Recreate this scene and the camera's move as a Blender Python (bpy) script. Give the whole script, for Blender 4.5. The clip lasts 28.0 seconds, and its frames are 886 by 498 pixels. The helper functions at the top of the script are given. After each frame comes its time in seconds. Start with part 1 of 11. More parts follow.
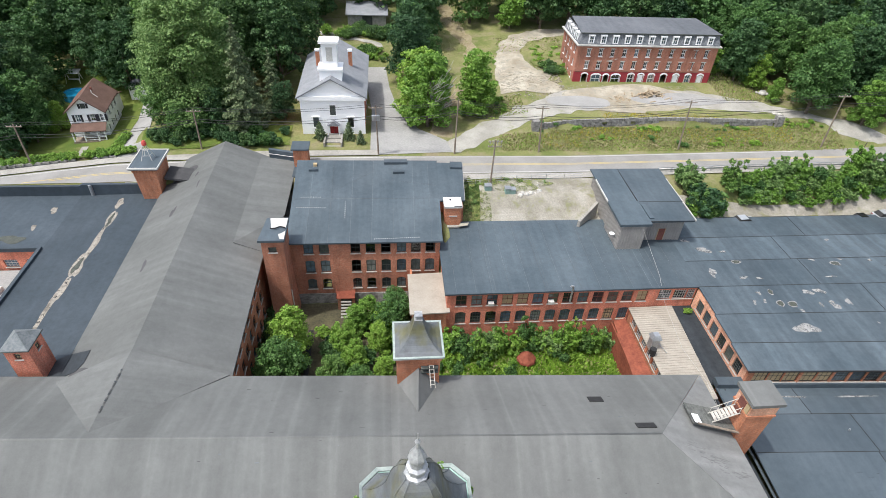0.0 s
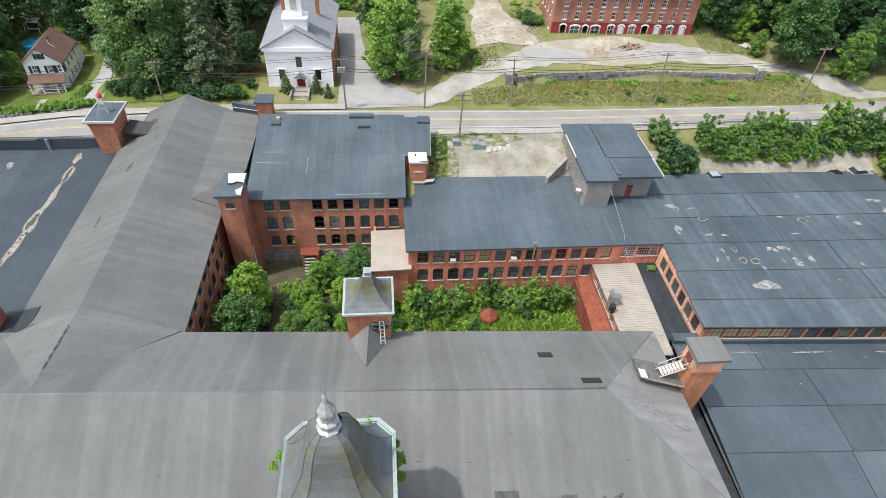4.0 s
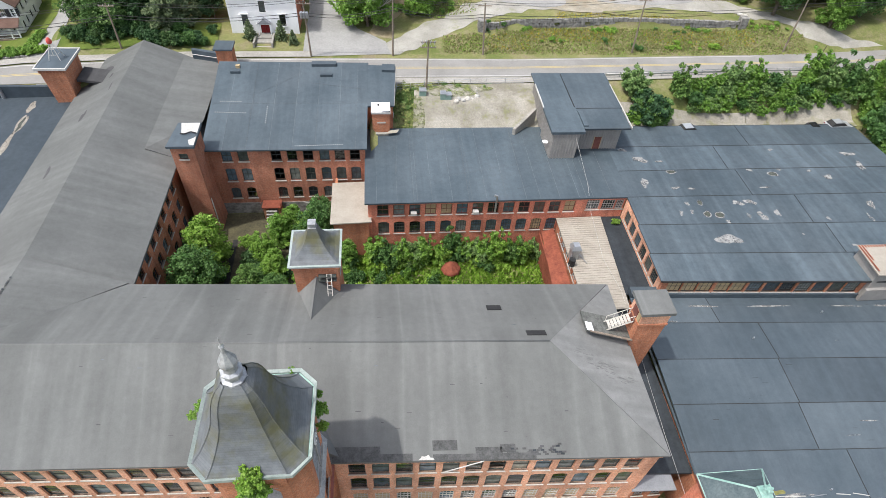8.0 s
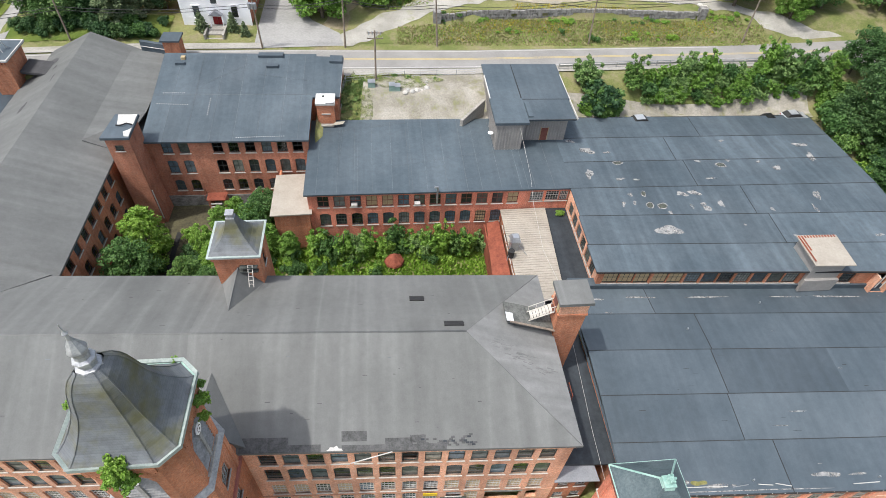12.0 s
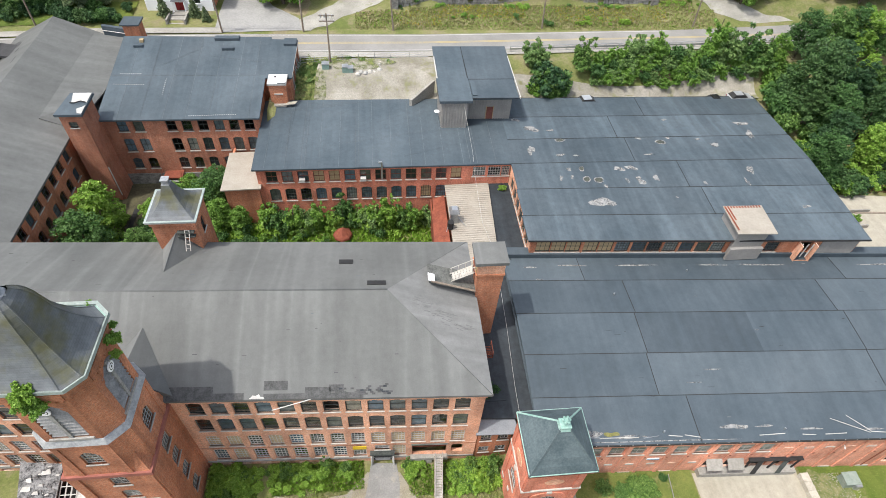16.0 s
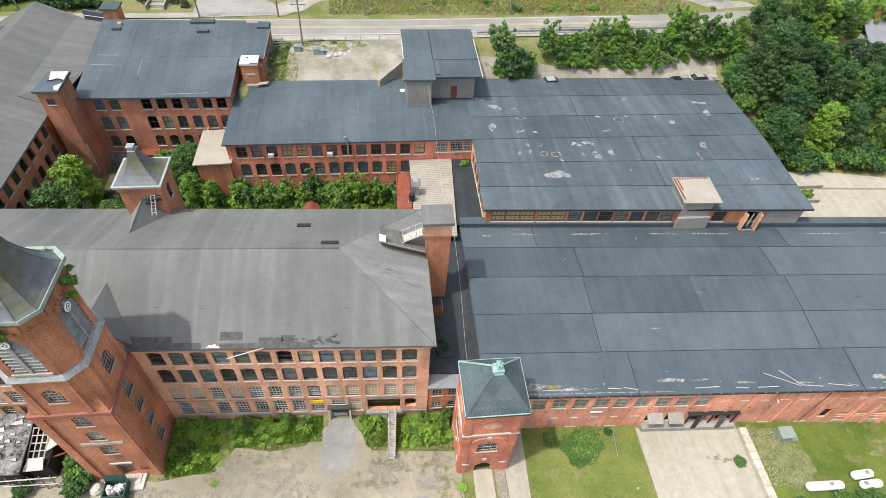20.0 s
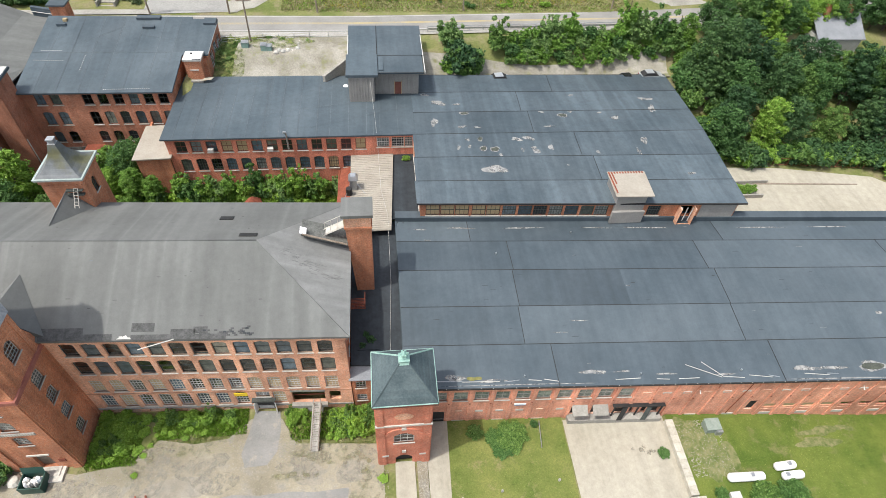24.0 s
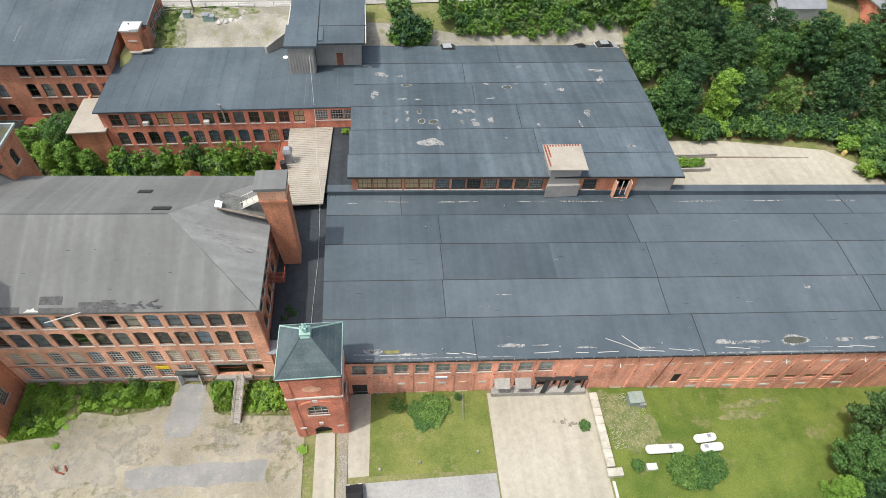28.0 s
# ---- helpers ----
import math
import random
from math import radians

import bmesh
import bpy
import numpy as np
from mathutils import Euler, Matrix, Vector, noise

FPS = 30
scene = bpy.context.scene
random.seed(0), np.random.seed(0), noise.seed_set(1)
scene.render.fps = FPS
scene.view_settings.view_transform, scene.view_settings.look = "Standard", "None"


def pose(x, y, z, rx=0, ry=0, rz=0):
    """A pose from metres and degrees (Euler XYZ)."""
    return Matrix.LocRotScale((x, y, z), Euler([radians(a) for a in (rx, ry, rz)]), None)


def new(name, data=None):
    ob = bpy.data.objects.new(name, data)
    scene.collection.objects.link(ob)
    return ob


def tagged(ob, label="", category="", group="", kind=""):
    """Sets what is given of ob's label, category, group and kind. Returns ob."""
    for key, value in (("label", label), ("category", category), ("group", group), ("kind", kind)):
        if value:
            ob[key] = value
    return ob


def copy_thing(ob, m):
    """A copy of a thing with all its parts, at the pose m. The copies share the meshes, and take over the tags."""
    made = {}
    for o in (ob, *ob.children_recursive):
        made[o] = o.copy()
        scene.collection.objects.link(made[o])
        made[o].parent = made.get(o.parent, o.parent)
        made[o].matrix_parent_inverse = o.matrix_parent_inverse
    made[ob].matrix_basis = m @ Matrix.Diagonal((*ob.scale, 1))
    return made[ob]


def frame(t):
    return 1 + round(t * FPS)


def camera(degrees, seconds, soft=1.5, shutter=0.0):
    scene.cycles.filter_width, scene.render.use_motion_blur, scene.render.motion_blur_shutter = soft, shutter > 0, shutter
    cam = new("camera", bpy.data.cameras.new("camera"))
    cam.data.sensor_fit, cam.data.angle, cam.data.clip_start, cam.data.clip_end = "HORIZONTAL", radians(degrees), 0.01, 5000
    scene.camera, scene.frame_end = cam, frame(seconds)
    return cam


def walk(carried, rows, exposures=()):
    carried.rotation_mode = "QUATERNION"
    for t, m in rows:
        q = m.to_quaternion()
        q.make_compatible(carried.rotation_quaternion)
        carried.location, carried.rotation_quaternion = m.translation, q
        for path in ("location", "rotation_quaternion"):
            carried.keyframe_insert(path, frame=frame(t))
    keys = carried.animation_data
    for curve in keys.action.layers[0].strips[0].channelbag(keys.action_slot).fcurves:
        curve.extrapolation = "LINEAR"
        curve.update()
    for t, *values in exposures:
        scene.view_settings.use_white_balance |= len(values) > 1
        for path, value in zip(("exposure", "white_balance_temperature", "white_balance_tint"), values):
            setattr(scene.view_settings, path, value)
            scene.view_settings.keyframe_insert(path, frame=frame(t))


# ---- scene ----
cam = camera(76.49, 28.0, 0.5)
PATH = [
    (0.0, -7.607, -11.482, 65.547, 51.554, -2.598, -5.054),
    (0.5, -7.031, -11.509, 65.485, 51.630, -2.555, -5.133),
    (1.0, -6.418, -11.562, 65.440, 51.658, -2.552, -5.216),
    (1.5, -5.763, -11.634, 65.421, 52.186, -2.552, -5.310),
    (2.0, -5.110, -11.686, 65.403, 52.697, -2.556, -5.392),
    (2.5, -4.499, -11.677, 65.369, 52.817, -2.564, -5.443),
    (3.0, -3.929, -11.603, 65.295, 51.984, -2.610, -5.434),
    (3.5, -3.356, -11.509, 65.160, 49.539, -2.763, -5.351),
    (4.0, -2.735, -11.430, 65.003, 47.338, -2.896, -5.289),
    (4.5, -2.096, -11.358, 64.855, 46.329, -2.926, -5.285),
    (6.5, 0.580, -11.499, 64.592, 44.851, -2.978, -5.306),
    (7.0, 1.254, -11.510, 64.505, 44.479, -3.003, -5.308),
    (7.5, 1.920, -11.507, 64.426, 43.647, -3.062, -5.290),
    (8.0, 2.586, -11.505, 64.356, 42.824, -3.104, -5.263),
    (8.5, 3.285, -11.545, 64.315, 42.480, -3.091, -5.284),
    (9.0, 4.034, -11.611, 64.293, 42.358, -3.047, -5.302),
    (9.5, 4.890, -11.700, 64.268, 42.352, -2.999, -5.311),
    (10.0, 5.939, -11.803, 64.226, 42.343, -3.007, -5.345),
    (10.5, 7.078, -11.915, 64.161, 42.345, -3.010, -5.350),
    (11.0, 8.271, -12.034, 64.091, 42.378, -3.016, -5.358),
    (11.5, 9.475, -12.180, 64.053, 42.416, -3.032, -5.385),
    (12.0, 10.591, -12.386, 64.060, 42.437, -3.016, -5.387),
    (12.5, 11.620, -12.641, 64.086, 42.321, -2.963, -5.364),
    (14.5, 15.790, -15.198, 64.520, 42.062, -2.795, -5.370),
    (15.0, 16.526, -16.062, 64.419, 42.108, -2.801, -5.419),
    (15.5, 17.264, -16.924, 64.330, 42.184, -2.823, -5.462),
    (16.0, 18.001, -17.798, 64.273, 42.263, -2.863, -5.516),
    (16.5, 18.671, -18.707, 64.258, 42.320, -2.867, -5.546),
    (17.0, 19.290, -19.659, 64.287, 42.300, -2.856, -5.565),
    (17.5, 19.906, -20.577, 64.302, 42.231, -2.841, -5.573),
    (18.0, 20.494, -21.425, 64.309, 42.161, -2.816, -5.566),
    (18.5, 21.056, -22.164, 64.299, 42.119, -2.766, -5.543),
    (19.0, 21.645, -22.782, 64.281, 42.157, -2.717, -5.523),
    (19.5, 22.302, -23.270, 64.253, 42.211, -2.696, -5.517),
    (20.0, 23.055, -23.643, 64.215, 42.278, -2.701, -5.525),
    (20.5, 23.906, -23.962, 64.200, 42.380, -2.710, -5.543),
    (21.0, 24.865, -24.255, 64.195, 42.445, -2.761, -5.596),
    (21.5, 25.849, -24.540, 64.188, 42.487, -2.812, -5.639),
    (23.5, 30.304, -25.238, 64.080, 42.465, -2.818, -5.693),
    (24.0, 31.562, -25.397, 64.088, 42.448, -2.809, -5.736),
    (24.5, 32.813, -25.543, 64.093, 42.449, -2.789, -5.768),
    (25.0, 34.050, -25.674, 64.091, 42.446, -2.747, -5.781),
    (25.5, 35.330, -25.787, 64.087, 42.296, -2.745, -5.776),
    (26.0, 36.600, -25.885, 64.069, 41.362, -2.824, -5.721),
    (26.5, 37.843, -25.978, 64.061, 40.606, -2.883, -5.689),
    (27.0, 39.041, -26.072, 64.070, 40.268, -2.895, -5.687),
    (27.5, 40.116, -26.171, 64.089, 40.099, -2.812, -5.651),
    (28.0, 41.047, -26.274, 64.108, 39.976, -2.610, -5.553),
]
walk(cam, [(t, pose(x, y, z, rx, ry, rz)) for t, x, y, z, rx, ry, rz in PATH],
     [(0, 0.77, 6270, 9.5), (4, 0.77, 6280, 9.5), (8, 0.74, 6320, 10), (12, 0.76, 6340, 10), (15, 0.79, 6400, 9.5), (20, 0.79, 6500, 8.5), (24, 0.77, 6480, 8), (28, 0.73, 6480, 8)])

# ---------- sky, sun, exposure ----------
world = bpy.data.worlds.new("world")
scene.world = world
world.use_nodes = True
wn = world.node_tree.nodes
sky = wn.new("ShaderNodeTexSky")
sky.sky_type = "NISHITA"
sky.sun_disc = False
SUN_TRAVEL = Vector((0.43, 0.165, -1.0)).normalized()
sky.sun_elevation = math.asin(-SUN_TRAVEL.z)
sky.sun_rotation = math.atan2(-SUN_TRAVEL.x, -SUN_TRAVEL.y)
sky.air_density, sky.dust_density = 1.0, 4.0
wn["Background"].inputs["Strength"].default_value = 0.15
haze = wn.new("ShaderNodeHueSaturation")
haze.inputs["Saturation"].default_value = 0.62
world.node_tree.links.new(sky.outputs["Color"], haze.inputs["Color"])
world.node_tree.links.new(haze.outputs["Color"], wn["Background"].inputs["Color"])
sun = new("sun", bpy.data.lights.new("sun", "SUN"))
sun.data.energy, sun.data.angle, sun.data.color = 1.95, radians(1.2), (1.0, 0.96, 0.9)
sun.rotation_euler = SUN_TRAVEL.to_track_quat("-Z", "Y").to_euler()


# ---------- materials ----------
def nodes_of(name, rough=0.85, metal=0.0, spec=0.3):
    m = bpy.data.materials.new(name)
    m.use_nodes = True
    nt = m.node_tree
    b = nt.nodes["Principled BSDF"]
    b.inputs["Roughness"].default_value = rough
    b.inputs["Metallic"].default_value = metal
    b.inputs["Specular IOR Level"].default_value = spec
    return m, nt, b


def put(nt, kind, **kw):
    n = nt.nodes.new(kind)
    for k, v in kw.items():
        n.inputs[k.replace("_", " ")].default_value = v
    return n


def ramp_of(nt, fac, stops):
    r = nt.nodes.new("ShaderNodeValToRGB")
    e = r.color_ramp.elements
    while len(e) < len(stops):
        e.new(0.5)
    for el, (p, c) in zip(e, stops):
        el.position = p
        el.color = (*c, 1)
    nt.links.new(fac, r.inputs["Fac"])
    return r.outputs["Color"]


def noise_of(nt, co, scale, detail=4.0, rough=0.55):
    n = put(nt, "ShaderNodeTexNoise", Scale=scale, Detail=detail, Roughness=rough)
    nt.links.new(co, n.inputs["Vector"])
    return n.outputs["Fac"]


def mixed(nt, fac, a, b, how="MIX"):
    n = nt.nodes.new("ShaderNodeMix")
    n.data_type, n.blend_type = "RGBA", how
    for sock, v in ((n.inputs[0], fac), (n.inputs[6], a), (n.inputs[7], b)):
        if isinstance(v, (int, float)):
            sock.default_value = v
        elif isinstance(v, tuple):
            sock.default_value = (*v, 1)
        else:
            nt.links.new(v, sock)
    return n.outputs[2]


def mapped(nt, scale=(1, 1, 1), rot=(0, 0, 0)):
    co = nt.nodes.new("ShaderNodeTexCoord")
    mp = nt.nodes.new("ShaderNodeMapping")
    mp.inputs["Scale"].default_value = scale
    mp.inputs["Rotation"].default_value = rot
    nt.links.new(co.outputs["Object"], mp.inputs["Vector"])
    return mp.outputs["Vector"]


def bumped(nt, b, height, strength=0.3, dist=0.03):
    n = put(nt, "ShaderNodeBump", Strength=strength, Distance=dist)
    nt.links.new(height, n.inputs["Height"])
    nt.links.new(n.outputs["Normal"], b.inputs["Normal"])


def plain(name, c1, c2, big=0.25, fine=3.0, rough=0.85, metal=0.0, bump=0.2, spec=0.3, vary=0.0):
    """Two colours blended by a large and a fine noise."""
    m, nt, b = nodes_of(name, rough, metal, spec)
    co = mapped(nt)
    n1, n2 = noise_of(nt, co, big), noise_of(nt, co, fine, 6.0, 0.65)
    s = nt.nodes.new("ShaderNodeMath")
    s.operation = "ADD"
    nt.links.new(n1, s.inputs[0])
    nt.links.new(n2, s.inputs[1])
    h = nt.nodes.new("ShaderNodeMath")
    h.operation = "MULTIPLY"
    h.inputs[1].default_value = 0.5
    nt.links.new(s.outputs[0], h.inputs[0])
    col = ramp_of(nt, h.outputs[0], [(0.38, c1), (0.62, c2)])
    if vary:
        oi = nt.nodes.new("ShaderNodeObjectInfo")
        v = ramp_of(nt, oi.outputs["Random"], [(0.0, (1 - vary,) * 3), (1.0, (1 + vary,) * 3)])
        col = mixed(nt, 1.0, col, v, "MULTIPLY")
    nt.links.new(col, b.inputs["Base Color"])
    if bump:
        bumped(nt, b, n2, bump)
    return m


def soil(name, c1, c2, c3, big=0.12, mid=0.7, fine=6.0, patchy=(0.48, 0.6), grit=0.22):
    """Open ground: two tones in wide areas, a third in ragged patches, and sharp grit over all."""
    m, nt, b = nodes_of(name, 0.95)
    v = mapped(nt)
    col = ramp_of(nt, noise_of(nt, v, big, 6.0, 0.65), [(0.36, c1), (0.64, c2)])
    spots = ramp_of(nt, noise_of(nt, v, mid, 8.0, 0.72), [(patchy[0], (0, 0, 0)), (patchy[1], (1, 1, 1))])
    col = mixed(nt, spots, col, c3)
    g = noise_of(nt, v, fine, 6.0, 0.8)
    col = mixed(nt, 1.0, col, ramp_of(nt, g, [(0.3, (1 - grit,) * 3), (0.7, (1 + grit,) * 3)]), "MULTIPLY")
    nt.links.new(col, b.inputs["Base Color"])
    bumped(nt, b, g, 0.6, 0.05)
    return m


def deposit(name, c1, c2, lo=0.36, hi=0.56):
    """A thin film of dried silt with worn-through gaps."""
    m = plain(name, c1, c2, 1.6, 5)
    nt = m.node_tree
    film = ramp_of(nt, noise_of(nt, mapped(nt), 1.1, 7.0, 0.7), [(lo, (0.0,) * 3), (hi, (0.9,) * 3)])
    nt.links.new(film, nt.nodes["Principled BSDF"].inputs["Alpha"])
    return m


def brick_mat(name, c1, c2, mortar, stain=0.35):
    """Courses of brick by height, with weathering at two scales."""
    m, nt, b = nodes_of(name, 0.9)
    co = nt.nodes.new("ShaderNodeTexCoord")
    sep = nt.nodes.new("ShaderNodeSeparateXYZ")
    nt.links.new(co.outputs["Object"], sep.inputs[0])
    add = nt.nodes.new("ShaderNodeMath")
    nt.links.new(sep.outputs["X"], add.inputs[0])
    nt.links.new(sep.outputs["Y"], add.inputs[1])
    comb = nt.nodes.new("ShaderNodeCombineXYZ")
    nt.links.new(add.outputs[0], comb.inputs["X"])
    nt.links.new(sep.outputs["Z"], comb.inputs["Y"])
    bt = put(nt, "ShaderNodeTexBrick", Scale=1.0, Mortar_Size=0.006, Bias=-0.1, Brick_Width=0.21, Row_Height=0.075)
    bt.inputs["Color1"].default_value = (*c1, 1)
    bt.inputs["Color2"].default_value = (*c2, 1)
    bt.inputs["Mortar"].default_value = (*mortar, 1)
    nt.links.new(comb.outputs[0], bt.inputs["Vector"])
    v = mapped(nt)
    big, mid = noise_of(nt, v, 0.22, 5.0), noise_of(nt, v, 1.6, 5.0, 0.7)
    wet = ramp_of(nt, big, [(0.35, (0.72, 0.68, 0.66)), (0.65, (1.16, 1.12, 1.08))])
    col = mixed(nt, 1.0, bt.outputs["Color"], wet, "MULTIPLY")
    pale = ramp_of(nt, mid, [(0.45, (0, 0, 0)), (0.8, (1, 1, 1))])
    mul = nt.nodes.new("ShaderNodeMath")
    mul.operation = "MULTIPLY"
    mul.inputs[1].default_value = stain
    nt.links.new(pale, mul.inputs[0])
    col = mixed(nt, mul.outputs[0], col, mortar)
    speck = ramp_of(nt, noise_of(nt, v, 5.5, 3.0, 0.8), [(0.3, (0.72, 0.7, 0.7)), (0.7, (1.26, 1.24, 1.2))])
    col = mixed(nt, 1.0, col, speck, "MULTIPLY")
    soot = mapped(nt, (1.0, 1.0, 0.12))
    runs = ramp_of(nt, noise_of(nt, soot, 0.9, 4.0, 0.6), [(0.32, (0.74, 0.73, 0.72)), (0.55, (1.05, 1.05, 1.05))])
    col = mixed(nt, 1.0, col, runs, "MULTIPLY")
    nt.links.new(col, b.inputs["Base Color"])
    bumped(nt, b, bt.outputs["Fac"], -0.3, 0.01)
    return m


def membrane(name, c1, c2, streak=0.12, axis="Y", rough=0.8, vary=0.12, scuffs=0.15, wash=0.0):
    """Old roofing felt: wide soft stains, run-off streaks down the slope and fine grit."""
    m, nt, b = nodes_of(name, rough, 0.0, 0.25)
    v = mapped(nt)
    st = mapped(nt, (0.9, 0.05, 0.3) if axis == "Y" else (0.05, 0.9, 0.3))
    a, s, g = noise_of(nt, v, 0.12, 5.0, 0.6), noise_of(nt, st, 1.0, 4.0, 0.6), noise_of(nt, v, 9.0, 4.0, 0.7)
    col = ramp_of(nt, a, [(0.3, c1), (0.7, c2)])
    sc = ramp_of(nt, s, [(0.3, (1 - streak,) * 3), (0.7, (1 + streak,) * 3)])
    col = mixed(nt, 1.0, col, sc, "MULTIPLY")
    gc = ramp_of(nt, g, [(0.3, (0.94,) * 3), (0.7, (1.06,) * 3)])
    col = mixed(nt, 1.0, col, gc, "MULTIPLY")
    oi = nt.nodes.new("ShaderNodeObjectInfo")
    ov = ramp_of(nt, oi.outputs["Random"], [(0.0, (1 - vary,) * 3), (1.0, (1 + vary,) * 3)])
    col = mixed(nt, 1.0, col, ov, "MULTIPLY")
    scuff = ramp_of(nt, noise_of(nt, v, 1.3, 6.0, 0.75), [(0.34, (1 - scuffs,) * 3), (0.52, (1.0,) * 3), (0.72, (1 + scuffs,) * 3)])
    col = mixed(nt, 1.0, col, scuff, "MULTIPLY")
    if wash:
        w = noise_of(nt, mapped(nt, (1.0, 0.035, 0.1) if axis == "Y" else (0.035, 1.0, 0.1)), 0.42, 2.0, 0.4)
        wc = ramp_of(nt, w, [(0.36, (1 - wash * 0.6,) * 3), (0.5, (1.0,) * 3), (0.58, (1 + wash,) * 3), (0.66, (1.0,) * 3)])
        col = mixed(nt, 1.0, col, wc, "MULTIPLY")
    nt.links.new(col, b.inputs["Base Color"])
    bumped(nt, b, g, 0.06, 0.01)
    return m


def leaf_mat(name, c1, c2, c3, vary=True):
    m, nt, b = nodes_of(name, 0.6, 0.0, 0.35)
    geo = nt.nodes.new("ShaderNodeNewGeometry")
    oi = nt.nodes.new("ShaderNodeObjectInfo")
    col = ramp_of(nt, geo.outputs["Random Per Island"], [(0.0, c1), (0.5, c2), (1.0, c3)])
    ov = ramp_of(nt, oi.outputs["Random"], [(0.0, (0.6, 0.72, 0.74)), (0.5, (0.92, 1.0, 0.95)), (1.0, (1.36, 1.24, 1.0))])
    if vary:
        col = mixed(nt, vary * 1.0, col, ov, "MULTIPLY")
    nt.links.new(col, b.inputs["Base Color"])
    tr = nt.nodes.new("ShaderNodeBsdfTranslucent")
    nt.links.new(col, tr.inputs["Color"])
    mx = nt.nodes.new("ShaderNodeMixShader")
    mx.inputs[0].default_value = 0.27
    out = nt.nodes["Material Output"]
    nt.links.new(b.outputs[0], mx.inputs[1])
    nt.links.new(tr.outputs[0], mx.inputs[2])
    nt.links.new(mx.outputs[0], out.inputs["Surface"])
    return m


def slate_mat(name, c1, c2, joint, moss):
    """Courses of slates up the slope, with mossy and rain-washed areas."""
    m, nt, b = nodes_of(name, 0.6)
    co = nt.nodes.new("ShaderNodeTexCoord")
    sep = nt.nodes.new("ShaderNodeSeparateXYZ")
    nt.links.new(co.outputs["Object"], sep.inputs[0])
    add = nt.nodes.new("ShaderNodeMath")
    nt.links.new(sep.outputs["X"], add.inputs[0])
    nt.links.new(sep.outputs["Y"], add.inputs[1])
    comb = nt.nodes.new("ShaderNodeCombineXYZ")
    nt.links.new(add.outputs[0], comb.inputs["X"])
    nt.links.new(sep.outputs["Z"], comb.inputs["Y"])
    bt = put(nt, "ShaderNodeTexBrick", Scale=1.0, Mortar_Size=0.012, Bias=0.0, Brick_Width=0.34, Row_Height=0.15)
    for k, c in (("Color1", c1), ("Color2", c2), ("Mortar", joint)):
        bt.inputs[k].default_value = (*c, 1)
    nt.links.new(comb.outputs[0], bt.inputs["Vector"])
    v = mapped(nt)
    green = ramp_of(nt, noise_of(nt, v, 0.32, 5.0, 0.6), [(0.46, (0, 0, 0)), (0.64, (0.8, 0.8, 0.8))])
    col = mixed(nt, green, bt.outputs["Color"], moss)
    wash = ramp_of(nt, noise_of(nt, v, 1.1, 5.0, 0.7), [(0.3, (0.8,) * 3), (0.7, (1.22,) * 3)])
    col = mixed(nt, 1.0, col, wash, "MULTIPLY")
    nt.links.new(col, b.inputs["Base Color"])
    bumped(nt, b, bt.outputs["Fac"], -0.4, 0.02)
    return m


def dusty_sky_mat(name):
    """Old window panes, each with its own film of dust, blind or painted-in sky reflection."""
    m, nt, b = nodes_of(name, 0.12, 0.0, 0.6)
    oi = nt.nodes.new("ShaderNodeObjectInfo")
    col = ramp_of(nt, oi.outputs["Random"], [(0.0, (0.018, 0.021, 0.023)), (0.3, (0.04, 0.047, 0.048)), (0.5, (0.11, 0.165, 0.21)), (0.7, (0.10, 0.11, 0.085)), (0.88, (0.17, 0.21, 0.23)), (1.0, (0.27, 0.26, 0.2))])
    film = ramp_of(nt, noise_of(nt, mapped(nt), 1.4, 4.0, 0.6), [(0.3, (0.6,) * 3), (0.7, (1.25,) * 3)])
    nt.links.new(mixed(nt, 1.0, col, film, "MULTIPLY"), b.inputs["Base Color"])
    return m


def glass_mat(name, tint=(0.75, 0.85, 0.9), rough=0.05):
    m, nt, b = nodes_of(name, rough, 0.0, 0.5)
    b.inputs["Base Color"].default_value = (*tint, 1)
    b.inputs["Transmission Weight"].default_value = 1.0
    b.inputs["IOR"].default_value = 1.45
    return m


BRICK = brick_mat("orange_red_brick", (0.53, 0.215, 0.115), (0.40, 0.15, 0.08), (0.44, 0.3, 0.22), 0.22)
BRICK_RED = brick_mat("red_painted_brick", (0.66, 0.235, 0.155), (0.55, 0.185, 0.12), (0.58, 0.33, 0.245), 0.25)
BRICK_PALE = brick_mat("weathered_pink_brick", (0.72, 0.385, 0.25), (0.6, 0.3, 0.19), (0.68, 0.52, 0.42), 0.42)
BRICK_DULL = brick_mat("dull_red_brick", (0.47, 0.2, 0.125), (0.36, 0.14, 0.085), (0.42, 0.28, 0.21), 0.25)
SALMON = brick_mat("salmon_painted_brick", (0.76, 0.345, 0.24), (0.66, 0.285, 0.19), (0.70, 0.46, 0.36), 0.45)
BROWN_BRICK = brick_mat("sooty_brown_brick", (0.42, 0.185, 0.13), (0.32, 0.13, 0.09), (0.4, 0.27, 0.22), 0.3)
RED_PAINT = plain("faded_red_paint", (0.27, 0.06, 0.055), (0.20, 0.04, 0.04), 0.5, 5)
WEST_FELT = membrane("dark_blue_felt", (0.036, 0.049, 0.06), (0.058, 0.073, 0.087), 0.08, "Y", 0.6, 0.1)
GREY_FELT = membrane("grey_roofing_felt", (0.122, 0.125, 0.120), (0.156, 0.159, 0.153), 0.07, "Y", 0.8, 0.02, 0.07, 0.13)
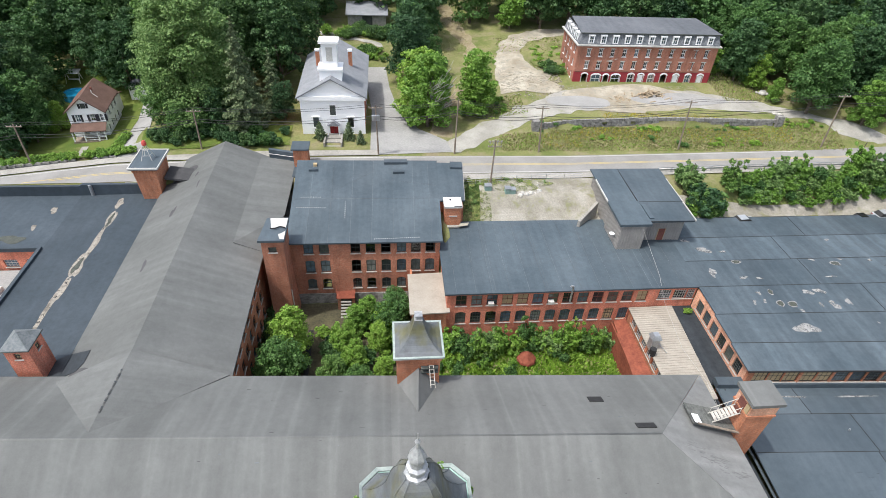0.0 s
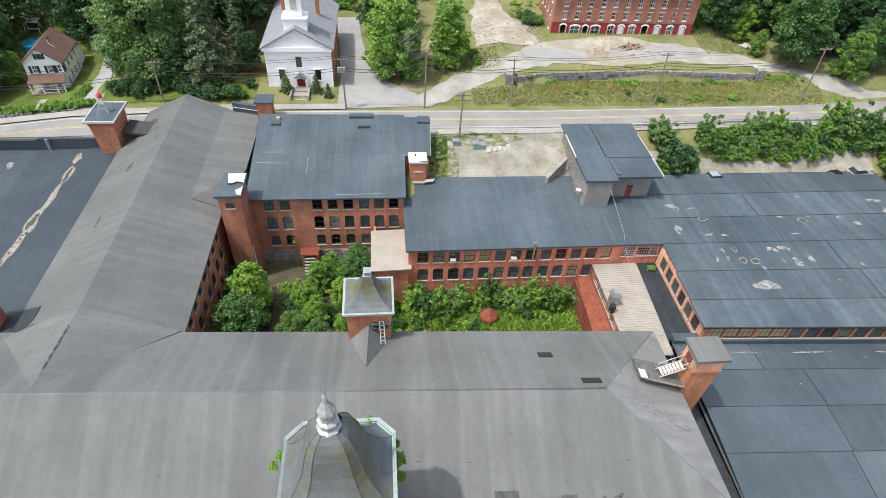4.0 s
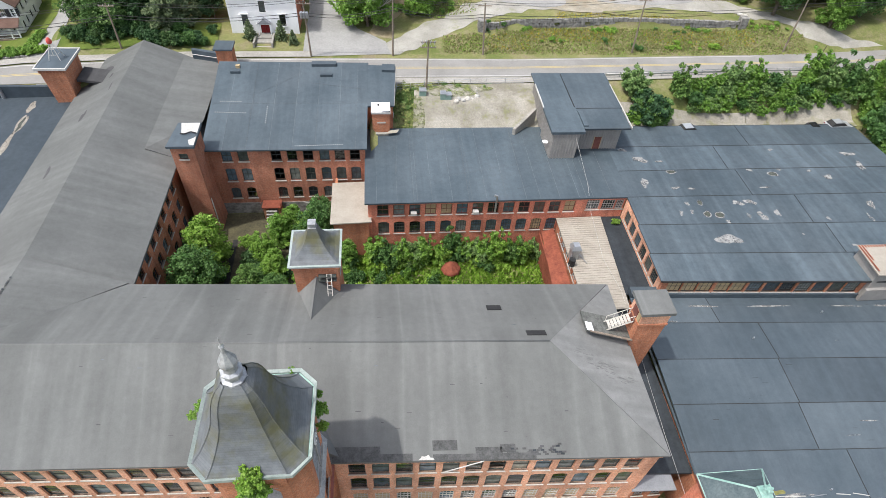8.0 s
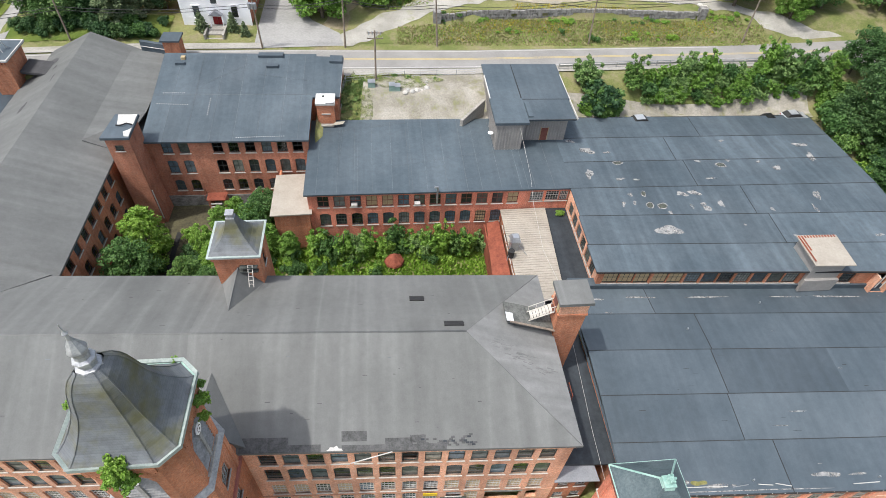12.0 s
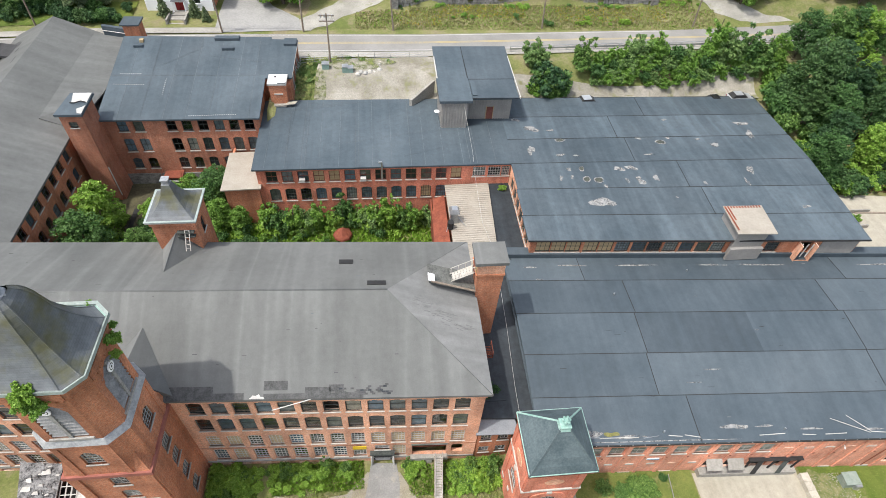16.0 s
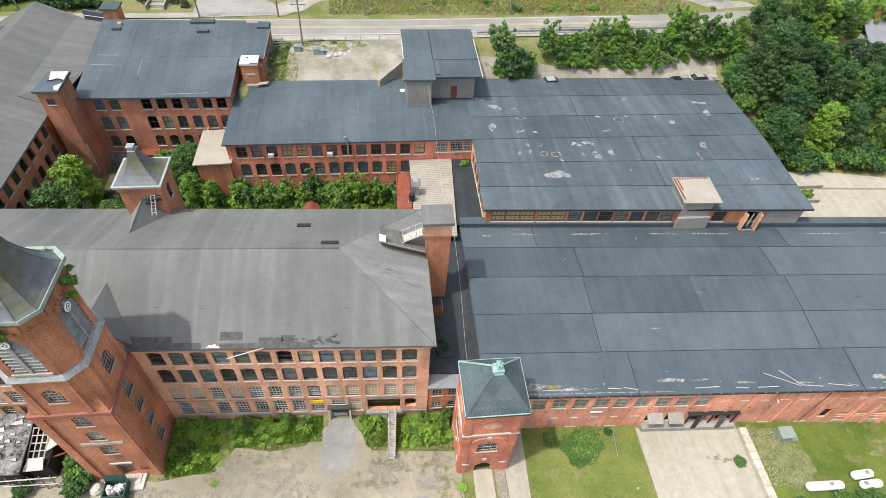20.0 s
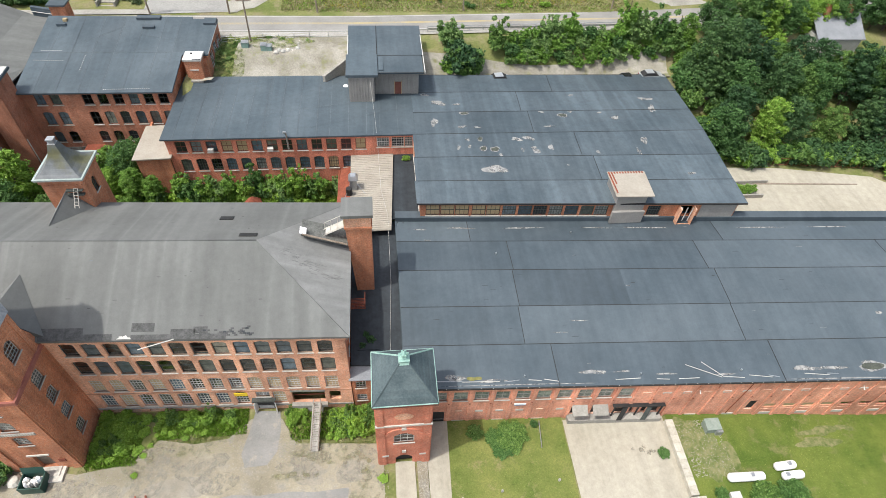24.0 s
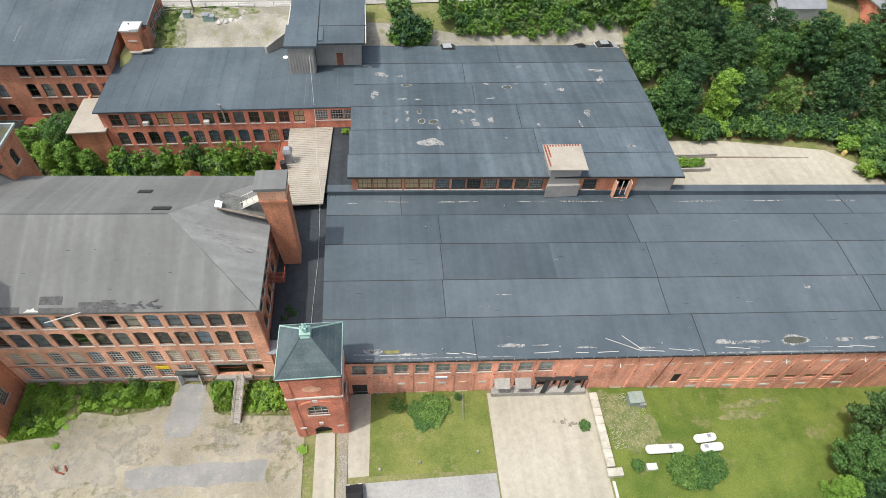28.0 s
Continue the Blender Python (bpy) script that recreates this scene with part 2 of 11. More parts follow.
# hip felt: streaked wear, and a paler grey that offsets the slope's shade
HIP_FELT = membrane("scoured_lightened_felt", (0.185, 0.187, 0.18), (0.225, 0.227, 0.22), 0.12, "X", 0.8, 0.05, 0.1, 0.1)
# a darker grey of the same felt, for sheets west of x = -12
DARKER_FELT = membrane("darker_grey_felt", (0.110, 0.114, 0.110), (0.140, 0.144, 0.139), 0.07, "Y", 0.8, 0.04, 0.07, 0.13)
GREY_FELT_X = membrane("grey_roofing_felt_across", (0.105, 0.109, 0.105), (0.142, 0.146, 0.141), 0.08, "X", 0.8, 0.1, 0.09, 0.08)
DARK_FELT = membrane("dark_rubber_roofing", (0.0520, 0.0690, 0.0820), (0.0810, 0.1010, 0.1170), 0.1, "Y", 0.55, 0.1, 0.09)
PALE_FELT = membrane("bleached_rubber_roofing", (0.0660, 0.0850, 0.0990), (0.0960, 0.1170, 0.1330), 0.08, "Y", 0.55, 0.08, 0.08)
DEEP_FELT = membrane("newer_dark_roofing", (0.0420, 0.0560, 0.0670), (0.0650, 0.0810, 0.0940), 0.1, "Y", 0.55, 0.04, 0.09)
EVEN_FELT = membrane("dark_felt_roofing", (0.0550, 0.0740, 0.0880), (0.0890, 0.1110, 0.1270), 0.11, "Y", 0.6, 0.08, 0.12)
SHED_FELT = membrane("streaked_felt_roofing", (0.0550, 0.0740, 0.0880), (0.0890, 0.1110, 0.1270), 0.16, "Y", 0.6, 0.12, 0.14, 0.12)
LAP_FELT = membrane("worn_felt_laps", (0.095, 0.112, 0.124), (0.15, 0.165, 0.175), 0.2, "Y", 0.7, 0.2)
prand = random.Random(404)
BLACK_FELT = membrane("black_stained_felt", (0.022, 0.028, 0.033), (0.046, 0.053, 0.060), 0.2, "Y", 0.6, 0.1, 0.25)
SLATE_GREEN = plain("blue_green_slate", (0.05, 0.073, 0.08), (0.1, 0.128, 0.136), 0.5, 5, 0.6, vary=0.12)
SLATE = slate_mat("mossy_grey_slate", (0.132, 0.142, 0.15), (0.122, 0.132, 0.14), (0.108, 0.117, 0.124), (0.115, 0.11, 0.045))
BELT = plain("dull_red_belt_paint", (0.33, 0.13, 0.10), (0.25, 0.09, 0.07), 0.8, 4)
# brown earth, darkened to hold the courtyard's shade in its colour
DIRT = plain("shade_dark_earth", (0.05, 0.045, 0.03), (0.12, 0.11, 0.06), 0.5, 3, 0.95, 0, 0.6)
COPPER = plain("green_copper", (0.2, 0.36, 0.31), (0.4, 0.55, 0.49), 0.8, 4, 0.6, 0.1)
ZINC = plain("weathered_zinc", (0.26, 0.27, 0.28), (0.46, 0.47, 0.48), 1.2, 5, 0.5, 0.3)
WHITE = plain("white_paint", (0.84, 0.845, 0.85), (0.9, 0.9, 0.9), 0.5, 6, 0.6)
OFFWHITE = plain("dirty_white_paint", (0.40, 0.39, 0.36), (0.58, 0.57, 0.54), 0.6, 5, 0.7)
SHOP_RED = plain("crimson_shopfront_paint", (0.36, 0.05, 0.06), (0.28, 0.038, 0.045), 0.5, 5)
STONE = plain("grey_granite", (0.26, 0.25, 0.23), (0.42, 0.41, 0.38), 0.7, 5)
RUBBLE = plain("rubble_stone", (0.12, 0.115, 0.105), (0.32, 0.31, 0.29), 1.3, 3, 0.9, 0, 0.8)
CONCRETE = plain("stained_concrete", (0.23, 0.22, 0.195), (0.36, 0.345, 0.31), 0.25, 4)
SAND_CONC = membrane("pale_sandy_concrete", (0.315, 0.29, 0.23), (0.39, 0.362, 0.298), 0.09, "Y", 0.9, 0.03, 0.12)
ASPHALT = plain("worn_asphalt", (0.2, 0.193, 0.18), (0.28, 0.272, 0.256), 0.2, 8)
PATCH = soil("worn_asphalt_patch", (0.2, 0.198, 0.19), (0.26, 0.255, 0.243), (0.31, 0.29, 0.25), 0.3, 0.8, 7.0, (0.56, 0.66), 0.2)
LOT = soil("cracked_concrete_lot", (0.2, 0.185, 0.145), (0.33, 0.31, 0.265), (0.185, 0.185, 0.095), 0.22, 0.5, 4.0, (0.53, 0.66), 0.28)
PALE_ASPHALT = plain("sun_bleached_asphalt", (0.235, 0.232, 0.222), (0.33, 0.325, 0.31), 0.22, 3.0)
SANDY = soil("bare_sandy_ground", (0.25, 0.215, 0.155), (0.42, 0.385, 0.31), (0.27, 0.25, 0.2), 0.2, 0.6, 4.0)
BARE_EARTH = soil("bare_brown_earth", (0.19, 0.155, 0.085), (0.34, 0.285, 0.19), (0.16, 0.17, 0.06), 0.3, 0.6, 4.0, (0.54, 0.66))
GRAVEL = soil("dusty_gravel", (0.2, 0.178, 0.13), (0.35, 0.315, 0.238), (0.25, 0.235, 0.2), 0.14, 0.55, 7.0, (0.5, 0.62), 0.3)
TRACK = soil("pale_packed_gravel", (0.25, 0.24, 0.21), (0.37, 0.355, 0.315), (0.24, 0.245, 0.15), 0.18, 0.5, 5.0, (0.56, 0.68))
DRY_GRASS = soil("thin_dry_lawn", (0.092, 0.128, 0.026), (0.185, 0.195, 0.056), (0.225, 0.2, 0.095), 0.2, 0.5, 5.0, (0.55, 0.7), 0.3)
GRASS = soil("mown_grass", (0.064, 0.106, 0.015), (0.134, 0.166, 0.033), (0.190, 0.172, 0.082), 0.16, 0.4, 5.0, (0.55, 0.7), 0.3)
FIELD = soil("rough_dry_meadow", (0.115, 0.14, 0.038), (0.21, 0.205, 0.085), (0.21, 0.18, 0.11), 0.16, 0.32, 3.0, (0.5, 0.66), 0.3)
WEEDY = deposit("thin_weeds_over_dirt", (0.1, 0.14, 0.03), (0.2, 0.21, 0.075), 0.44, 0.6)
YELLOW = plain("yellow_road_paint", (0.42, 0.32, 0.1), (0.5, 0.41, 0.19), 1, 6)
TIMBER = plain("grey_weathered_timber", (0.16, 0.125, 0.095), (0.30, 0.25, 0.20), 1.5, 8)
LOGWOOD = plain("cut_tan_logs", (0.26, 0.2, 0.13), (0.44, 0.36, 0.25), 1.5, 6)
BARK = plain("tree_bark", (0.07, 0.055, 0.04), (0.16, 0.13, 0.10), 2, 9)
SIDING = plain("grey_metal_siding", (0.26, 0.245, 0.23), (0.34, 0.325, 0.30), 0.6, 5, 0.6, 0.2)
BEIGE_ROOF = plain("beige_metal_sheet", (0.285, 0.255, 0.21), (0.37, 0.338, 0.285), 0.4, 4, 0.6)
RUST = plain("rusted_iron_sheet", (0.16, 0.045, 0.028), (0.29, 0.09, 0.052), 0.7, 3, 0.8, 0.1)
STEEL = plain("galvanised_steel", (0.35, 0.36, 0.37), (0.5, 0.51, 0.52), 1, 6, 0.4, 0.7)
BLACK = plain("black_rubber", (0.02, 0.02, 0.02), (0.035, 0.035, 0.035), 1, 6, 0.7)
# near-black: the dark of unlit rooms is put into this colour
DARKROOM = plain("painted_room_dark", (0.018, 0.018, 0.018), (0.035, 0.032, 0.028), 1, 4)
FRAME_DARK = plain("dark_green_sash", (0.035, 0.042, 0.039), (0.08, 0.088, 0.08), 1, 6)
FRAME_RED = plain("red_brown_sash", (0.14, 0.05, 0.04), (0.2, 0.08, 0.06), 1, 6)
BOARD = plain("tan_window_board", (0.36, 0.27, 0.15), (0.46, 0.37, 0.22), 0.8, 5)
BROWN_SHINGLE = plain("brown_asphalt_shingle", (0.105, 0.062, 0.047), (0.155, 0.095, 0.075), 0.6, 7)
GREY_SHINGLE = plain("grey_asphalt_shingle", (0.185, 0.195, 0.21), (0.26, 0.27, 0.285), 0.6, 7)
SILL = plain("pale_stone_sill", (0.42, 0.395, 0.35), (0.58, 0.555, 0.5), 1, 5)
GLASS = glass_mat("window_glass")
DUSTY_SKY_GLASS = dusty_sky_mat("dusty_sky_tinted_glass")
# pale reflections on the east panes are put into this colour
PALE_PANE = plain("dusty_reflection_panes", (0.1, 0.13, 0.115), (0.3, 0.33, 0.29), 0.8, 3, 0.15, 0, 0.0, 0.5, 0.25)
LOUVRE = plain("grey_louvre_boards", (0.22, 0.217, 0.21), (0.38, 0.375, 0.36), 1.5, 7)
GUTTER = plain("dull_copper_gutter", (0.24, 0.29, 0.27), (0.36, 0.41, 0.385), 1.0, 5, 0.6)
TANK_WHITE = plain("white_tank_paint", (0.78, 0.78, 0.77), (0.82, 0.82, 0.81), 0.5, 3, 0.35)
LEAF = leaf_mat("green_leaves", (0.036, 0.090, 0.018), (0.080, 0.166, 0.038), (0.158, 0.262, 0.082))
LEAF_LIGHT = leaf_mat("light_green_leaves", (0.092, 0.200, 0.020), (0.168, 0.305, 0.040), (0.270, 0.410, 0.098), 0.5)
LEAF_WEED = leaf_mat("bright_weed_leaves", (0.120, 0.240, 0.022), (0.215, 0.365, 0.042), (0.330, 0.480, 0.090), False)
LEAF_OLIVE = leaf_mat("olive_green_leaves", (0.078, 0.155, 0.040), (0.140, 0.240, 0.066), (0.235, 0.345, 0.120), False)
LEAF_DARK = leaf_mat("dark_green_leaves", (0.024, 0.064, 0.020), (0.050, 0.112, 0.037), (0.102, 0.182, 0.072))
NEEDLE = leaf_mat("spruce_needles", (0.085, 0.13, 0.06), (0.145, 0.2, 0.09), (0.24, 0.285, 0.15), False)


# ---------- building helpers ----------
class Solid:
    """Collects faces for one mesh."""

    def __init__(self):
        self.v, self.f = [], []

    def quad(self, *pts):
        n = len(self.v)
        self.v.extend(tuple(p) for p in pts)
        self.f.append(tuple(range(n, n + len(pts))))
        return self

    def box(self, x0, y0, z0, x1, y1, z1, m=None):
        n = len(self.v)
        pts = [(x0, y0, z0), (x1, y0, z0), (x1, y1, z0), (x0, y1, z0), (x0, y0, z1), (x1, y0, z1), (x1, y1, z1), (x0, y1, z1)]
        self.v.extend(tuple(m @ Vector(p)) if m else p for p in pts)
        self.f.extend(tuple(n + i for i in q) for q in ((0, 3, 2, 1), (4, 5, 6, 7), (0, 1, 5, 4), (1, 2, 6, 5), (2, 3, 7, 6), (3, 0, 4, 7)))
        return self

    def loft(self, lower, upper, caps=True):
        """Side faces between two rings of as many points, with both ends closed."""
        n, k = len(self.v), len(lower)
        self.v.extend(tuple(p) for p in (*lower, *upper))
        for i in range(k):
            j = (i + 1) % k
            self.f.append((n + i, n + j, n + k + j, n + k + i))
        if caps:
            self.f.append(tuple(n + i for i in reversed(range(k))))
            self.f.append(tuple(n + k + i for i in range(k)))
        return self

    def slab(self, top, thick):
        """A sheet with the given upper ring and a thickness downwards."""
        return self.loft([(x, y, z - thick) for x, y, z in top], top)

    def tube(self, a, b, r0, r1=None, sides=8, caps=True):
        a, b = Vector(a), Vector(b)
        r1 = r0 if r1 is None else r1
        q = (b - a).to_track_quat("Z", "Y").to_matrix()
        ring = [q @ Vector((math.cos(t), math.sin(t), 0)) for t in (2 * math.pi * i / sides for i in range(sides))]
        return self.loft([a + r0 * p for p in ring], [b + r1 * p for p in ring], caps)

    def turned(self, cx, cy, profile, sides=12, turn=0.0):
        """A solid of revolution from (radius, z) pairs."""
        rings = [[(cx + r * math.cos(turn + 2 * math.pi * i / sides), cy + r * math.sin(turn + 2 * math.pi * i / sides), z) for i in range(sides)] for r, z in profile]
        for i, (lo, hi) in enumerate(zip(rings, rings[1:])):
            self.loft(lo, hi, False)
        self.quad(*reversed(rings[0]))
        self.quad(*rings[-1])
        return welded(self)

    def path(self, pts, r, sides=4):
        """One bent tube through the points."""
        n = len(self.v)
        for i, p in enumerate(pts):
            a, b = Vector(pts[max(0, i - 1)]), Vector(pts[min(len(pts) - 1, i + 1)])
            q = (b - a).to_track_quat("Z", "Y").to_matrix()
            self.v.extend(tuple(Vector(p) + q @ Vector((r * math.cos(t), r * math.sin(t), 0))) for t in (2 * math.pi * k / sides for k in range(sides)))
        for i in range(len(pts) - 1):
            for k in range(sides):
                j = (k + 1) % sides
                self.f.append((n + i * sides + k, n + i * sides + j, n + (i + 1) * sides + j, n + (i + 1) * sides + k))
        return self

    def data(self, name, material, smooth=False):
        me = bpy.data.meshes.new(name)
        me.from_pydata(self.v, [], self.f)
        me.materials.append(material)
        if smooth:
            me.polygons.foreach_set("use_smooth", [True] * len(me.polygons))
        me.update()
        return me

    def make(self, name, material, parent=None, label="", smooth=False):
        ob = new(name, self.data(name, material, smooth))
        if parent:
            ob.parent = parent
        return tagged(ob, label)


def part(name, solid, material, parent, label="", smooth=False):
    return solid.make(name, material, parent, label, smooth)


def thing(name, label, category, group="", kind="", at=(0, 0, 0)):
    ob = tagged(new(name), label, category, group, kind)
    ob.location = at
    return ob


def wall_frame(p0, p1):
    """Local axes of a wall from p0 to p1: u along it, v inwards (to the left of the way), z up."""
    d = Vector((p1[0] - p0[0], p1[1] - p0[1], 0))
    u = d.normalized()
    v = Vector((-u.y, u.x, 0))
    m = Matrix(((u.x, v.x, 0, p0[0]), (u.y, v.y, 0, p0[1]), (0, 0, 1, 0), (0, 0, 0, 1)))
    return m, d.length


def lattice(s, us, zs, filled, v0, v1, m=None):
    """One connected plate with holes: cells (i, j) of the breaks us and zs for which filled(i, j) holds, from depth v0 to v1."""
    ids = {}

    def at(i, j, k):
        if (i, j, k) not in ids:
            ids[i, j, k] = len(s.v)
            q = Vector((us[i], v1 if k else v0, zs[j]))
            s.v.append(tuple(m @ q) if m else tuple(q))
        return ids[i, j, k]

    ni, nj = len(us) - 1, len(zs) - 1
    ok = {(i, j) for i in range(ni) for j in range(nj) if filled(i, j)}
    for i, j in ok:
        s.f.append((at(i, j, 0), at(i + 1, j, 0), at(i + 1, j + 1, 0), at(i, j + 1, 0)))
        s.f.append((at(i, j, 1), at(i, j + 1, 1), at(i + 1, j + 1, 1), at(i + 1, j, 1)))
        for di, dj, a, b in ((-1, 0, (i, j + 1), (i, j)), (1, 0, (i + 1, j), (i + 1, j + 1)), (0, -1, (i, j), (i + 1, j)), (0, 1, (i + 1, j + 1), (i, j + 1))):
            if (i + di, j + dj) not in ok:
                s.f.append((at(*a, 0), at(*a, 1), at(*b, 1), at(*b, 0)))
    return s


def welded(s):
    """Joins vertices that lie on one another."""
    seen, new_v, remap = {}, [], []
    for p in s.v:
        k = (round(p[0], 4), round(p[1], 4), round(p[2], 4))
        if k not in seen:
            seen[k] = len(new_v)
            new_v.append(p)
        remap.append(seen[k])
    s.v = new_v
    s.f = [tuple(dict.fromkeys(remap[i] for i in f)) for f in s.f]
    s.f = [f for f in s.f if len(f) > 2]
    return s


def wall(parent, p0, p1, z0, z1, mat, wins=(), thick=0.4, name="wall", label="", top=None):
    """A wall seen from the right of the way p0 to p1, with openings (u, z, width, height, rise of arch) right through it."""
    m, length = wall_frame(p0, p1)
    s = Solid()
    us = sorted({0.0, round(length, 4), *(round(w[0] + d * w[2] / 2, 4) for w in wins for d in (-1, 1))})
    zs = sorted({z0, z1, *(round(w[1], 4) for w in wins), *(round(w[1] + w[3], 4) for w in wins)})
    holes = [(w[0] - w[2] / 2, w[0] + w[2] / 2, w[1], w[1] + w[3]) for w in wins]

    def solid_cell(i, j):
        u, z = (us[i] + us[i + 1]) / 2, (zs[j] + zs[j + 1]) / 2
        return not any(a < u < b and c < z < d for a, b, c, d in holes)

    lattice(s, us, zs, solid_cell, 0.0, thick, m)
    for u, z, w, h, rise in wins:
        if rise:
            b = round(z + h, 4)
            n = 6
            xs = [round(u - w / 2, 4) + (round(u + w / 2, 4) - round(u - w / 2, 4)) * i / n for i in range(n + 1)]
            az = [b - rise * (2 * i / n - 1) ** 2 for i in range(n + 1)]
            for i in range(n):
                q = [(xs[i], 0, az[i]), (xs[i + 1], 0, az[i + 1]), (xs[i + 1], 0, b), (xs[i], 0, b)]
                r = [(x, thick, zz) for x, y, zz in q]
                s.quad(*(m @ Vector(p) for p in q))
                s.quad(*(m @ Vector(p) for p in reversed(r)))
                s.quad(*(m @ Vector(p) for p in (q[1], q[0], r[0], r[1])))
    if top:
        s.loft([m @ Vector(p) for p in ((0, 0, z1), (length, 0, z1), (length, thick, z1), (0, thick, z1))],
               [m @ Vector(p) for p in ((0, 0, top[0]), (length, 0, top[1]), (length, thick, top[1]), (0, thick, top[0]))])
    return welded(s).make(name, mat, parent, label)


WINDOW_MESHES = {}


def window_meshes(w, h, rise, cols, rows, frame_mat, fill, sill_mat):
    key = (w, h, rise, cols, rows, frame_mat.name, fill.name if fill else "", sill_mat.name)
    if key in WINDOW_MESHES:
        return WINDOW_MESHES[key]
    t = 0.09
    us, zs = [-w / 2, -w / 2 + t], [0.0, t]
    for i in range(1, cols):
        us += [-w / 2 + w * i / cols - 0.025, -w / 2 + w * i / cols + 0.025]
    for i in range(1, rows):
        q = 0.045 if abs(i / rows - 0.5) < 0.13 else 0.02
        zs += [h * i / rows - q, h * i / rows + q]
    us += [w / 2 - t, w / 2]
    zs += [h - t - rise * 0.35, h]
    f = lattice(Solid(), us, zs, lambda i, j: i % 2 == 0 or j % 2 == 0, 0.17, 0.25)
    p = Solid().box(-w / 2 + 0.03, 0.20, 0.03, w / 2 - 0.03, 0.215, h - 0.03)
    s = Solid().box(-w / 2 - 0.1, -0.09, -0.14, w / 2 + 0.1, 0.16, 0.0)
    WINDOW_MESHES[key] = (f.data("window_frame", frame_mat), p.data("pane", fill) if fill else None, s.data("sill", sill_mat))
    return WINDOW_MESHES[key]


def windows(parent, p0, p1, wins, frame_mat=None, cols=2, rows=2, sill_mat=None, boards=0.0, gone=0.0, seed=1, name="window", board_mat=None, pane_mat=None):
    """A sash with its pane and sill in each opening; some are boarded up and some have lost their glass."""
    m, length = wall_frame(p0, p1)
    rnd = random.Random(seed)
    for u, z, w, h, rise in wins:
        k = rnd.random()
        fill = (board_mat or BOARD) if k < boards else None if k < boards + gone else GLASS if k > 0.82 else pane_mat or DUSTY_SKY_GLASS
        fm, pm, sm = window_meshes(round(w, 2), round(h, 2), rise, cols, rows, frame_mat or FRAME_DARK, fill, sill_mat or SILL)
        ob = new(name, fm)
        ob.parent = parent
        ob.matrix_local = m @ Matrix.Translation((u, 0, z))
        for nm, me in (("pane", pm), ("sill", sm)):
            if me:
                c = new(nm, me)
                c.parent = ob


def grid_wins(us, zs, w, h, rise=0.2):
    return [(u, z, w, h, rise) for z in zs for u in us]


def spread(a, b, n):
    return [a + (b - a) * (i + 0.5) / n for i in range(n)]


def sm(a, b, x):
    t = min(1.0, max(0.0, (x - a) / (b - a)))
    return t * t * (3 - 2 * t)


def sheeted(parent, corners, us, vs, thick, mat, name="roof_sheet", seam=0.045, seam_mat=None):
    """A roof plane laid in sheets: corners run round it, us and vs are the breaks along its two ways."""
    a, b, c, d = (Vector(p) for p in corners)
    at = lambda u, v: a.lerp(b, u).lerp(d.lerp(c, u), v)
    lu, lv, up = (b - a).length, (d - a).length, Vector((0, 0, 0.025))
    for u0, u1 in zip(us, us[1:]):
        for v0, v1 in zip(vs, vs[1:]):
            part(name, Solid().slab([at(u0, v0), at(u1, v0), at(u1, v1), at(u0, v1)], thick), mat, parent)
    for u in us[1:-1]:
        e = seam / lu
        part("seam", Solid().slab([p + up for p in (at(u - e, 0), at(u + e, 0), at(u + e, 1), at(u - e, 1))], 0.03), seam_mat or BLACK, parent)
    for v in vs[1:-1]:
        e = seam / lv
        part("seam", Solid().slab([p + up * 1.3 for p in (at(0, v - e), at(1, v - e), at(1, v + e), at(0, v + e))], 0.035), seam_mat or BLACK, parent)
    return at


def inset(p0, p1, d):
    """The same stretch of wall, shorter by d at both ends, to butt against its neighbours."""
    a, b = Vector((*p0, 0)), Vector((*p1, 0))
    u = (b - a).normalized() * d
    return (a + u).to_2d()[:], (b - u).to_2d()[:]


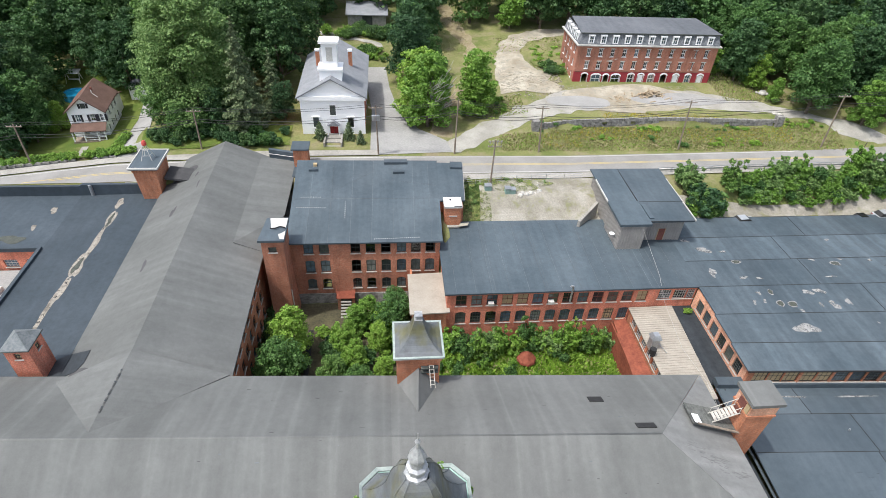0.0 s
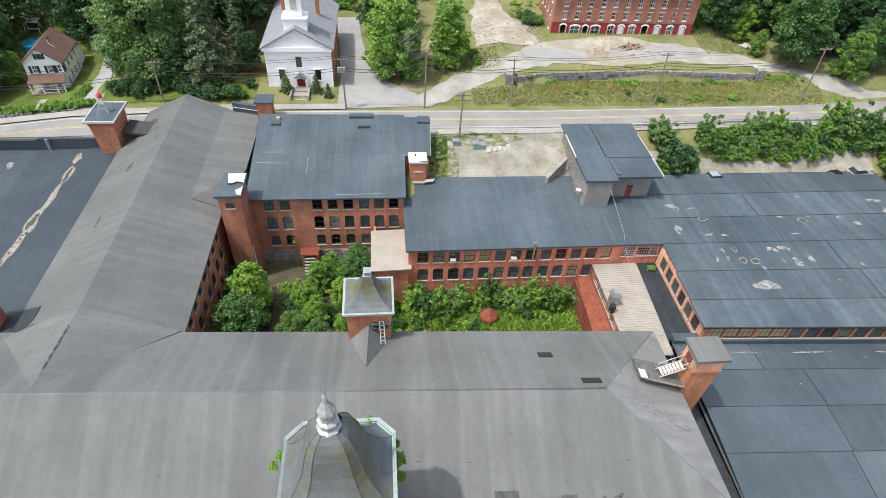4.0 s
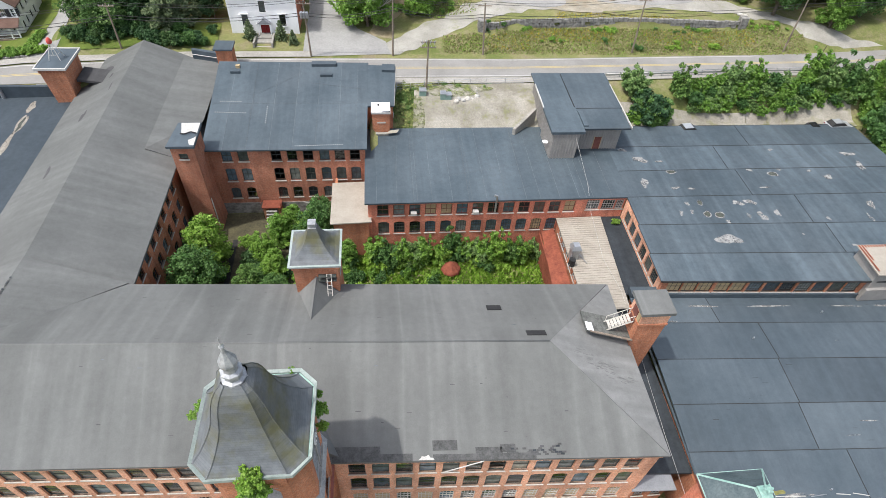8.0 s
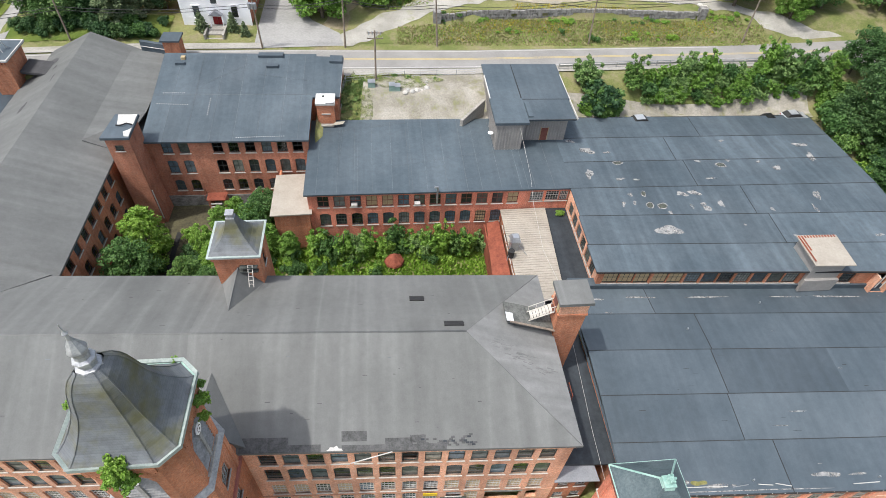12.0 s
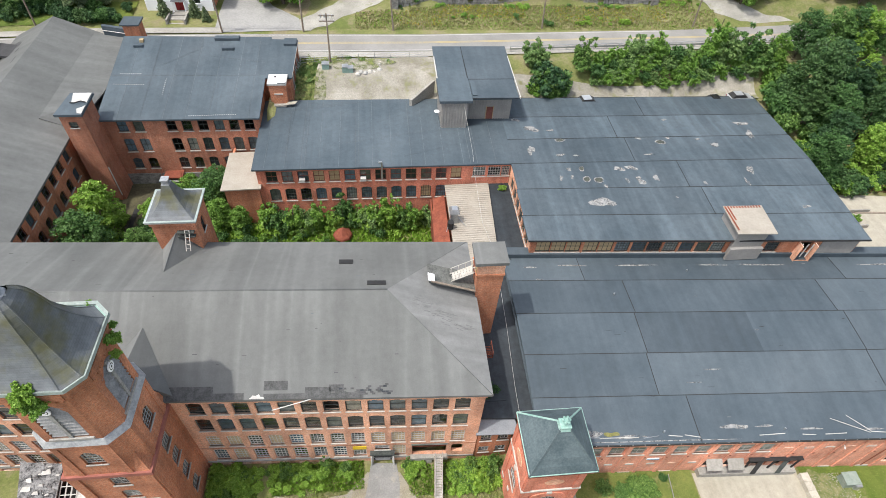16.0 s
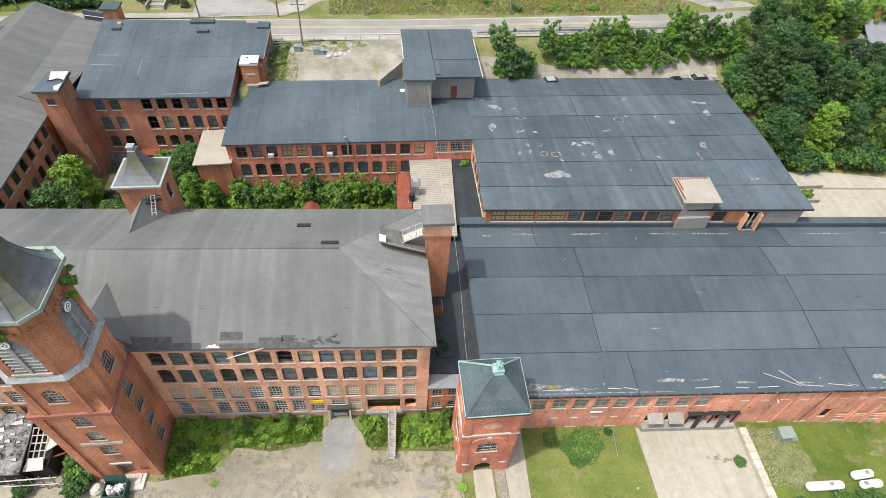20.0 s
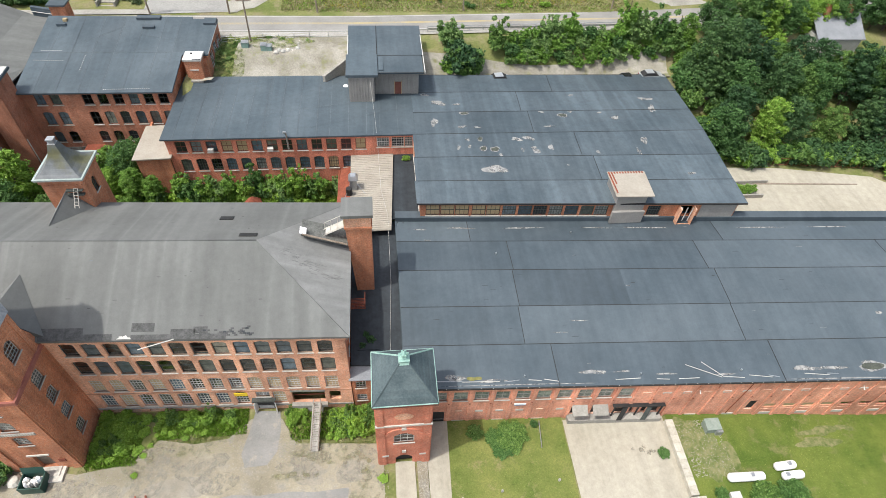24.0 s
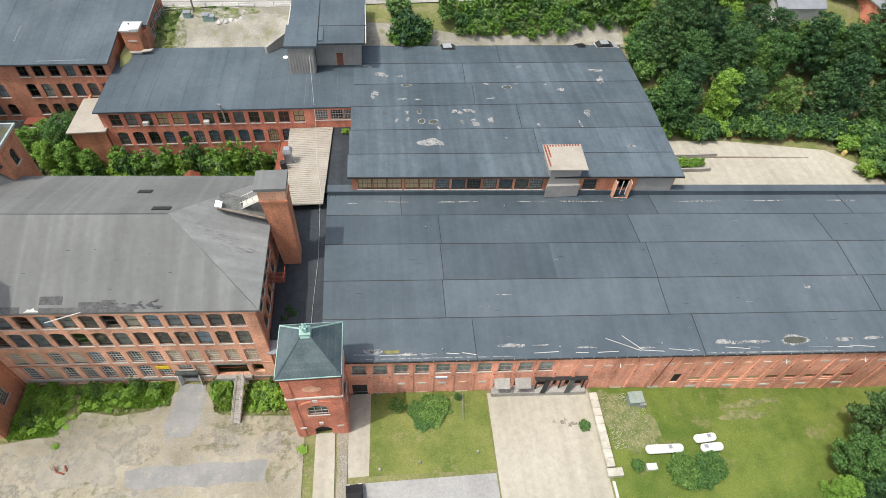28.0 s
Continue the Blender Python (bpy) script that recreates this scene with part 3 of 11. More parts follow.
# ---------- ground ----------
def ground_z(x, y):
    front = -1.8 * sm(64, 100, x)
    court = 3.0
    # the ground falls away behind the low roofs
    back = 14.6 - (2.1 + 3.6 * sm(38, 74, x)) * (1 - sm(62 + 3.5 * sm(36, 60, x), 67 + 5.0 * sm(36, 60, x), y)) * sm(0.5, 3.0, x)
    # the yard in front, the courtyard behind the front range, the terrace with the road
    z = front + (court - front) * sm(14, 26, y)
    west = 1 - sm(-1.0, 1.0, x)
    far = sm(-77, -73, x)
    z = z + (back - z) * ((1 - west) * sm(45.5, 57.5, y) + west * sm(40 + 30.55 * far, 52 + 18.9 * far, y))
    # the wooded bank and the concrete yard to the east
    e = front + (4.3 - front) * sm(8, 30, y)
    e = e + (10.2 - e) * sm(47, 60, y)
    e += 4.4 * sm(65.5, 72, y)
    z = z + (e - z) * sm(70, 86, x)
    z += 0.4 * sm(68, 73, y)
    # meadow bank north of the road, then the upper terrace and the hill
    bank = sm(8, 24, x)
    yw = 88.9 - 2.3 * (1 - sm(20, 36, x)) - 0.7 * sm(62, 72, x)
    held = sm(18, 24, x) * (1 - sm(70, 77, x))
    rise = 2.6 * sm(80, 89, y) * (1 - held) + (1.2 * sm(80.5, 87, y) + 1.4 * sm(yw - 0.1, yw + 0.6, y)) * held
    z += bank * rise + 0.6 * (1 - bank) * sm(80, 89, y)
    z += 2.0 * sm(95, 130, y) + 26 * sm(128, 330, y) + 6 * sm(140, 420, y) * sm(40, 200, abs(x))
    z += 6 * sm(100, 260, x) * sm(60, 120, y)
    z -= 3.0 * sm(-50, -110, x) * sm(60, 90, y) * (1 - sm(95, 140, y))
    # the white house stands in a shallow dip
    z -= 1.9 * sm(-53, -57.5, x) * sm(79, 84, y) * (1 - sm(108, 122, y)) * (1 - sm(-80, -95, x))
    z += 0.25 * noise.noise((x * 0.05, y * 0.05, 0)) * sm(80, 100, y)
    return z


def terrain():
    xs = [-900, -600, -420, -300, -220] + [-160 + 4 * i for i in range(39)] + [-5, -3, -1, 0, 1, 2] + [4 + 4 * i for i in range(47)] + [205, 230, 270, 330, 420, 600, 900]
    ys = [-700, -400, -220, -120, -70] + [-48 + 2.5 * i for i in range(90)] + [185, 200, 220, 250, 290, 340, 420, 560, 800, 1100]
    ys = sorted(ys + [70.55, 70.9, 86.3, 86.8, 88.2, 88.6, 88.9, 89.2])
    s = Solid()
    s.v = [(x, y, ground_z(x, y) - 0.06) for y in ys for x in xs]
    k = len(xs)
    s.f = [(j * k + i, j * k + i + 1, (j + 1) * k + i + 1, (j + 1) * k + i) for j in range(len(ys) - 1) for i in range(k - 1)]
    return tagged(s.make("ground", FIELD, None, "", True), "rough grassy ground sloping up to a wooded hill", "ground", kind="structure")


terrain()


def strip(name, label, category, left, right, mat, lift=0.03, step=4.0, wander=0.0):
    """A paved strip between two edge lines of (x, y), draped over the ground."""
    s = Solid()
    for (a, b), (c, d) in zip(zip(left, left[1:]), zip(right, right[1:])):
        n = max(1, int(math.dist(a, b) / step))
        for i in range(n):
            t0, t1 = i / n, (i + 1) / n
            lerp = lambda p, q, t: (p[0] + (q[0] - p[0]) * t, p[1] + (q[1] - p[1]) * t)
            A, B, C, D = lerp(a, b, t0), lerp(a, b, t1), lerp(c, d, t1), lerp(c, d, t0)
            if wander:
                A, B, C, D = ((p[0] + wander * noise.noise((p[0] * 0.3, p[1] * 0.3, lift)), p[1] + wander * noise.noise((p[0] * 0.3, p[1] * 0.3, 7 + lift))) for p in (A, B, C, D))
            w = max(1, int(math.dist(A, D) / step))
            for j in range(w):
                e0, e1 = j / w, (j + 1) / w
                s.quad(*((*p, ground_z(*p) + lift) for p in (lerp(A, D, e0), lerp(A, D, e1), lerp(B, C, e1), lerp(B, C, e0))))
    return tagged(s.make(name, mat), label, category, kind="structure")


def patch(name, label, category, cx, cy, rx, ry, mat, lift=0.04, seed=1, rough=0.25, kind="structure", n=28):
    """An uneven round patch lying on the ground."""
    rnd = random.Random(seed)
    ph = [rnd.uniform(0, 6.28) for _ in range(5)]
    s = Solid()
    ring = []
    for i in range(n):
        a = 2 * math.pi * i / n
        r = 1 + rough * sum(math.sin((k + 2) * a + ph[k]) / (k + 1.5) for k in range(5))
        ring.append((cx + rx * r * math.cos(a), cy + ry * r * math.sin(a)))
    inner = [(cx + (x - cx) * 0.5, cy + (y - cy) * 0.5) for x, y in ring]
    P = lambda p: (*p, ground_z(*p) + lift)
    for i in range(n):
        j = (i + 1) % n
        s.quad(P(ring[i]), P(ring[j]), P(inner[j]), P(inner[i]))
        s.quad(P(inner[i]), P(inner[j]), (cx, cy, ground_z(cx, cy) + lift))
    return tagged(s.make(name, mat), label, category, kind=kind)


ROAD_N = [(-160, 58), (-100, 66.5), (-70, 73.3), (-54, 76.6), (-30, 78.6), (-6, 79), (26, 78.9), (78, 80.9), (130, 84), (200, 90)]
ROAD_S = [(-160, 51), (-100, 60), (-70, 66.9), (-54, 70.2), (-30, 72.2), (-6, 72.6), (26, 73.0), (78, 75.2), (130, 78), (200, 84)]
ROAD_EDGE = [(x, 70.92) if -75 < x < -50 else (x, y) for x, y in ROAD_S]
strip("road", "worn grey asphalt road with yellow centre lines", "road", ROAD_N, ROAD_EDGE, ASPHALT, 0.05, 1.4)


def road_line(name, label, t, width, mat):
    mid = [((a[0] * (1 - t) + b[0] * t), (a[1] * (1 - t) + b[1] * t)) for a, b in zip(ROAD_N, ROAD_S)]
    strip(name, label, "road marking", [(x, y + width / 2) for x, y in mid], [(x, y - width / 2) for x, y in mid], mat, 0.055)


road_line("yellow_line", "faded yellow centre line on the road", 0.47, 0.14, YELLOW)
road_line("yellow_line", "faded yellow centre line on the road", 0.53, 0.14, YELLOW)
road_line("white_line", "white edge line of the road", 0.06, 0.14, OFFWHITE)
road_line("white_line", "white edge line of the road", 0.94, 0.14, OFFWHITE)
strip("pavement", "pale concrete pavement beside the church", "pavement", [(-110, 67.2), (-70, 75.6), (-54, 78.8), (-30, 80.8), (-9, 81.2)], [(-110, 65.4), (-70, 73.6), (-54, 76.9), (-30, 78.9), (-9, 79.3)], CONCRETE, 0.14)
strip("pavement", "pale concrete pavement behind the mill", "pavement", [(3, 72.5), (26, 72.7), (78, 74.9), (120, 77)], [(3, 70.9), (26, 71.2), (78, 73.4), (120, 75.4)], CONCRETE, 0.14)
strip("drive", "asphalt drive beside the white church", "drive", [(-10.5, 79.5), (-10.5, 84.2), (-10.4, 89), (-10.4, 97), (-11.4, 107), (-12.9, 117)], [(4.6, 80.5), (3.8, 84.4), (-1.2, 88.7), (-4.7, 96), (-6.6, 107), (-7.4, 117)], PALE_ASPHALT, 0.05, 2.0)
strip("gravel_track", "pale gravel track up to the brick block", "track", [(0, 80.5), (10, 89), (22, 97), (30, 102), (60, 103), (74, 97), (88, 88), (100, 83)], [(6, 80.3), (14, 86), (24, 90), (34, 93), (58, 94.5), (72, 92), (84, 86), (92, 81.8)], TRACK, 0.02, 0.7, 1.5)
strip("gravel_track", "pale gravel track winding up the hill", "track", [(17, 102), (17.3, 112), (19, 124), (24, 133), (32, 138), (46, 140)], [(31, 103), (27, 112), (24.5, 121), (27.5, 127.5), (33, 132.5), (46, 134.5)], SANDY, 0.03, 0.7, 1.5)
strip("dirt_path", "bare brown earth path between the trees", "path", [(0.2, 86.5), (2.6, 93), (5.8, 103), (10.6, 114), (12.5, 130), (8.6, 146), (8.4, 160)], [(5.0, 85.2), (5.8, 92), (9.4, 102.6), (14.5, 112), (15.6, 130), (12.4, 147), (12.0, 160)], BARE_EARTH, 0.015, 0.7, 1.5)
strip("gravel_track", "pale gravel track behind the church", "track", [(-9, 132.5), (-15, 136), (-24, 139.5)], [(-7.5, 129), (-14.5, 132.5), (-24, 136.5)], TRACK, 0.05, 0.7, 1.5)
strip("gravel_lot", "pale gravel lot behind the mill", "lot", [(8.4, 70.5), (29, 70.8)], [(7.0, 57.2), (29, 57.2)], LOT, 0.22, 1.2, 0.5)
patch("grass_patch", "weedy green edge of the gravel lot", "ground patch", 6.9, 64.2, 2.0, 6.4, WEEDY, 0.36, 41, 0.3)
patch("grass_patch", "weedy green edge of the gravel lot", "ground patch", 13.4, 69.3, 8.0, 1.6, WEEDY, 0.36, 42, 0.35)
patch("grass_patch", "green grassy mound beside the stony track", "ground patch", 31.4, 120, 5.2, 8.6, FIELD, 0.12, 44, 0.14)
patch("lawn", "mown green lawn beside the wooded slope", "lawn", 104, 104, 6.5, 6.5, GRASS, 0.06, 45, 0.12)
strip("concrete_yard", "pale concrete yard beside the wooded bank", "yard", [(82, 45.5), (100, 44.5), (116, 41.5), (128, 30)], [(82, 26), (100, 25), (116, 24), (128, 23)], SAND_CONC, 0.05)
FRONT_EDGE = [(-60, 3.5), (-16, 4.5), (-3, 1.5), (2.4, 2.3), (5, 4.8), (9, 4.0), (12.75, 4.4), (15, 6.6), (18.6, 6.4), (20.5, 3.2), (30.5, 2.4)]
strip("gravel_yard", "dusty gravel yard before the mill", "yard", FRONT_EDGE, [(x, -40) for x, y in FRONT_EDGE], GRAVEL, 0.03)
strip("lawn", "green lawn between the path and the loading apron", "lawn", [(37.6, 4.6), (52.2, 4.2)], [(37.0, -5.2), (52.0, -5.6)], DRY_GRASS, 0.04)
strip("lawn", "bright green lawn with white tanks", "lawn", [(65.3, 3.6), (80, 2.8), (130, 0.8)], [(64.5, -40), (80, -40), (130, -40)], GRASS, 0.04)
strip("concrete_apron", "pale concrete loading apron", "apron", [(52.3, 3.6), (64.9, 3.2)], [(51.8, -40), (63.8, -40)], SAND_CONC, 0.05)
strip("asphalt_drive", "grey asphalt drive below the lawn", "drive", [(34.3, -5.9), (52.0, -6.0)], [(34.3, -40), (51.8, -40)], PALE_ASPHALT, 0.05)
strip("footpath", "pale concrete footpath to the tower door", "footpath", [(31.8, 0.1), (34.0, 0.1)], [(31.4, -40), (34.2, -40)], SAND_CONC, 0.07)
strip("footpath", "pale concrete strip beside the lawn", "footpath", [(35.5, 4.6), (38.2, 4.6)], [(35.5, -5.2), (37.8, -5.2)], SAND_CONC, 0.07)


# ---------- front range of the mill ----------
mill = thing("mill_building", "four-storey red brick mill range with a grey felt hipped roof", "mill building")
AX0, AX1, AY0, AY1, RZ, RY, HIP = -70.0, 27.1, 7.4, 26.9, 19.6, 16.9, 18.0


def ay(x, y):
    """The whole front range stands a little askew to the courtyard."""
    return y - 0.048 * (x - 27.0)


A0, A1, A2, A3 = (AX0, ay(AX0, AY0)), (AX1, AY0), (AX1, AY1), (-25.5, ay(-25.5, AY1))
LA = math.dist(A0, A1)
us = [LA - (AX1 - 24.97) - 2.132 * i for i in range(32)]
us = [u for u in us if not -10.6 < AX0 + u < -1.9]
top_rows = [(u, z, 1.54, h, 0.2) for z, h in ((12.3, 2.3), (8.7, 2.6)) for u in us]
third = [(u, 4.95, 1.46, 2.5, 0.2) for u in us]
entry_u, dock_u, door_u = 16.9 - AX0, 22.1 - AX0, 25.2 - AX0
low = [(u, 1.4, 1.46, 2.75, 0.2) for u in us if u < 15.2 - AX0] + [(18.75 - AX0, 1.4, 1.46, 2.75, 0.2), (door_u, 2.05, 1.3, 1.9, 0.2), (dock_u, 1.4, 3.8, 2.5, 0.0), (entry_u, 2.95, 1.6, 1.15, 0.0)]
cellar = [(u, 0.0, 1.2, 0.6, 0.2) for u in us if u < 14 - AX0]
wall(mill, A0, A1, -0.6, 15.0, BRICK_PALE, top_rows + third + low + cellar)
windows(mill, A0, A1, top_rows, cols=1, rows=2, seed=3, gone=0.04)
windows(mill, A0, A1, third, cols=4, rows=5, seed=4, boards=0.4, gone=0.05, frame_mat=OFFWHITE)
windows(mill, A0, A1, [w for w in low if w[2] in (1.46, 1.6)], cols=4, rows=5, seed=5, boards=0.2, gone=0.05, frame_mat=OFFWHITE)
ma, _ = wall_frame(A0, A1)
part("water_table", Solid().box(LA - 70, -0.06, 0.75, LA, -0.002, 1.05, ma), STONE, mill, "granite base course")
part("string_course", Solid().box(LA - 70, -0.07, 4.4, LA, -0.002, 4.5, ma), BRICK, mill)
part("cornice", Solid().box(0, -0.14, 14.85, LA + 0.14, -0.002, 15.2, ma), BRICK_PALE, mill)
for k in range(60):
    u = LA - 0.4 - k * 0.71
    if not -10.6 < AX0 + u < -1.9:
        part("corbel", Solid().box(u - 0.1, -0.1, 14.68, u + 0.1, -0.002, 14.85, ma), BRICK_PALE, mill)
# entrance with splayed white cheeks, a yellow board, the dark dock opening
part("door", Solid().box(entry_u - 1.0, -0.06, 0.2, entry_u + 1.0, -0.003, 2.45, ma), BLACK, mill, "dark entrance door")
part("door_leaf", Solid().box(entry_u - 0.85, -0.12, 0.25, entry_u + 0.85, -0.07, 0.95, ma), LOUVRE, mill, "grey lower door panel")
part("canopy", Solid().box(entry_u - 1.35, -0.55, 2.5, entry_u + 1.35, -0.01, 2.72, ma), FRAME_DARK, mill, "dark door canopy")
for sgn in (-1, 1):
    part("cheek", Solid().loft([ma @ Vector(p) for p in ((entry_u + sgn * 1.0, -0.05, 0.2), (entry_u + sgn * 1.12, -0.05, 0.2), (entry_u + sgn * 1.32, -0.7, 0.0), (entry_u + sgn * 1.22, -0.7, 0.0))],
                              [ma @ Vector(p) for p in ((entry_u + sgn * 1.0, -0.05, 2.4), (entry_u + sgn * 1.12, -0.07, 2.4), (entry_u + sgn * 1.3, -0.5, 1.9), (entry_u + sgn * 1.2, -0.5, 1.9))]), OFFWHITE, mill, "splayed white side board")
part("signboard", Solid().box(13.7 - AX0, -0.1, 3.35, 15.2 - AX0, -0.02, 4.0, ma), plain("yellow_board_paint", (0.62, 0.42, 0.02), (0.7, 0.5, 0.05), 1, 5), mill, "blank yellow board")
part("dock_sill", Solid().box(dock_u - 2.1, -0.5, 0.9, dock_u + 2.1, 0.4, 1.39, ma), CONCRETE, mill)
part("dock_pipe", Solid().tube(ma @ Vector((dock_u - 1.9, 0.6, 2.1)), ma @ Vector((dock_u + 1.9, 0.6, 2.2)), 0.07, None, 6), RUST, mill, "rusty pipe across the dock")
for u_ in (-1.2, 0.0, 1.1):
    part("dock_foot", Solid().box(dock_u + u_ - 0.35, -0.45, -0.4, dock_u + u_ + 0.35, -0.01, 0.9, ma), SILL, mill, "pale stone dock footing")
part("dock_lintel", Solid().box(dock_u - 2.0, -0.08, 3.96, dock_u + 2.0, -0.01, 4.3, ma), STEEL, mill, "rusty steel lintel")
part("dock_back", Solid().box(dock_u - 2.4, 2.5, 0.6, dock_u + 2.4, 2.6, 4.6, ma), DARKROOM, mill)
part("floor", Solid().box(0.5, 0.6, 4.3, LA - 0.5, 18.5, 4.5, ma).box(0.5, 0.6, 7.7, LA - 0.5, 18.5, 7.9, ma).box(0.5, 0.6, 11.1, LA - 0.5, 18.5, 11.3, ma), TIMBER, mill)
# added unseen backing, so that the windows look into darkness
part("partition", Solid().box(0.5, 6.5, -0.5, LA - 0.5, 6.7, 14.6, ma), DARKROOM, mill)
wE_ = [(u, z - 0.95, 1.25, 1.9, 0.25) for z in (13.25, 9.95, 6.4) for u in spread(0.9, 10.4, 5)]
wall(mill, (AX1, AY0 + 0.4), A2, -0.6, 15.0, BRICK, wE_)
windows(mill, (AX1, AY0 + 0.4), A2, wE_, seed=5, gone=0.4)
wB_ = grid_wins(spread(1.5, 50, 20), [8.3, 11.6], 1.3, 1.9, 0.25)
wall(mill, (AX1 - 0.4, AY1), A3, 0, 15.0, BRICK, wB_)
windows(mill, (AX1 - 0.4, AY1), A3, wB_, seed=6)
EO, EZ = 0.25, 15.53
XB = [AX0 + 6.93 * i for i in range(15)]
for x0, x1 in zip(XB, XB[1:]):
    xe1 = x1 + 0.6 if x1 > 27 else x1
    xr0, xr1 = min(x0, HIP), min(x1, HIP)
    part("roof_sheet", Solid().slab([(x0, ay(x0, AY0 - EO), EZ), (xe1, ay(xe1, AY0 - EO), EZ), (xr1, ay(xr1, RY), RZ), (xr0, ay(xr0, RY), RZ)][:4 if xr1 > xr0 else 3], 0.3), DARKER_FELT if x0 < -12 else GREY_FELT, mill)
    part("roof_sheet", Solid().slab([(xe1, ay(xe1, AY1 + EO), EZ), (x0, ay(x0, AY1 + EO), EZ), (xr0, ay(xr0, RY), RZ), (xr1, ay(xr1, RY), RZ)][:4 if xr1 > xr0 else 3], 0.3), DARKER_FELT if x0 < -12 else GREY_FELT, mill)
XE = AX1 + 0.6
part("hip_end", Solid().slab([(XE, ay(XE, AY0 - EO), EZ), (XE, ay(XE, AY1 + EO), EZ), (HIP, ay(HIP, RY), RZ)], 0.3), HIP_FELT, mill, "scoured grey felt hip end, lightened against its shade")


def on_front(x, s):
    """A point on the front slope, s of the way up from the eave."""
    return Vector((x, ay(x, AY0 - EO + (RY - AY0 + EO) * s), EZ + (RZ - EZ) * s))


def on_rear(x, s):
    return Vector((x, ay(x, AY1 + EO - (AY1 + EO - RY) * s), EZ + (RZ - EZ) * s))


def roof_mark(parent, name, f, x0, x1, s0, s1, mat, lift=0.03, label=""):
    q = [f(x0, s0), f(x1, s0), f(x1, s1), f(x0, s1)]
    return part(name, Solid().slab([p + Vector((0, 0, lift)) for p in q], lift - 0.004), mat, parent, label)


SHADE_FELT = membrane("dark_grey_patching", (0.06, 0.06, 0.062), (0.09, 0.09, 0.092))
OLD_SLATE = plain("old_dark_slates", (0.052, 0.053, 0.052), (0.105, 0.106, 0.104), 2, 7)
roof_mark(mill, "hatch", on_rear, 16.0, 17.9, 0.85, 0.92, BLACK, 0.1, "dark open roof hatch")
roof_mark(mill, "hatch", on_rear, 12.9, 14.4, 0.42, 0.50, BLACK, 0.1, "dark open roof hatch")
for x0, x1, s0, s1 in ((-2.6, 1.6, 0.0, 0.12), (1.6, 4.4, 0.0, 0.06), (6.2, 8.4, 0.08, 0.16), (6.2, 15.4, 0.0, 0.05), (10.0, 12.4, 0.05, 0.1), (12.2, 13.6, 0.06, 0.12)):
    roof_mark(mill, "slate_patch", on_front, x0, x1, s0, s1, OLD_SLATE, 0.03, "patch of bare dark slates")
sl = random.Random(31)
for r_ in range(6):
    for k in range(15):
        if sl.random() < 0.72 - 0.08 * r_:
            x0 = 12.6 + 0.36 * k + 0.18 * (r_ % 2)
            roof_mark(mill, "slate", on_front, x0, x0 + 0.33, 0.028 + 0.016 * r_, 0.042 + 0.016 * r_, sl.choice((OLD_SLATE, OLD_SLATE, BLACK_FELT, SHADE_FELT)), 0.045)
part("torn_cover", Solid().slab([on_front(x, q) + Vector((0, 0, 0.12)) for x, q in ((4.9, 0.006), (6.3, 0.006), (6.2, 0.02), (5.95, 0.022), (5.8, 0.045), (5.5, 0.03), (5.2, 0.034), (5.1, 0.018))], 0.06), OFFWHITE, mill, "torn white cover")
for k in range(60):
    x_, q_ = sl.uniform(-26, 24), sl.uniform(0.12, 0.97)
    f_ = on_front if k % 3 else on_rear
    if f_ is on_front and x_ > 16 + 8 * (1 - q_) or (-10.5 < x_ < -2 and f_ is on_front and q_ < 0.9):
        continue
    roof_mark(mill, "felt_tear", f_, x_, x_ + sl.uniform(0.08, 0.5), q_, q_ + sl.uniform(0.002, 0.006), sl.choice((SHADE_FELT, LAP_FELT)) if k % 2 else SHADE_FELT, 0.02)
part("fallen_pole", Solid().tube((7.0, 7.2, 15.2), (10.6, 7.6, 16.1), 0.05), OFFWHITE, mill)
part("ridge_cap", Solid().tube((AX0, ay(AX0, RY), RZ - 0.11), (HIP, ay(HIP, RY), RZ - 0.11), 0.125, None, 12), GREY_FELT, mill, smooth=True)
WORN_DECK = plain("worn_grey_deck", (0.07, 0.075, 0.068), (0.17, 0.172, 0.16), 1.2, 4)
# recessed landing and white steps beside the lift tower
part("landing", Solid().slab([(22.4, 19.1, 18.35), (27.6, 18.9, 16.55), (27.6, 21.4, 16.55), (22.4, 21.6, 18.3)], 0.25), WORN_DECK, mill, "bare slate landing")
part("landing_kerb", Solid().slab([(22.6, 18.7, 18.75), (27.4, 18.5, 17.0), (27.4, 18.72, 17.0), (22.6, 18.92, 18.75)], 0.1), TIMBER, mill)
part("white_cover", Solid().slab([(22.3, 18.9, 18.85), (23.0, 18.85, 18.66), (23.0, 19.8, 18.66), (22.3, 19.9, 18.85)], 0.12), WHITE, mill)
steps = thing("roof_steps", "white timber steps up to the lift tower door", "steps")
for k in range(7):
    part("tread", Solid().box(25.0 + 0.3 * k, 19.6, 17.75 + 0.16 * k, 25.28 + 0.3 * k, 20.6, 17.82 + 0.16 * k), SILL, steps)
for y in (19.55, 20.6):
    part("stringer", Solid().tube((24.8, y, 17.6), (27.3, y, 18.95), 0.06, None, 4), SILL, steps)
    part("handrail", Solid().tube((24.8, y, 18.5), (27.3, y, 19.85), 0.04, None, 4), SILL, steps)
    for k in range(4):
        part("baluster", Solid().tube((24.9 + 0.75 * k, y, 17.65 + 0.4 * k), (24.9 + 0.75 * k, y, 18.55 + 0.4 * k), 0.03, None, 4), SILL, steps)

# ---------- west wing ----------
wing = thing("wing_building", "long red brick wing with a grey felt gabled roof", "mill building")
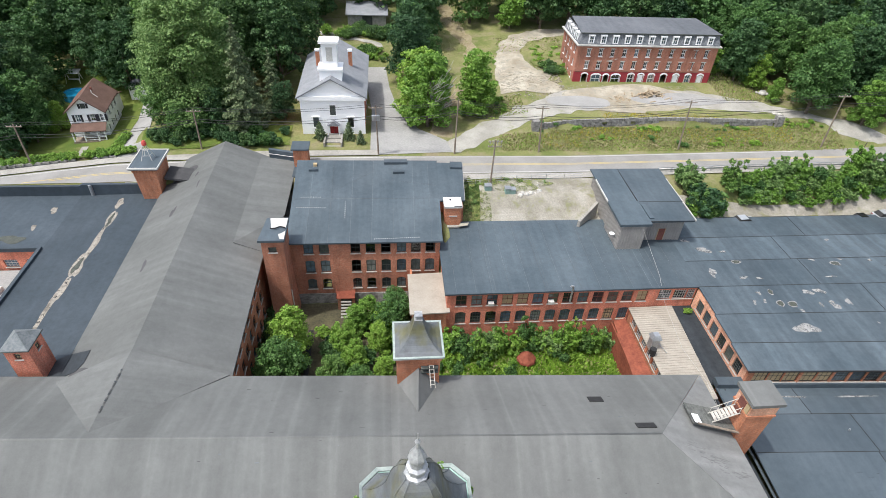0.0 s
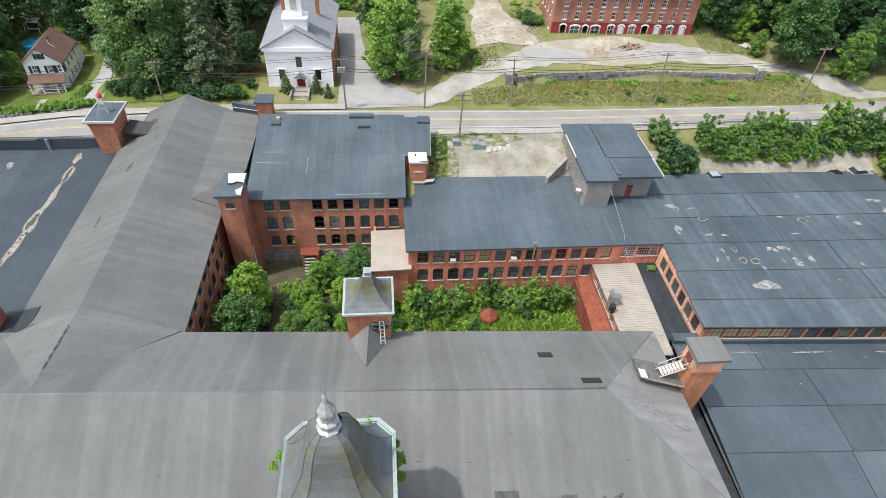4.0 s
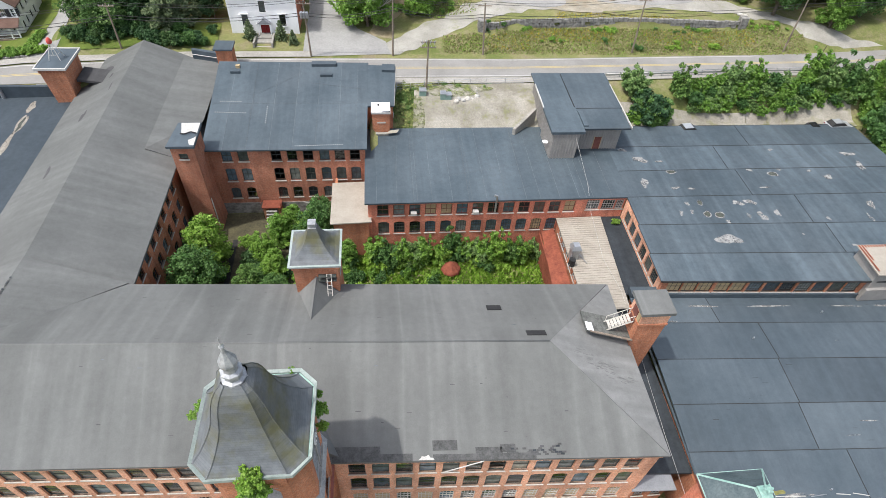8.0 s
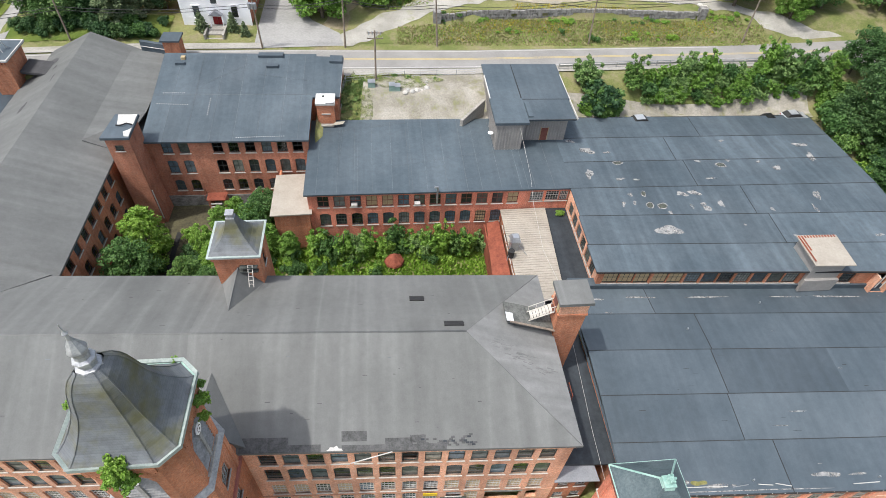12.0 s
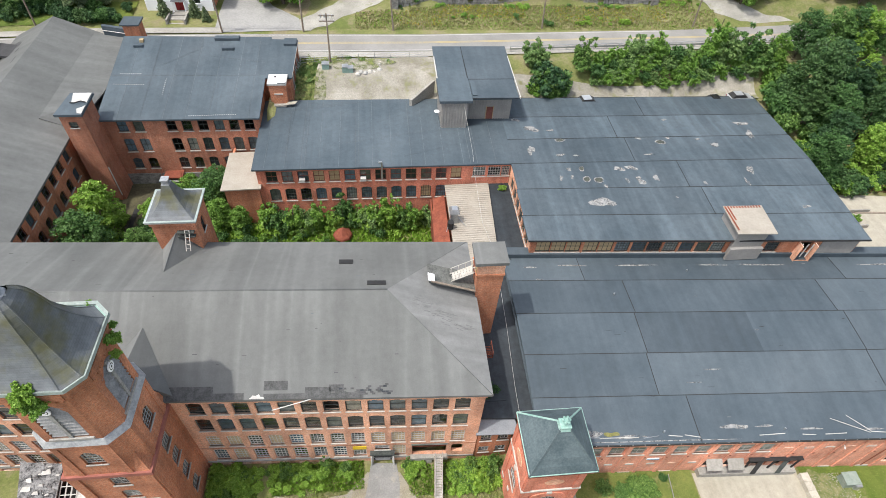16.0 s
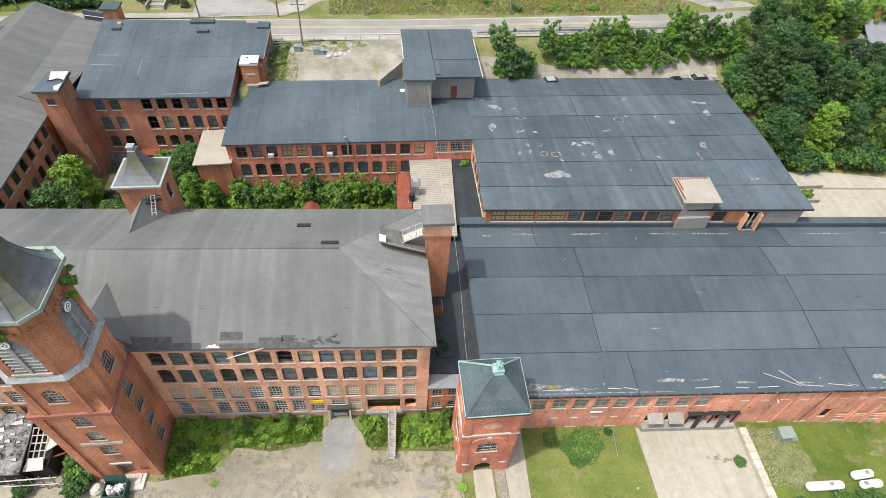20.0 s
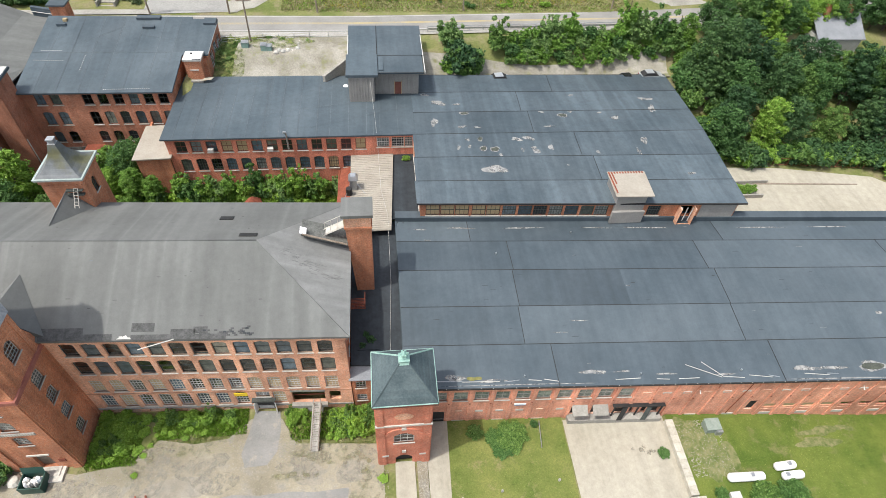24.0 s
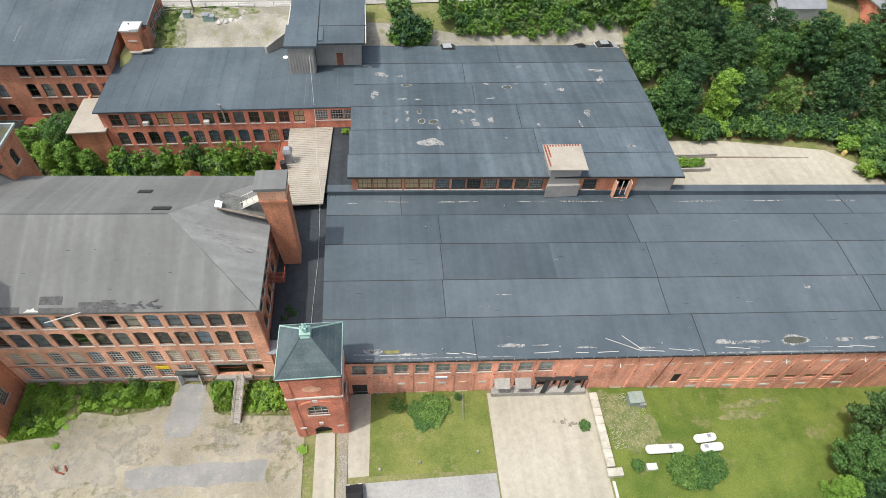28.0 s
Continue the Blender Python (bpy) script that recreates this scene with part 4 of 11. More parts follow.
WX0, WXR, WX1, WY1 = -44.0, -35.0, -25.3, 78.0
wW = [(y - AY1 - 0.6, z, 1.4, 1.9, 0.25) for z in (4.8, 8.1, 11.45) for y in (31.4, 33.95, 36.5, 39.05, 41.6, 44.15, 46.7, 49.25)]
wall(wing, (WX1 - 0.6, AY1 + 0.6), (WX1 - 0.6, 78), 0, 14.0, BRICK, wW)
windows(wing, (WX1 - 0.6, AY1 + 0.6), (WX1 - 0.6, 78), wW, seed=7, gone=0.2)
wall(wing, (WX1 - 1.0, WY1), (WX0 + 0.6, WY1), 8, 14.0, BRICK, ())
wall(wing, (WX0 + 0.6, WY1 - 0.4), (WX0 + 0.6, 30), 0, 13.9, BRICK, ())
part("roof", Solid().slab([(WXR, 19.5, 18.4), (WX1, 19.5, 14.1), (WX1, WY1 + 0.4, 14.1), (WXR, WY1 + 0.4, 18.4)], 0.3), GREY_FELT_X, wing, "grey felt slope")
part("roof", Solid().slab([(WX0, 19.5, 14.1), (WXR, 19.5, 18.4), (WXR, WY1 + 0.4, 18.4), (WX0, WY1 + 0.4, 14.1)], 0.3), GREY_FELT_X, wing, "grey felt slope")
part("lower_slope", Solid().slab([(WX1 - 0.02, 54.4, 14.08), (-21.7, 54.4, 12.35), (-21.7, 76.5, 12.35), (WX1 - 0.02, 76.5, 14.08)], 0.3), GREY_FELT_X, wing, "grey felt lower slope beside the block")
part("gable", Solid().loft([(WX0 + 0.6, WY1 - 0.4, 14.0), (WX1 - 1.0, WY1 - 0.4, 14.0), (WXR, WY1 - 0.4, 18.0)], [(WX0 + 0.6, WY1, 14.0), (WX1 - 1.0, WY1, 14.0), (WXR, WY1, 18.0)]), BRICK, wing)

# the ridge runs on up into the rear slope of the front range
wp_ = Vector((-35.1, 20.2, 19.3))
part("roof", Solid().slab([(WXR, 31.5, 18.43), wp_, (-25.1, 29.75, 15.62)], 0.2), GREY_FELT_X, wing, "grey felt slope")
part("roof", Solid().slab([(WXR, 31.5, 18.43), (-43.0, 29.2, 15.9), wp_], 0.2), GREY_FELT_X, wing, "grey felt slope")
for k in range(22):
    q_ = Vector((WXR, 28.4, 18.7)).lerp(wp_, 0.68 * k / 21)
    if k % 4 != 1:
        part("slate", Solid().box(q_.x - 0.05, q_.y - 0.1 - 0.03 * (k % 3), q_.z + 0.04, q_.x + 0.1, q_.y + 0.08, q_.z + 0.06), OLD_SLATE if k % 3 else BLACK_FELT, wing)

# the slope kicks up where it meets the stair stack and the block
for (xa, ya, za), (xb, yb, zb) in (((WX1, 53.0, 14.15), (-23.3, 61.0, 15.0)), ((-23.3, 61.0, 15.0), (-23.2, 77.3, 15.0))):
    part("roof", Solid().slab([(-29.2, ya, 16.02), (xa, ya, za), (xb, yb, zb), (-29.2, yb, 16.02)], 0.2), GREY_FELT_X, wing, "grey felt slope")

# ---------- low west building ----------
west = thing("west_building", "low brick building with a dark flat roof", "mill building")
part("roof", Solid().slab([(-57, 28.5, 12.9), (-43.3, 28.5, 13.3), (-43.3, 70.6, 13.3), (-57, 70.6, 12.9)], 0.3), WEST_FELT, west)
part("roof", Solid().slab([(-74, 56, 12.85), (-57, 56, 12.9), (-57, 70.6, 12.9), (-74, 70.6, 12.85)], 0.3), WEST_FELT, west)
pp = [(-74, 14.6), (-57, 14.65), (-56.4, 14.95), (-44.6, 14.95)]
for (x0, z0), (x1, z1) in zip(pp, pp[1:]):
    part("parapet", Solid().loft([(x0, 70.2, 12.5), (x1, 70.2, 12.5), (x1, 70.7, 12.5), (x0, 70.7, 12.5)], [(x0, 70.2, z0), (x1, 70.2, z1), (x1, 70.7, z1), (x0, 70.7, z0)]), WEST_FELT, west, "felt-covered parapet")
wC = grid_wins(spread(1, 16.5, 5), [9.6], 1.9, 1.4, 0.0)
wall(west, (-74, 56.3), (-57, 56.3), 4, 12.6, BRICK_RED, wC)
windows(west, (-74, 56.3), (-57, 56.3), wC, cols=4, rows=4, frame_mat=OFFWHITE)
wall(west, (-57.3, 56.3), (-57.3, 28.5), 4, 12.6, BRICK, ())
wall(west, (-43.5, 70.3), (-74, 70.3), 3, 12.6, BRICK, ())
wall(west, (-73.6, 69.9), (-73.6, 56.7), 4, 12.6, BRICK, ())
part("kerb", Solid().box(-74, 56.0, 12.9, -57.0, 56.4, 13.25), WEST_FELT, west)
part("kerb", Solid().box(-57.4, 28.5, 12.9, -56.95, 56.0, 13.25), WEST_FELT, west)
part("inner_roof", Solid().slab([(-74, 28.5, 9.2), (-57.75, 28.5, 9.2), (-57.75, 55.9, 9.3), (-74, 55.9, 9.3)], 0.3), PALE_ASPHALT, west, "low gravelled inner roof")
part("roof_curb", Solid().box(-62.4, 50.6, 9.25, -61.4, 51.8, 9.9), OFFWHITE, west)
part("roof_curb", Solid().box(-66.4, 46.6, 9.25, -64.4, 48.2, 10.1), STEEL, west)

# ---------- three-storey block ----------
block = thing("block_building", "three-storey red brick block with a dark felt roof", "mill building")
MX0, MX1, MY0, MY1 = -21.9, 0.1, 53.9, 71.2
ub = [x - MX0 for x in (-19.2, -16.95, -12.4, -10.2, -7.95, -5.65, -3.5, -1.35)]
wM = [(u, 12.85, 1.4, 1.95, 0.15) for u in ub] + [(u, 9.25, 1.4, 2.35, 0.18) for u in ub] + [(u, 6.0, 1.35, 2.0, 0.25) for u in ub]
wall(block, (MX0, MY0), (MX1, MY0), 5.0, 15.0, BRICK_DULL, wM)
part("foundation", Solid().box(MX0, MY0 - 0.12, 2, MX1, MY0 + 0.4, 5.0), RUBBLE, block, "rubble stone foundation")
for k in range(40):
    part("stone", Solid().box(MX0 + 12.5 + (k % 10) * 1.0, MY0 - 0.2, 3.0 + (k // 10) * 0.5, MX0 + 13.42 + (k % 10) * 1.0, MY0 - 0.12, 3.42 + (k // 10) * 0.5), STONE, block)
part("corbel_table", Solid().box(MX0, MY0 - 0.2, 14.72, MX1, MY0 - 0.01, 15.0), BRICK, block)
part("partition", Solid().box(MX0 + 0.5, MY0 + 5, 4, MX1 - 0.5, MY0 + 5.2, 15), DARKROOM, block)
windows(block, (MX0, MY0), (MX1, MY0), wM, seed=9, gone=0.15)
wall(block, (MX1, MY0 + 0.4), (MX1, 62.2), 4, 15.0, BRICK, (), top=(15.0, 16.4))
wall(block, (MX1 - 0.4, MY1), (MX0, MY1), 12, 17.9, BRICK, ())
sheeted(block, [(MX0 - 0.3, 53.4, 15.2), (MX1 + 0.3, 53.4, 15.2), (0.8, 71.6, 18.3), (MX0 - 0.3, 71.9, 18.3)], (0, 0.12, 0.26, 0.4, 0.54, 0.68, 0.82, 0.93, 1), (0, 0.5, 1), 0.25, EVEN_FELT, seam=0.016, seam_mat=LAP_FELT)
# the north-east bay, which steps out towards the lot
NX = [(2.0, 13.7, 1.8, 2.2, 0.0), (4.4, 14.0, 1.9, 2.3, 0.0), (6.7, 14.1, 1.7, 2.25, 0.0)]
wall(block, (4.35, 62.4), (4.85, 70.7), 10, 16.4, BRICK_DULL, NX, top=(16.4, 17.8))
windows(block, (4.35, 62.4), (4.85, 70.7), NX, cols=3, rows=2, seed=3, gone=0.5, frame_mat=OFFWHITE)
wall(block, (0.1, 62.2), (4.35, 62.2), 10, 16.4, BRICK, ())
wall(block, (4.45, 70.7), (-0.3, 71.0), 10, 17.8, BRICK, ())
part("partition", Solid().box(3.0, 62.8, 10, 3.2, 70.2, 16.3), DARKROOM, block)
part("roof_sheet", Solid().slab([(0.55, 61.9, 16.65), (4.55, 61.9, 16.65), (5.05, 70.9, 18.17), (0.78, 71.1, 18.21)], 0.25), EVEN_FELT, block)
part("roof_curb", Solid().slab([(2.9, 69.4, 18.3), (4.9, 69.3, 18.3), (4.95, 70.8, 18.5), (2.95, 70.9, 18.5)], 0.5), DARK_FELT, block)
part("rake_trim", Solid().tube((4.58, 61.95, 16.62), (5.08, 70.9, 18.14), 0.06, None, 5), SIDING, block)
bat = lambda u, v: Vector((MX0 - 0.3, 53.4, 15.2)).lerp(Vector((MX1 + 0.3, 53.4, 15.2)), u).lerp(Vector((MX0 - 0.3, 71.9, 18.3)).lerp(Vector((0.8, 71.6, 18.3)), u), v)
for u0, v0, u1, v1, n_ in ((0.56, 0.035, 0.86, 0.045, 22), (0.06, 0.52, 0.2, 0.52, 12), (0.04, 0.40, 0.24, 0.39, 14), (0.36, 0.28, 0.36, 0.48, 9)):
    for k in range(n_):
        q = bat(u0 + (u1 - u0) * k / n_, v0 + (v1 - v0) * k / n_)
        part("weld_spot", Solid().box(q.x - 0.07, q.y - 0.045, q.z + 0.02, q.x + 0.07, q.y + 0.045, q.z + 0.045), OFFWHITE, block)
for k, (u, v, w, d) in enumerate(((0.12, 0.86, 0.7, 0.25), (0.72, 0.83, 0.9, 0.3), (0.70, 0.97, 1.9, 0.5), (0.13, 0.93, 0.3, 0.3))):
    q = bat(u, v)
    part("roof_curb", Solid().box(q.x - w, q.y - d, q.z - 0.3, q.x + w, q.y + d, q.z + 0.35), DARK_FELT if k != 3 else BOARD, block)
for u0, v0, u1, v1 in ((0.3, 0.62, 0.56, 0.86), (0.62, 0.74, 0.98, 0.66)):
    a_, b_ = bat(u0, v0), bat(u1, v1)
    part("lap_line", Solid().tube(a_ + Vector((0, 0, 0.03)), b_ + Vector((0, 0, 0.03)), 0.014, None, 4), LAP_FELT, block)

# ---------- two-storey range ----------
rng = thing("range_building", "long two-storey red painted brick range with dark roof", "mill building")
R0, R1 = (0.4, 44.7), (36.6, 44.7)
ul = [2.0 + 2.185 * i for i in range(13)]
low_r = [(u + 0.05, 6.85, 1.5, 2.3, 0.22) for u in ul[:12]]
up_r = [(u, 10.35, 1.55, 1.95, 0.0) for u in ul]
up_x = [(31.6, 10.6, 1.9, 1.85, 0.0), (33.85, 10.6, 1.9, 1.85, 0.0), (35.5, 10.6, 1.2, 1.85, 0.0)]
wall(rng, R0, R1, 2.5, 12.8, BRICK_RED, low_r + up_r + up_x)
windows(rng, R0, R1, low_r, cols=4, rows=4, seed=11, frame_mat=FRAME_DARK, boards=0.15)
windows(rng, R0, R1, up_r, cols=2, rows=2, seed=12, frame_mat=FRAME_RED, boards=0.15)
windows(rng, R0, R1, up_x, cols=5, rows=4, seed=13, frame_mat=OFFWHITE)
part("lintel_band", Solid().box(0.4, 44.6, 12.45, 36.6, 44.69, 12.8), BRICK_RED, rng)
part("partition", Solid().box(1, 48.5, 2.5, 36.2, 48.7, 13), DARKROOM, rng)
for x in (6.6, 15.2):
    part("air_conditioner", Solid().box(x - 0.4, 44.1, 10.7, x + 0.4, 44.69, 11.15), OFFWHITE, rng, "white window air conditioner")
part("flue", Solid().tube((17.9, 44.3, 10.9), (17.9, 44.3, 13.9), 0.13).tube((17.9, 44.3, 13.9), (17.5, 44.2, 14.05), 0.17), STEEL, rng, "steel flue pipe")
wall(rng, (0.4, 60.4), (0.4, 45.1), 2.5, 12.8, BRICK_RED, ())
wall(rng, (36.6, 60.6), (0.8, 60.6), 8, 12.8, BRICK, ())
sheeted(rng, [(0.0, 44.2, 13.1), (36.9, 44.4, 13.1), (36.9, 61.0, 13.22), (0.0, 61.0, 13.22)], (0, 0.18, 0.385, 0.6, 0.83, 1), (0, 1), 0.25, EVEN_FELT, seam=0.02, seam_mat=LAP_FELT)
for k in range(14):
    x = 1.6 + 2.5 * k
    for y0, y1 in ((44.6, 49.8), (50.1, 55.2), (55.5, 60.6)):
        part("lap_line", Solid().slab([(x + 0.25 * ((k * 7) % 3), y0, 13.135 + 0.0072 * (y0 - 44.4)), (x + 0.25 * ((k * 7) % 3) + 0.035, y0, 13.135 + 0.0072 * (y0 - 44.4)), (x + 0.25 * ((k * 7) % 3) + 0.035, y1, 13.135 + 0.0072 * (y1 - 44.4)), (x + 0.25 * ((k * 7) % 3), y1, 13.135 + 0.0072 * (y1 - 44.4))], 0.02), LAP_FELT, rng)
for a_, b_ in (((1.0, 57.5), (14.5, 60.0)), ((4.5, 50.5), (4.9, 60.2)), ((12.0, 49.6), (26.0, 52.6)), ((20.5, 46.2), (36.0, 51.4))):
    part("lap_line", Solid().tube((*a_, 13.22), (*b_, 13.27), 0.012, None, 4), LAP_FELT, rng)

# ---------- weave shed ----------
shed = thing("shed_building", "wide low weave shed with a patched dark roof", "mill building")


def shed_p(x, t):
    """A point of the shed's roof: x along it, t from the front eave (0) over the break (1) to the back (2)."""
    k = (x - 36.5) / 46.0
    y0, z0 = 29.5 - 2.3 * k, 12.75 + 0.2 * k
    y1, z1 = 44.4, 13.1 - 0.25 * k
    y2, z2 = 61.0 + 3.9 * k, 13.22 - 2.67 * k
    if t <= 1:
        return Vector((x + 1.0 * t * k, y0 + (y1 - y0) * t, z0 + (z1 - z0) * t))
    t -= 1
    return Vector((x + (1.0 + 2.0 * t) * k, y1 + (y2 - y1) * t, z1 + (z2 - z1) * t))


SHED_ROWS = [(0.0, 0.3, (36.1, 63.6, 82.0)), (0.3, 0.64, (36.3, 62.6, 82.0)), (0.64, 1.0, (36.5, 61.0, 82.0)), (1.0, 1.34, (36.9, 54.8, 82.0)), (1.34, 1.68, (36.9, 53.8, 82.0)), (1.68, 2.0, (36.9, 60.0, 82.0))]
for t0, t1, xs in SHED_ROWS:
    for x0, x1 in zip(xs, xs[1:]):
        part("roof_sheet", Solid().slab([shed_p(x0, t0), shed_p(x1, t0), shed_p(x1, t1), shed_p(x0, t1)], 0.2), SHED_FELT, shed)
        part("seam", Solid().slab([p + Vector((0, 0, 0.03)) for p in (shed_p(x0, t1 - 0.004), shed_p(x1, t1 - 0.004), shed_p(x1, t1 + 0.001), shed_p(x0, t1 + 0.001))], 0.03), BLACK, shed)
    xm = xs[1]
    part("seam", Solid().slab([p + Vector((0, 0, 0.03)) for p in (shed_p(xm - 0.035, t0), shed_p(xm + 0.035, t0), shed_p(xm + 0.035, t1), shed_p(xm - 0.035, t1))], 0.03), BLACK, shed)
PALE_STAIN = deposit("pale_dried_silt", (0.2, 0.205, 0.205), (0.36, 0.355, 0.335))
WET = plain("dark_wet_silt", (0.05, 0.055, 0.045), (0.09, 0.095, 0.075), 2.0, 6, 0.25)


def stain(parent, centre, f, rx, ry, mat, seed, lift=0.012, name="silt_stain", n=18, rough=0.35):
    """An uneven flat deposit on a roof, f(dx, dy) giving the surface around its centre."""
    rnd = random.Random(seed)
    ph = [rnd.uniform(0, 6.28) for _ in range(4)]
    ring = []
    for i in range(n):
        a = 2 * math.pi * i / n
        r = 1 + rough * sum(math.sin((k + 2) * a + ph[k]) / (k + 1.4) for k in range(4))
        ring.append(f(rx * r * math.cos(a), ry * r * math.sin(a)) + Vector((0, 0, lift)))
    return part(name, Solid().slab(ring, 0.008), mat, parent)


def on_hip(x, y):
    return Vector((x, y, EZ + (RZ - EZ) * (XE - x) / (XE - HIP) + 0.02))


SCOUR = plain("scoured_felt_streaks", (0.15, 0.152, 0.147), (0.19, 0.192, 0.186), 2.0, 6)
for k in range(44):
    u_ = sl.random()
    x, y = 20.6 + 5.6 * u_ + sl.uniform(-0.6, 0.6), 16.8 - 3.2 * u_ + sl.uniform(-0.5, 0.9)
    w_ = sl.uniform(0.25, 0.8)
    part("felt_scrape", Solid().slab([on_hip(x, y) + Vector((0, 0, 0.004)), on_hip(x + w_, y - 0.05) + Vector((0, 0, 0.004)), on_hip(x + w_, y + 0.02) + Vector((0, 0, 0.004)), on_hip(x, y + sl.uniform(0.06, 0.14)) + Vector((0, 0, 0.004))], 0.006), SCOUR, mill)


def shed_at(x, y):
    t = (y - 29.0) / 15.4 if y < 44.4 else 1 + (y - 44.4) / 17.5
    return lambda dx, dy: shed_p(x + dx - 0.6, t + dy / 16.0)


for k, (x, y, rx, ry, wet) in enumerate(((47.2, 40.7, 0.75, 0.75, 1), (48.9, 40.5, 0.85, 0.85, 1), (47.0, 43.0, 0.5, 0.75, 1), (48.2, 36.0, 1.7, 1.3, 0), (45.3, 49.9, 0.9, 0.55, 1), (60.8, 49.0, 1.1, 0.6, 1), (69.2, 48.1, 1.0, 0.45, 0),
                                         (76.1, 53.6, 1.3, 0.6, 0), (72.1, 42.1, 0.5, 1.3, 0), (70.5, 39.6, 0.3, 0.9, 0), (54.9, 40.2, 0.7, 1.0, 0), (52.5, 42.8, 0.9, 0.6, 0), (54.3, 43.0, 1.0, 0.6, 0), (57.3, 40.8, 0.4, 0.9, 0), (76.2, 50.6, 0.6, 1.3, 0),
                                         (44.6, 46.2, 0.8, 0.3, 0), (46.9, 46.0, 0.5, 0.25, 0), (57.6, 50.0, 0.6, 0.25, 0), (58.2, 46.0, 0.9, 0.25, 0), (62.3, 50.0, 0.5, 0.25, 0), (67.0, 49.6, 0.5, 0.25, 0), (44.4, 52.5, 0.6, 0.3, 0), (43.6, 41.0, 0.3, 0.6, 0), (45.2, 41.2, 0.3, 0.5, 0), (45.1, 42.9, 0.5, 0.4, 0),
                                         (49.6, 39.2, 0.3, 0.5, 0), (53.0, 40.3, 0.4, 0.5, 0), (64.2, 39.6, 0.4, 0.35, 0), (76.8, 34.8, 0.7, 0.3, 0), (65.2, 34.8, 0.6, 0.2, 0), (59.0, 36.8, 0.2, 0.2, 0), (63.5, 55.0, 0.5, 0.3, 0), (40.5, 47.5, 0.6, 1.2, 0), (41.5, 53.0, 1.4, 0.7, 0), (39.5, 55.5, 0.8, 0.4, 0))):
    stain(shed, (x, y), shed_at(x, y), rx * 0.8, ry * 0.8, PALE_STAIN, k, 0.012, rough=0.4 if not wet else 0.15)
    if wet:
        stain(shed, (x, y), shed_at(x, y), rx * 0.62, ry * 0.58, WET, k, 0.018, "puddle", rough=0.15)
part("gutter", Solid().slab([shed_p(36.1, -0.008), shed_p(82, -0.008), shed_p(82, 0.0), shed_p(36.1, 0.0)], 0.22), BLACK, shed)
SW0, SW1 = (36.6, 44.5), (36.6, 30.2)
wsd = grid_wins(spread(0.8, 13.6, 6), [9.7], 1.6, 2.0, 0.0)
wall(shed, SW0, SW1, 5, 12.5, BRICK_PALE, wsd)
windows(shed, SW0, SW1, wsd, cols=4, rows=5, seed=14)
SF0, SF1 = (36.6, 29.75), (81.0, 27.55)
wS = [(u - 36.6, 10.3, 1.9, 1.85, 0.0) for u in (38.3, 40.3, 42.3, 44.6, 46.6, 48.8, 51.0, 53.1, 55.3, 57.5, 59.7, 61.7, 69.2)] + [(73.7 - 36.6, 10.3, 2.2, 1.85, 0.0)]
wall(shed, SF0, SF1, 8.5, 12.55, BRICK, wS)
windows(shed, SF0, SF1, wS[:5], cols=3, rows=2, seed=15, boards=1.0)
windows(shed, SF0, SF1, wS[5:13], cols=5, rows=4, seed=16)
ms, _ = wall_frame(SF0, SF1)
part("doorway", Solid().box(36.0, -1.0, 9.4, 36.1, -0.002, 12.3, ms).box(38.1, -1.0, 9.4, 38.2, -0.002, 12.3, ms).box(36.1, -0.9, 9.4, 38.1, -0.8, 9.5, ms), BRICK_PALE, shed, "brick door reveal")
part("window_frame", Solid().box(36.3, -0.5, 9.7, 36.4, -0.4, 12.2, ms).box(37.05, -0.5, 9.7, 37.15, -0.4, 12.2, ms).box(37.8, -0.5, 9.7, 37.9, -0.4, 12.2, ms), OFFWHITE, shed)
part("siding", Solid().box(39.2, -0.08, 9.3, 44.3, -0.005, 12.5, ms), SIDING, shed)
part("side_wall", Solid().loft([(80.9, 28.2, 3), (81.2, 28.2, 3), (85.2, 64.6, 3), (84.9, 64.6, 3)], [(80.9, 28.2, 12.7), (81.2, 28.2, 12.7), (85.2, 64.6, 10.35), (84.9, 64.6, 10.35)]), SIDING, shed)
wall(shed, (85.0, 64.6), (37, 60.7), 7.5, 10.0, BRICK, (), top=(10.0, 12.8))
pent = thing("roof_bulkhead", "metal-clad roof bulkhead with a rust-streaked pale roof", "bulkhead")
part("body", Solid().box(63.2, 28.0, 9.5, 67.4, 32.2, 14.2), SIDING, pent)
part("lower_skirt", Solid().box(63.0, 27.6, 9.5, 67.6, 28.0, 11.6), SIDING, pent)
part("roof", Solid().slab([(62.7, 27.6, 14.6), (68.0, 27.4, 14.6), (68.2, 32.5, 14.75), (62.8, 32.6, 14.75)], 0.14), BEIGE_ROOF, pent, "pale roof with rust streaks")
for k in range(13):
    part("rust_streak", Solid().slab([(62.9 + 0.4 * k, 32.55 - (4.4 if k == 0 else 2.6 if k == 1 else 0.45), 14.772), (63.1 + 0.4 * k, 32.55 - (4.4 if k == 0 else 2.6 if k == 1 else 0.45), 14.772), (63.12 + 0.4 * k, 32.5, 14.772), (62.88 + 0.4 * k, 32.5, 14.772)], 0.02), RUST, pent)

# ---------- south-east shed ----------
east = thing("east_building", "long single-storey brick shed with a wide dark roof", "mill building")


def ey(x, y):
    return y - 0.048 * (x - 40)


def ez(y):
    k = [(4.4, 8.15), (9.6, 8.8), (14.6, 9.5), (20.0, 9.95), (25.2, 9.75), (29.3, 9.35)]
    for (a, p), (b, q) in zip(k, k[1:]):
        if y <= b:
            return p + (q - p) * (y - a) / (b - a)
    return k[-1][1]


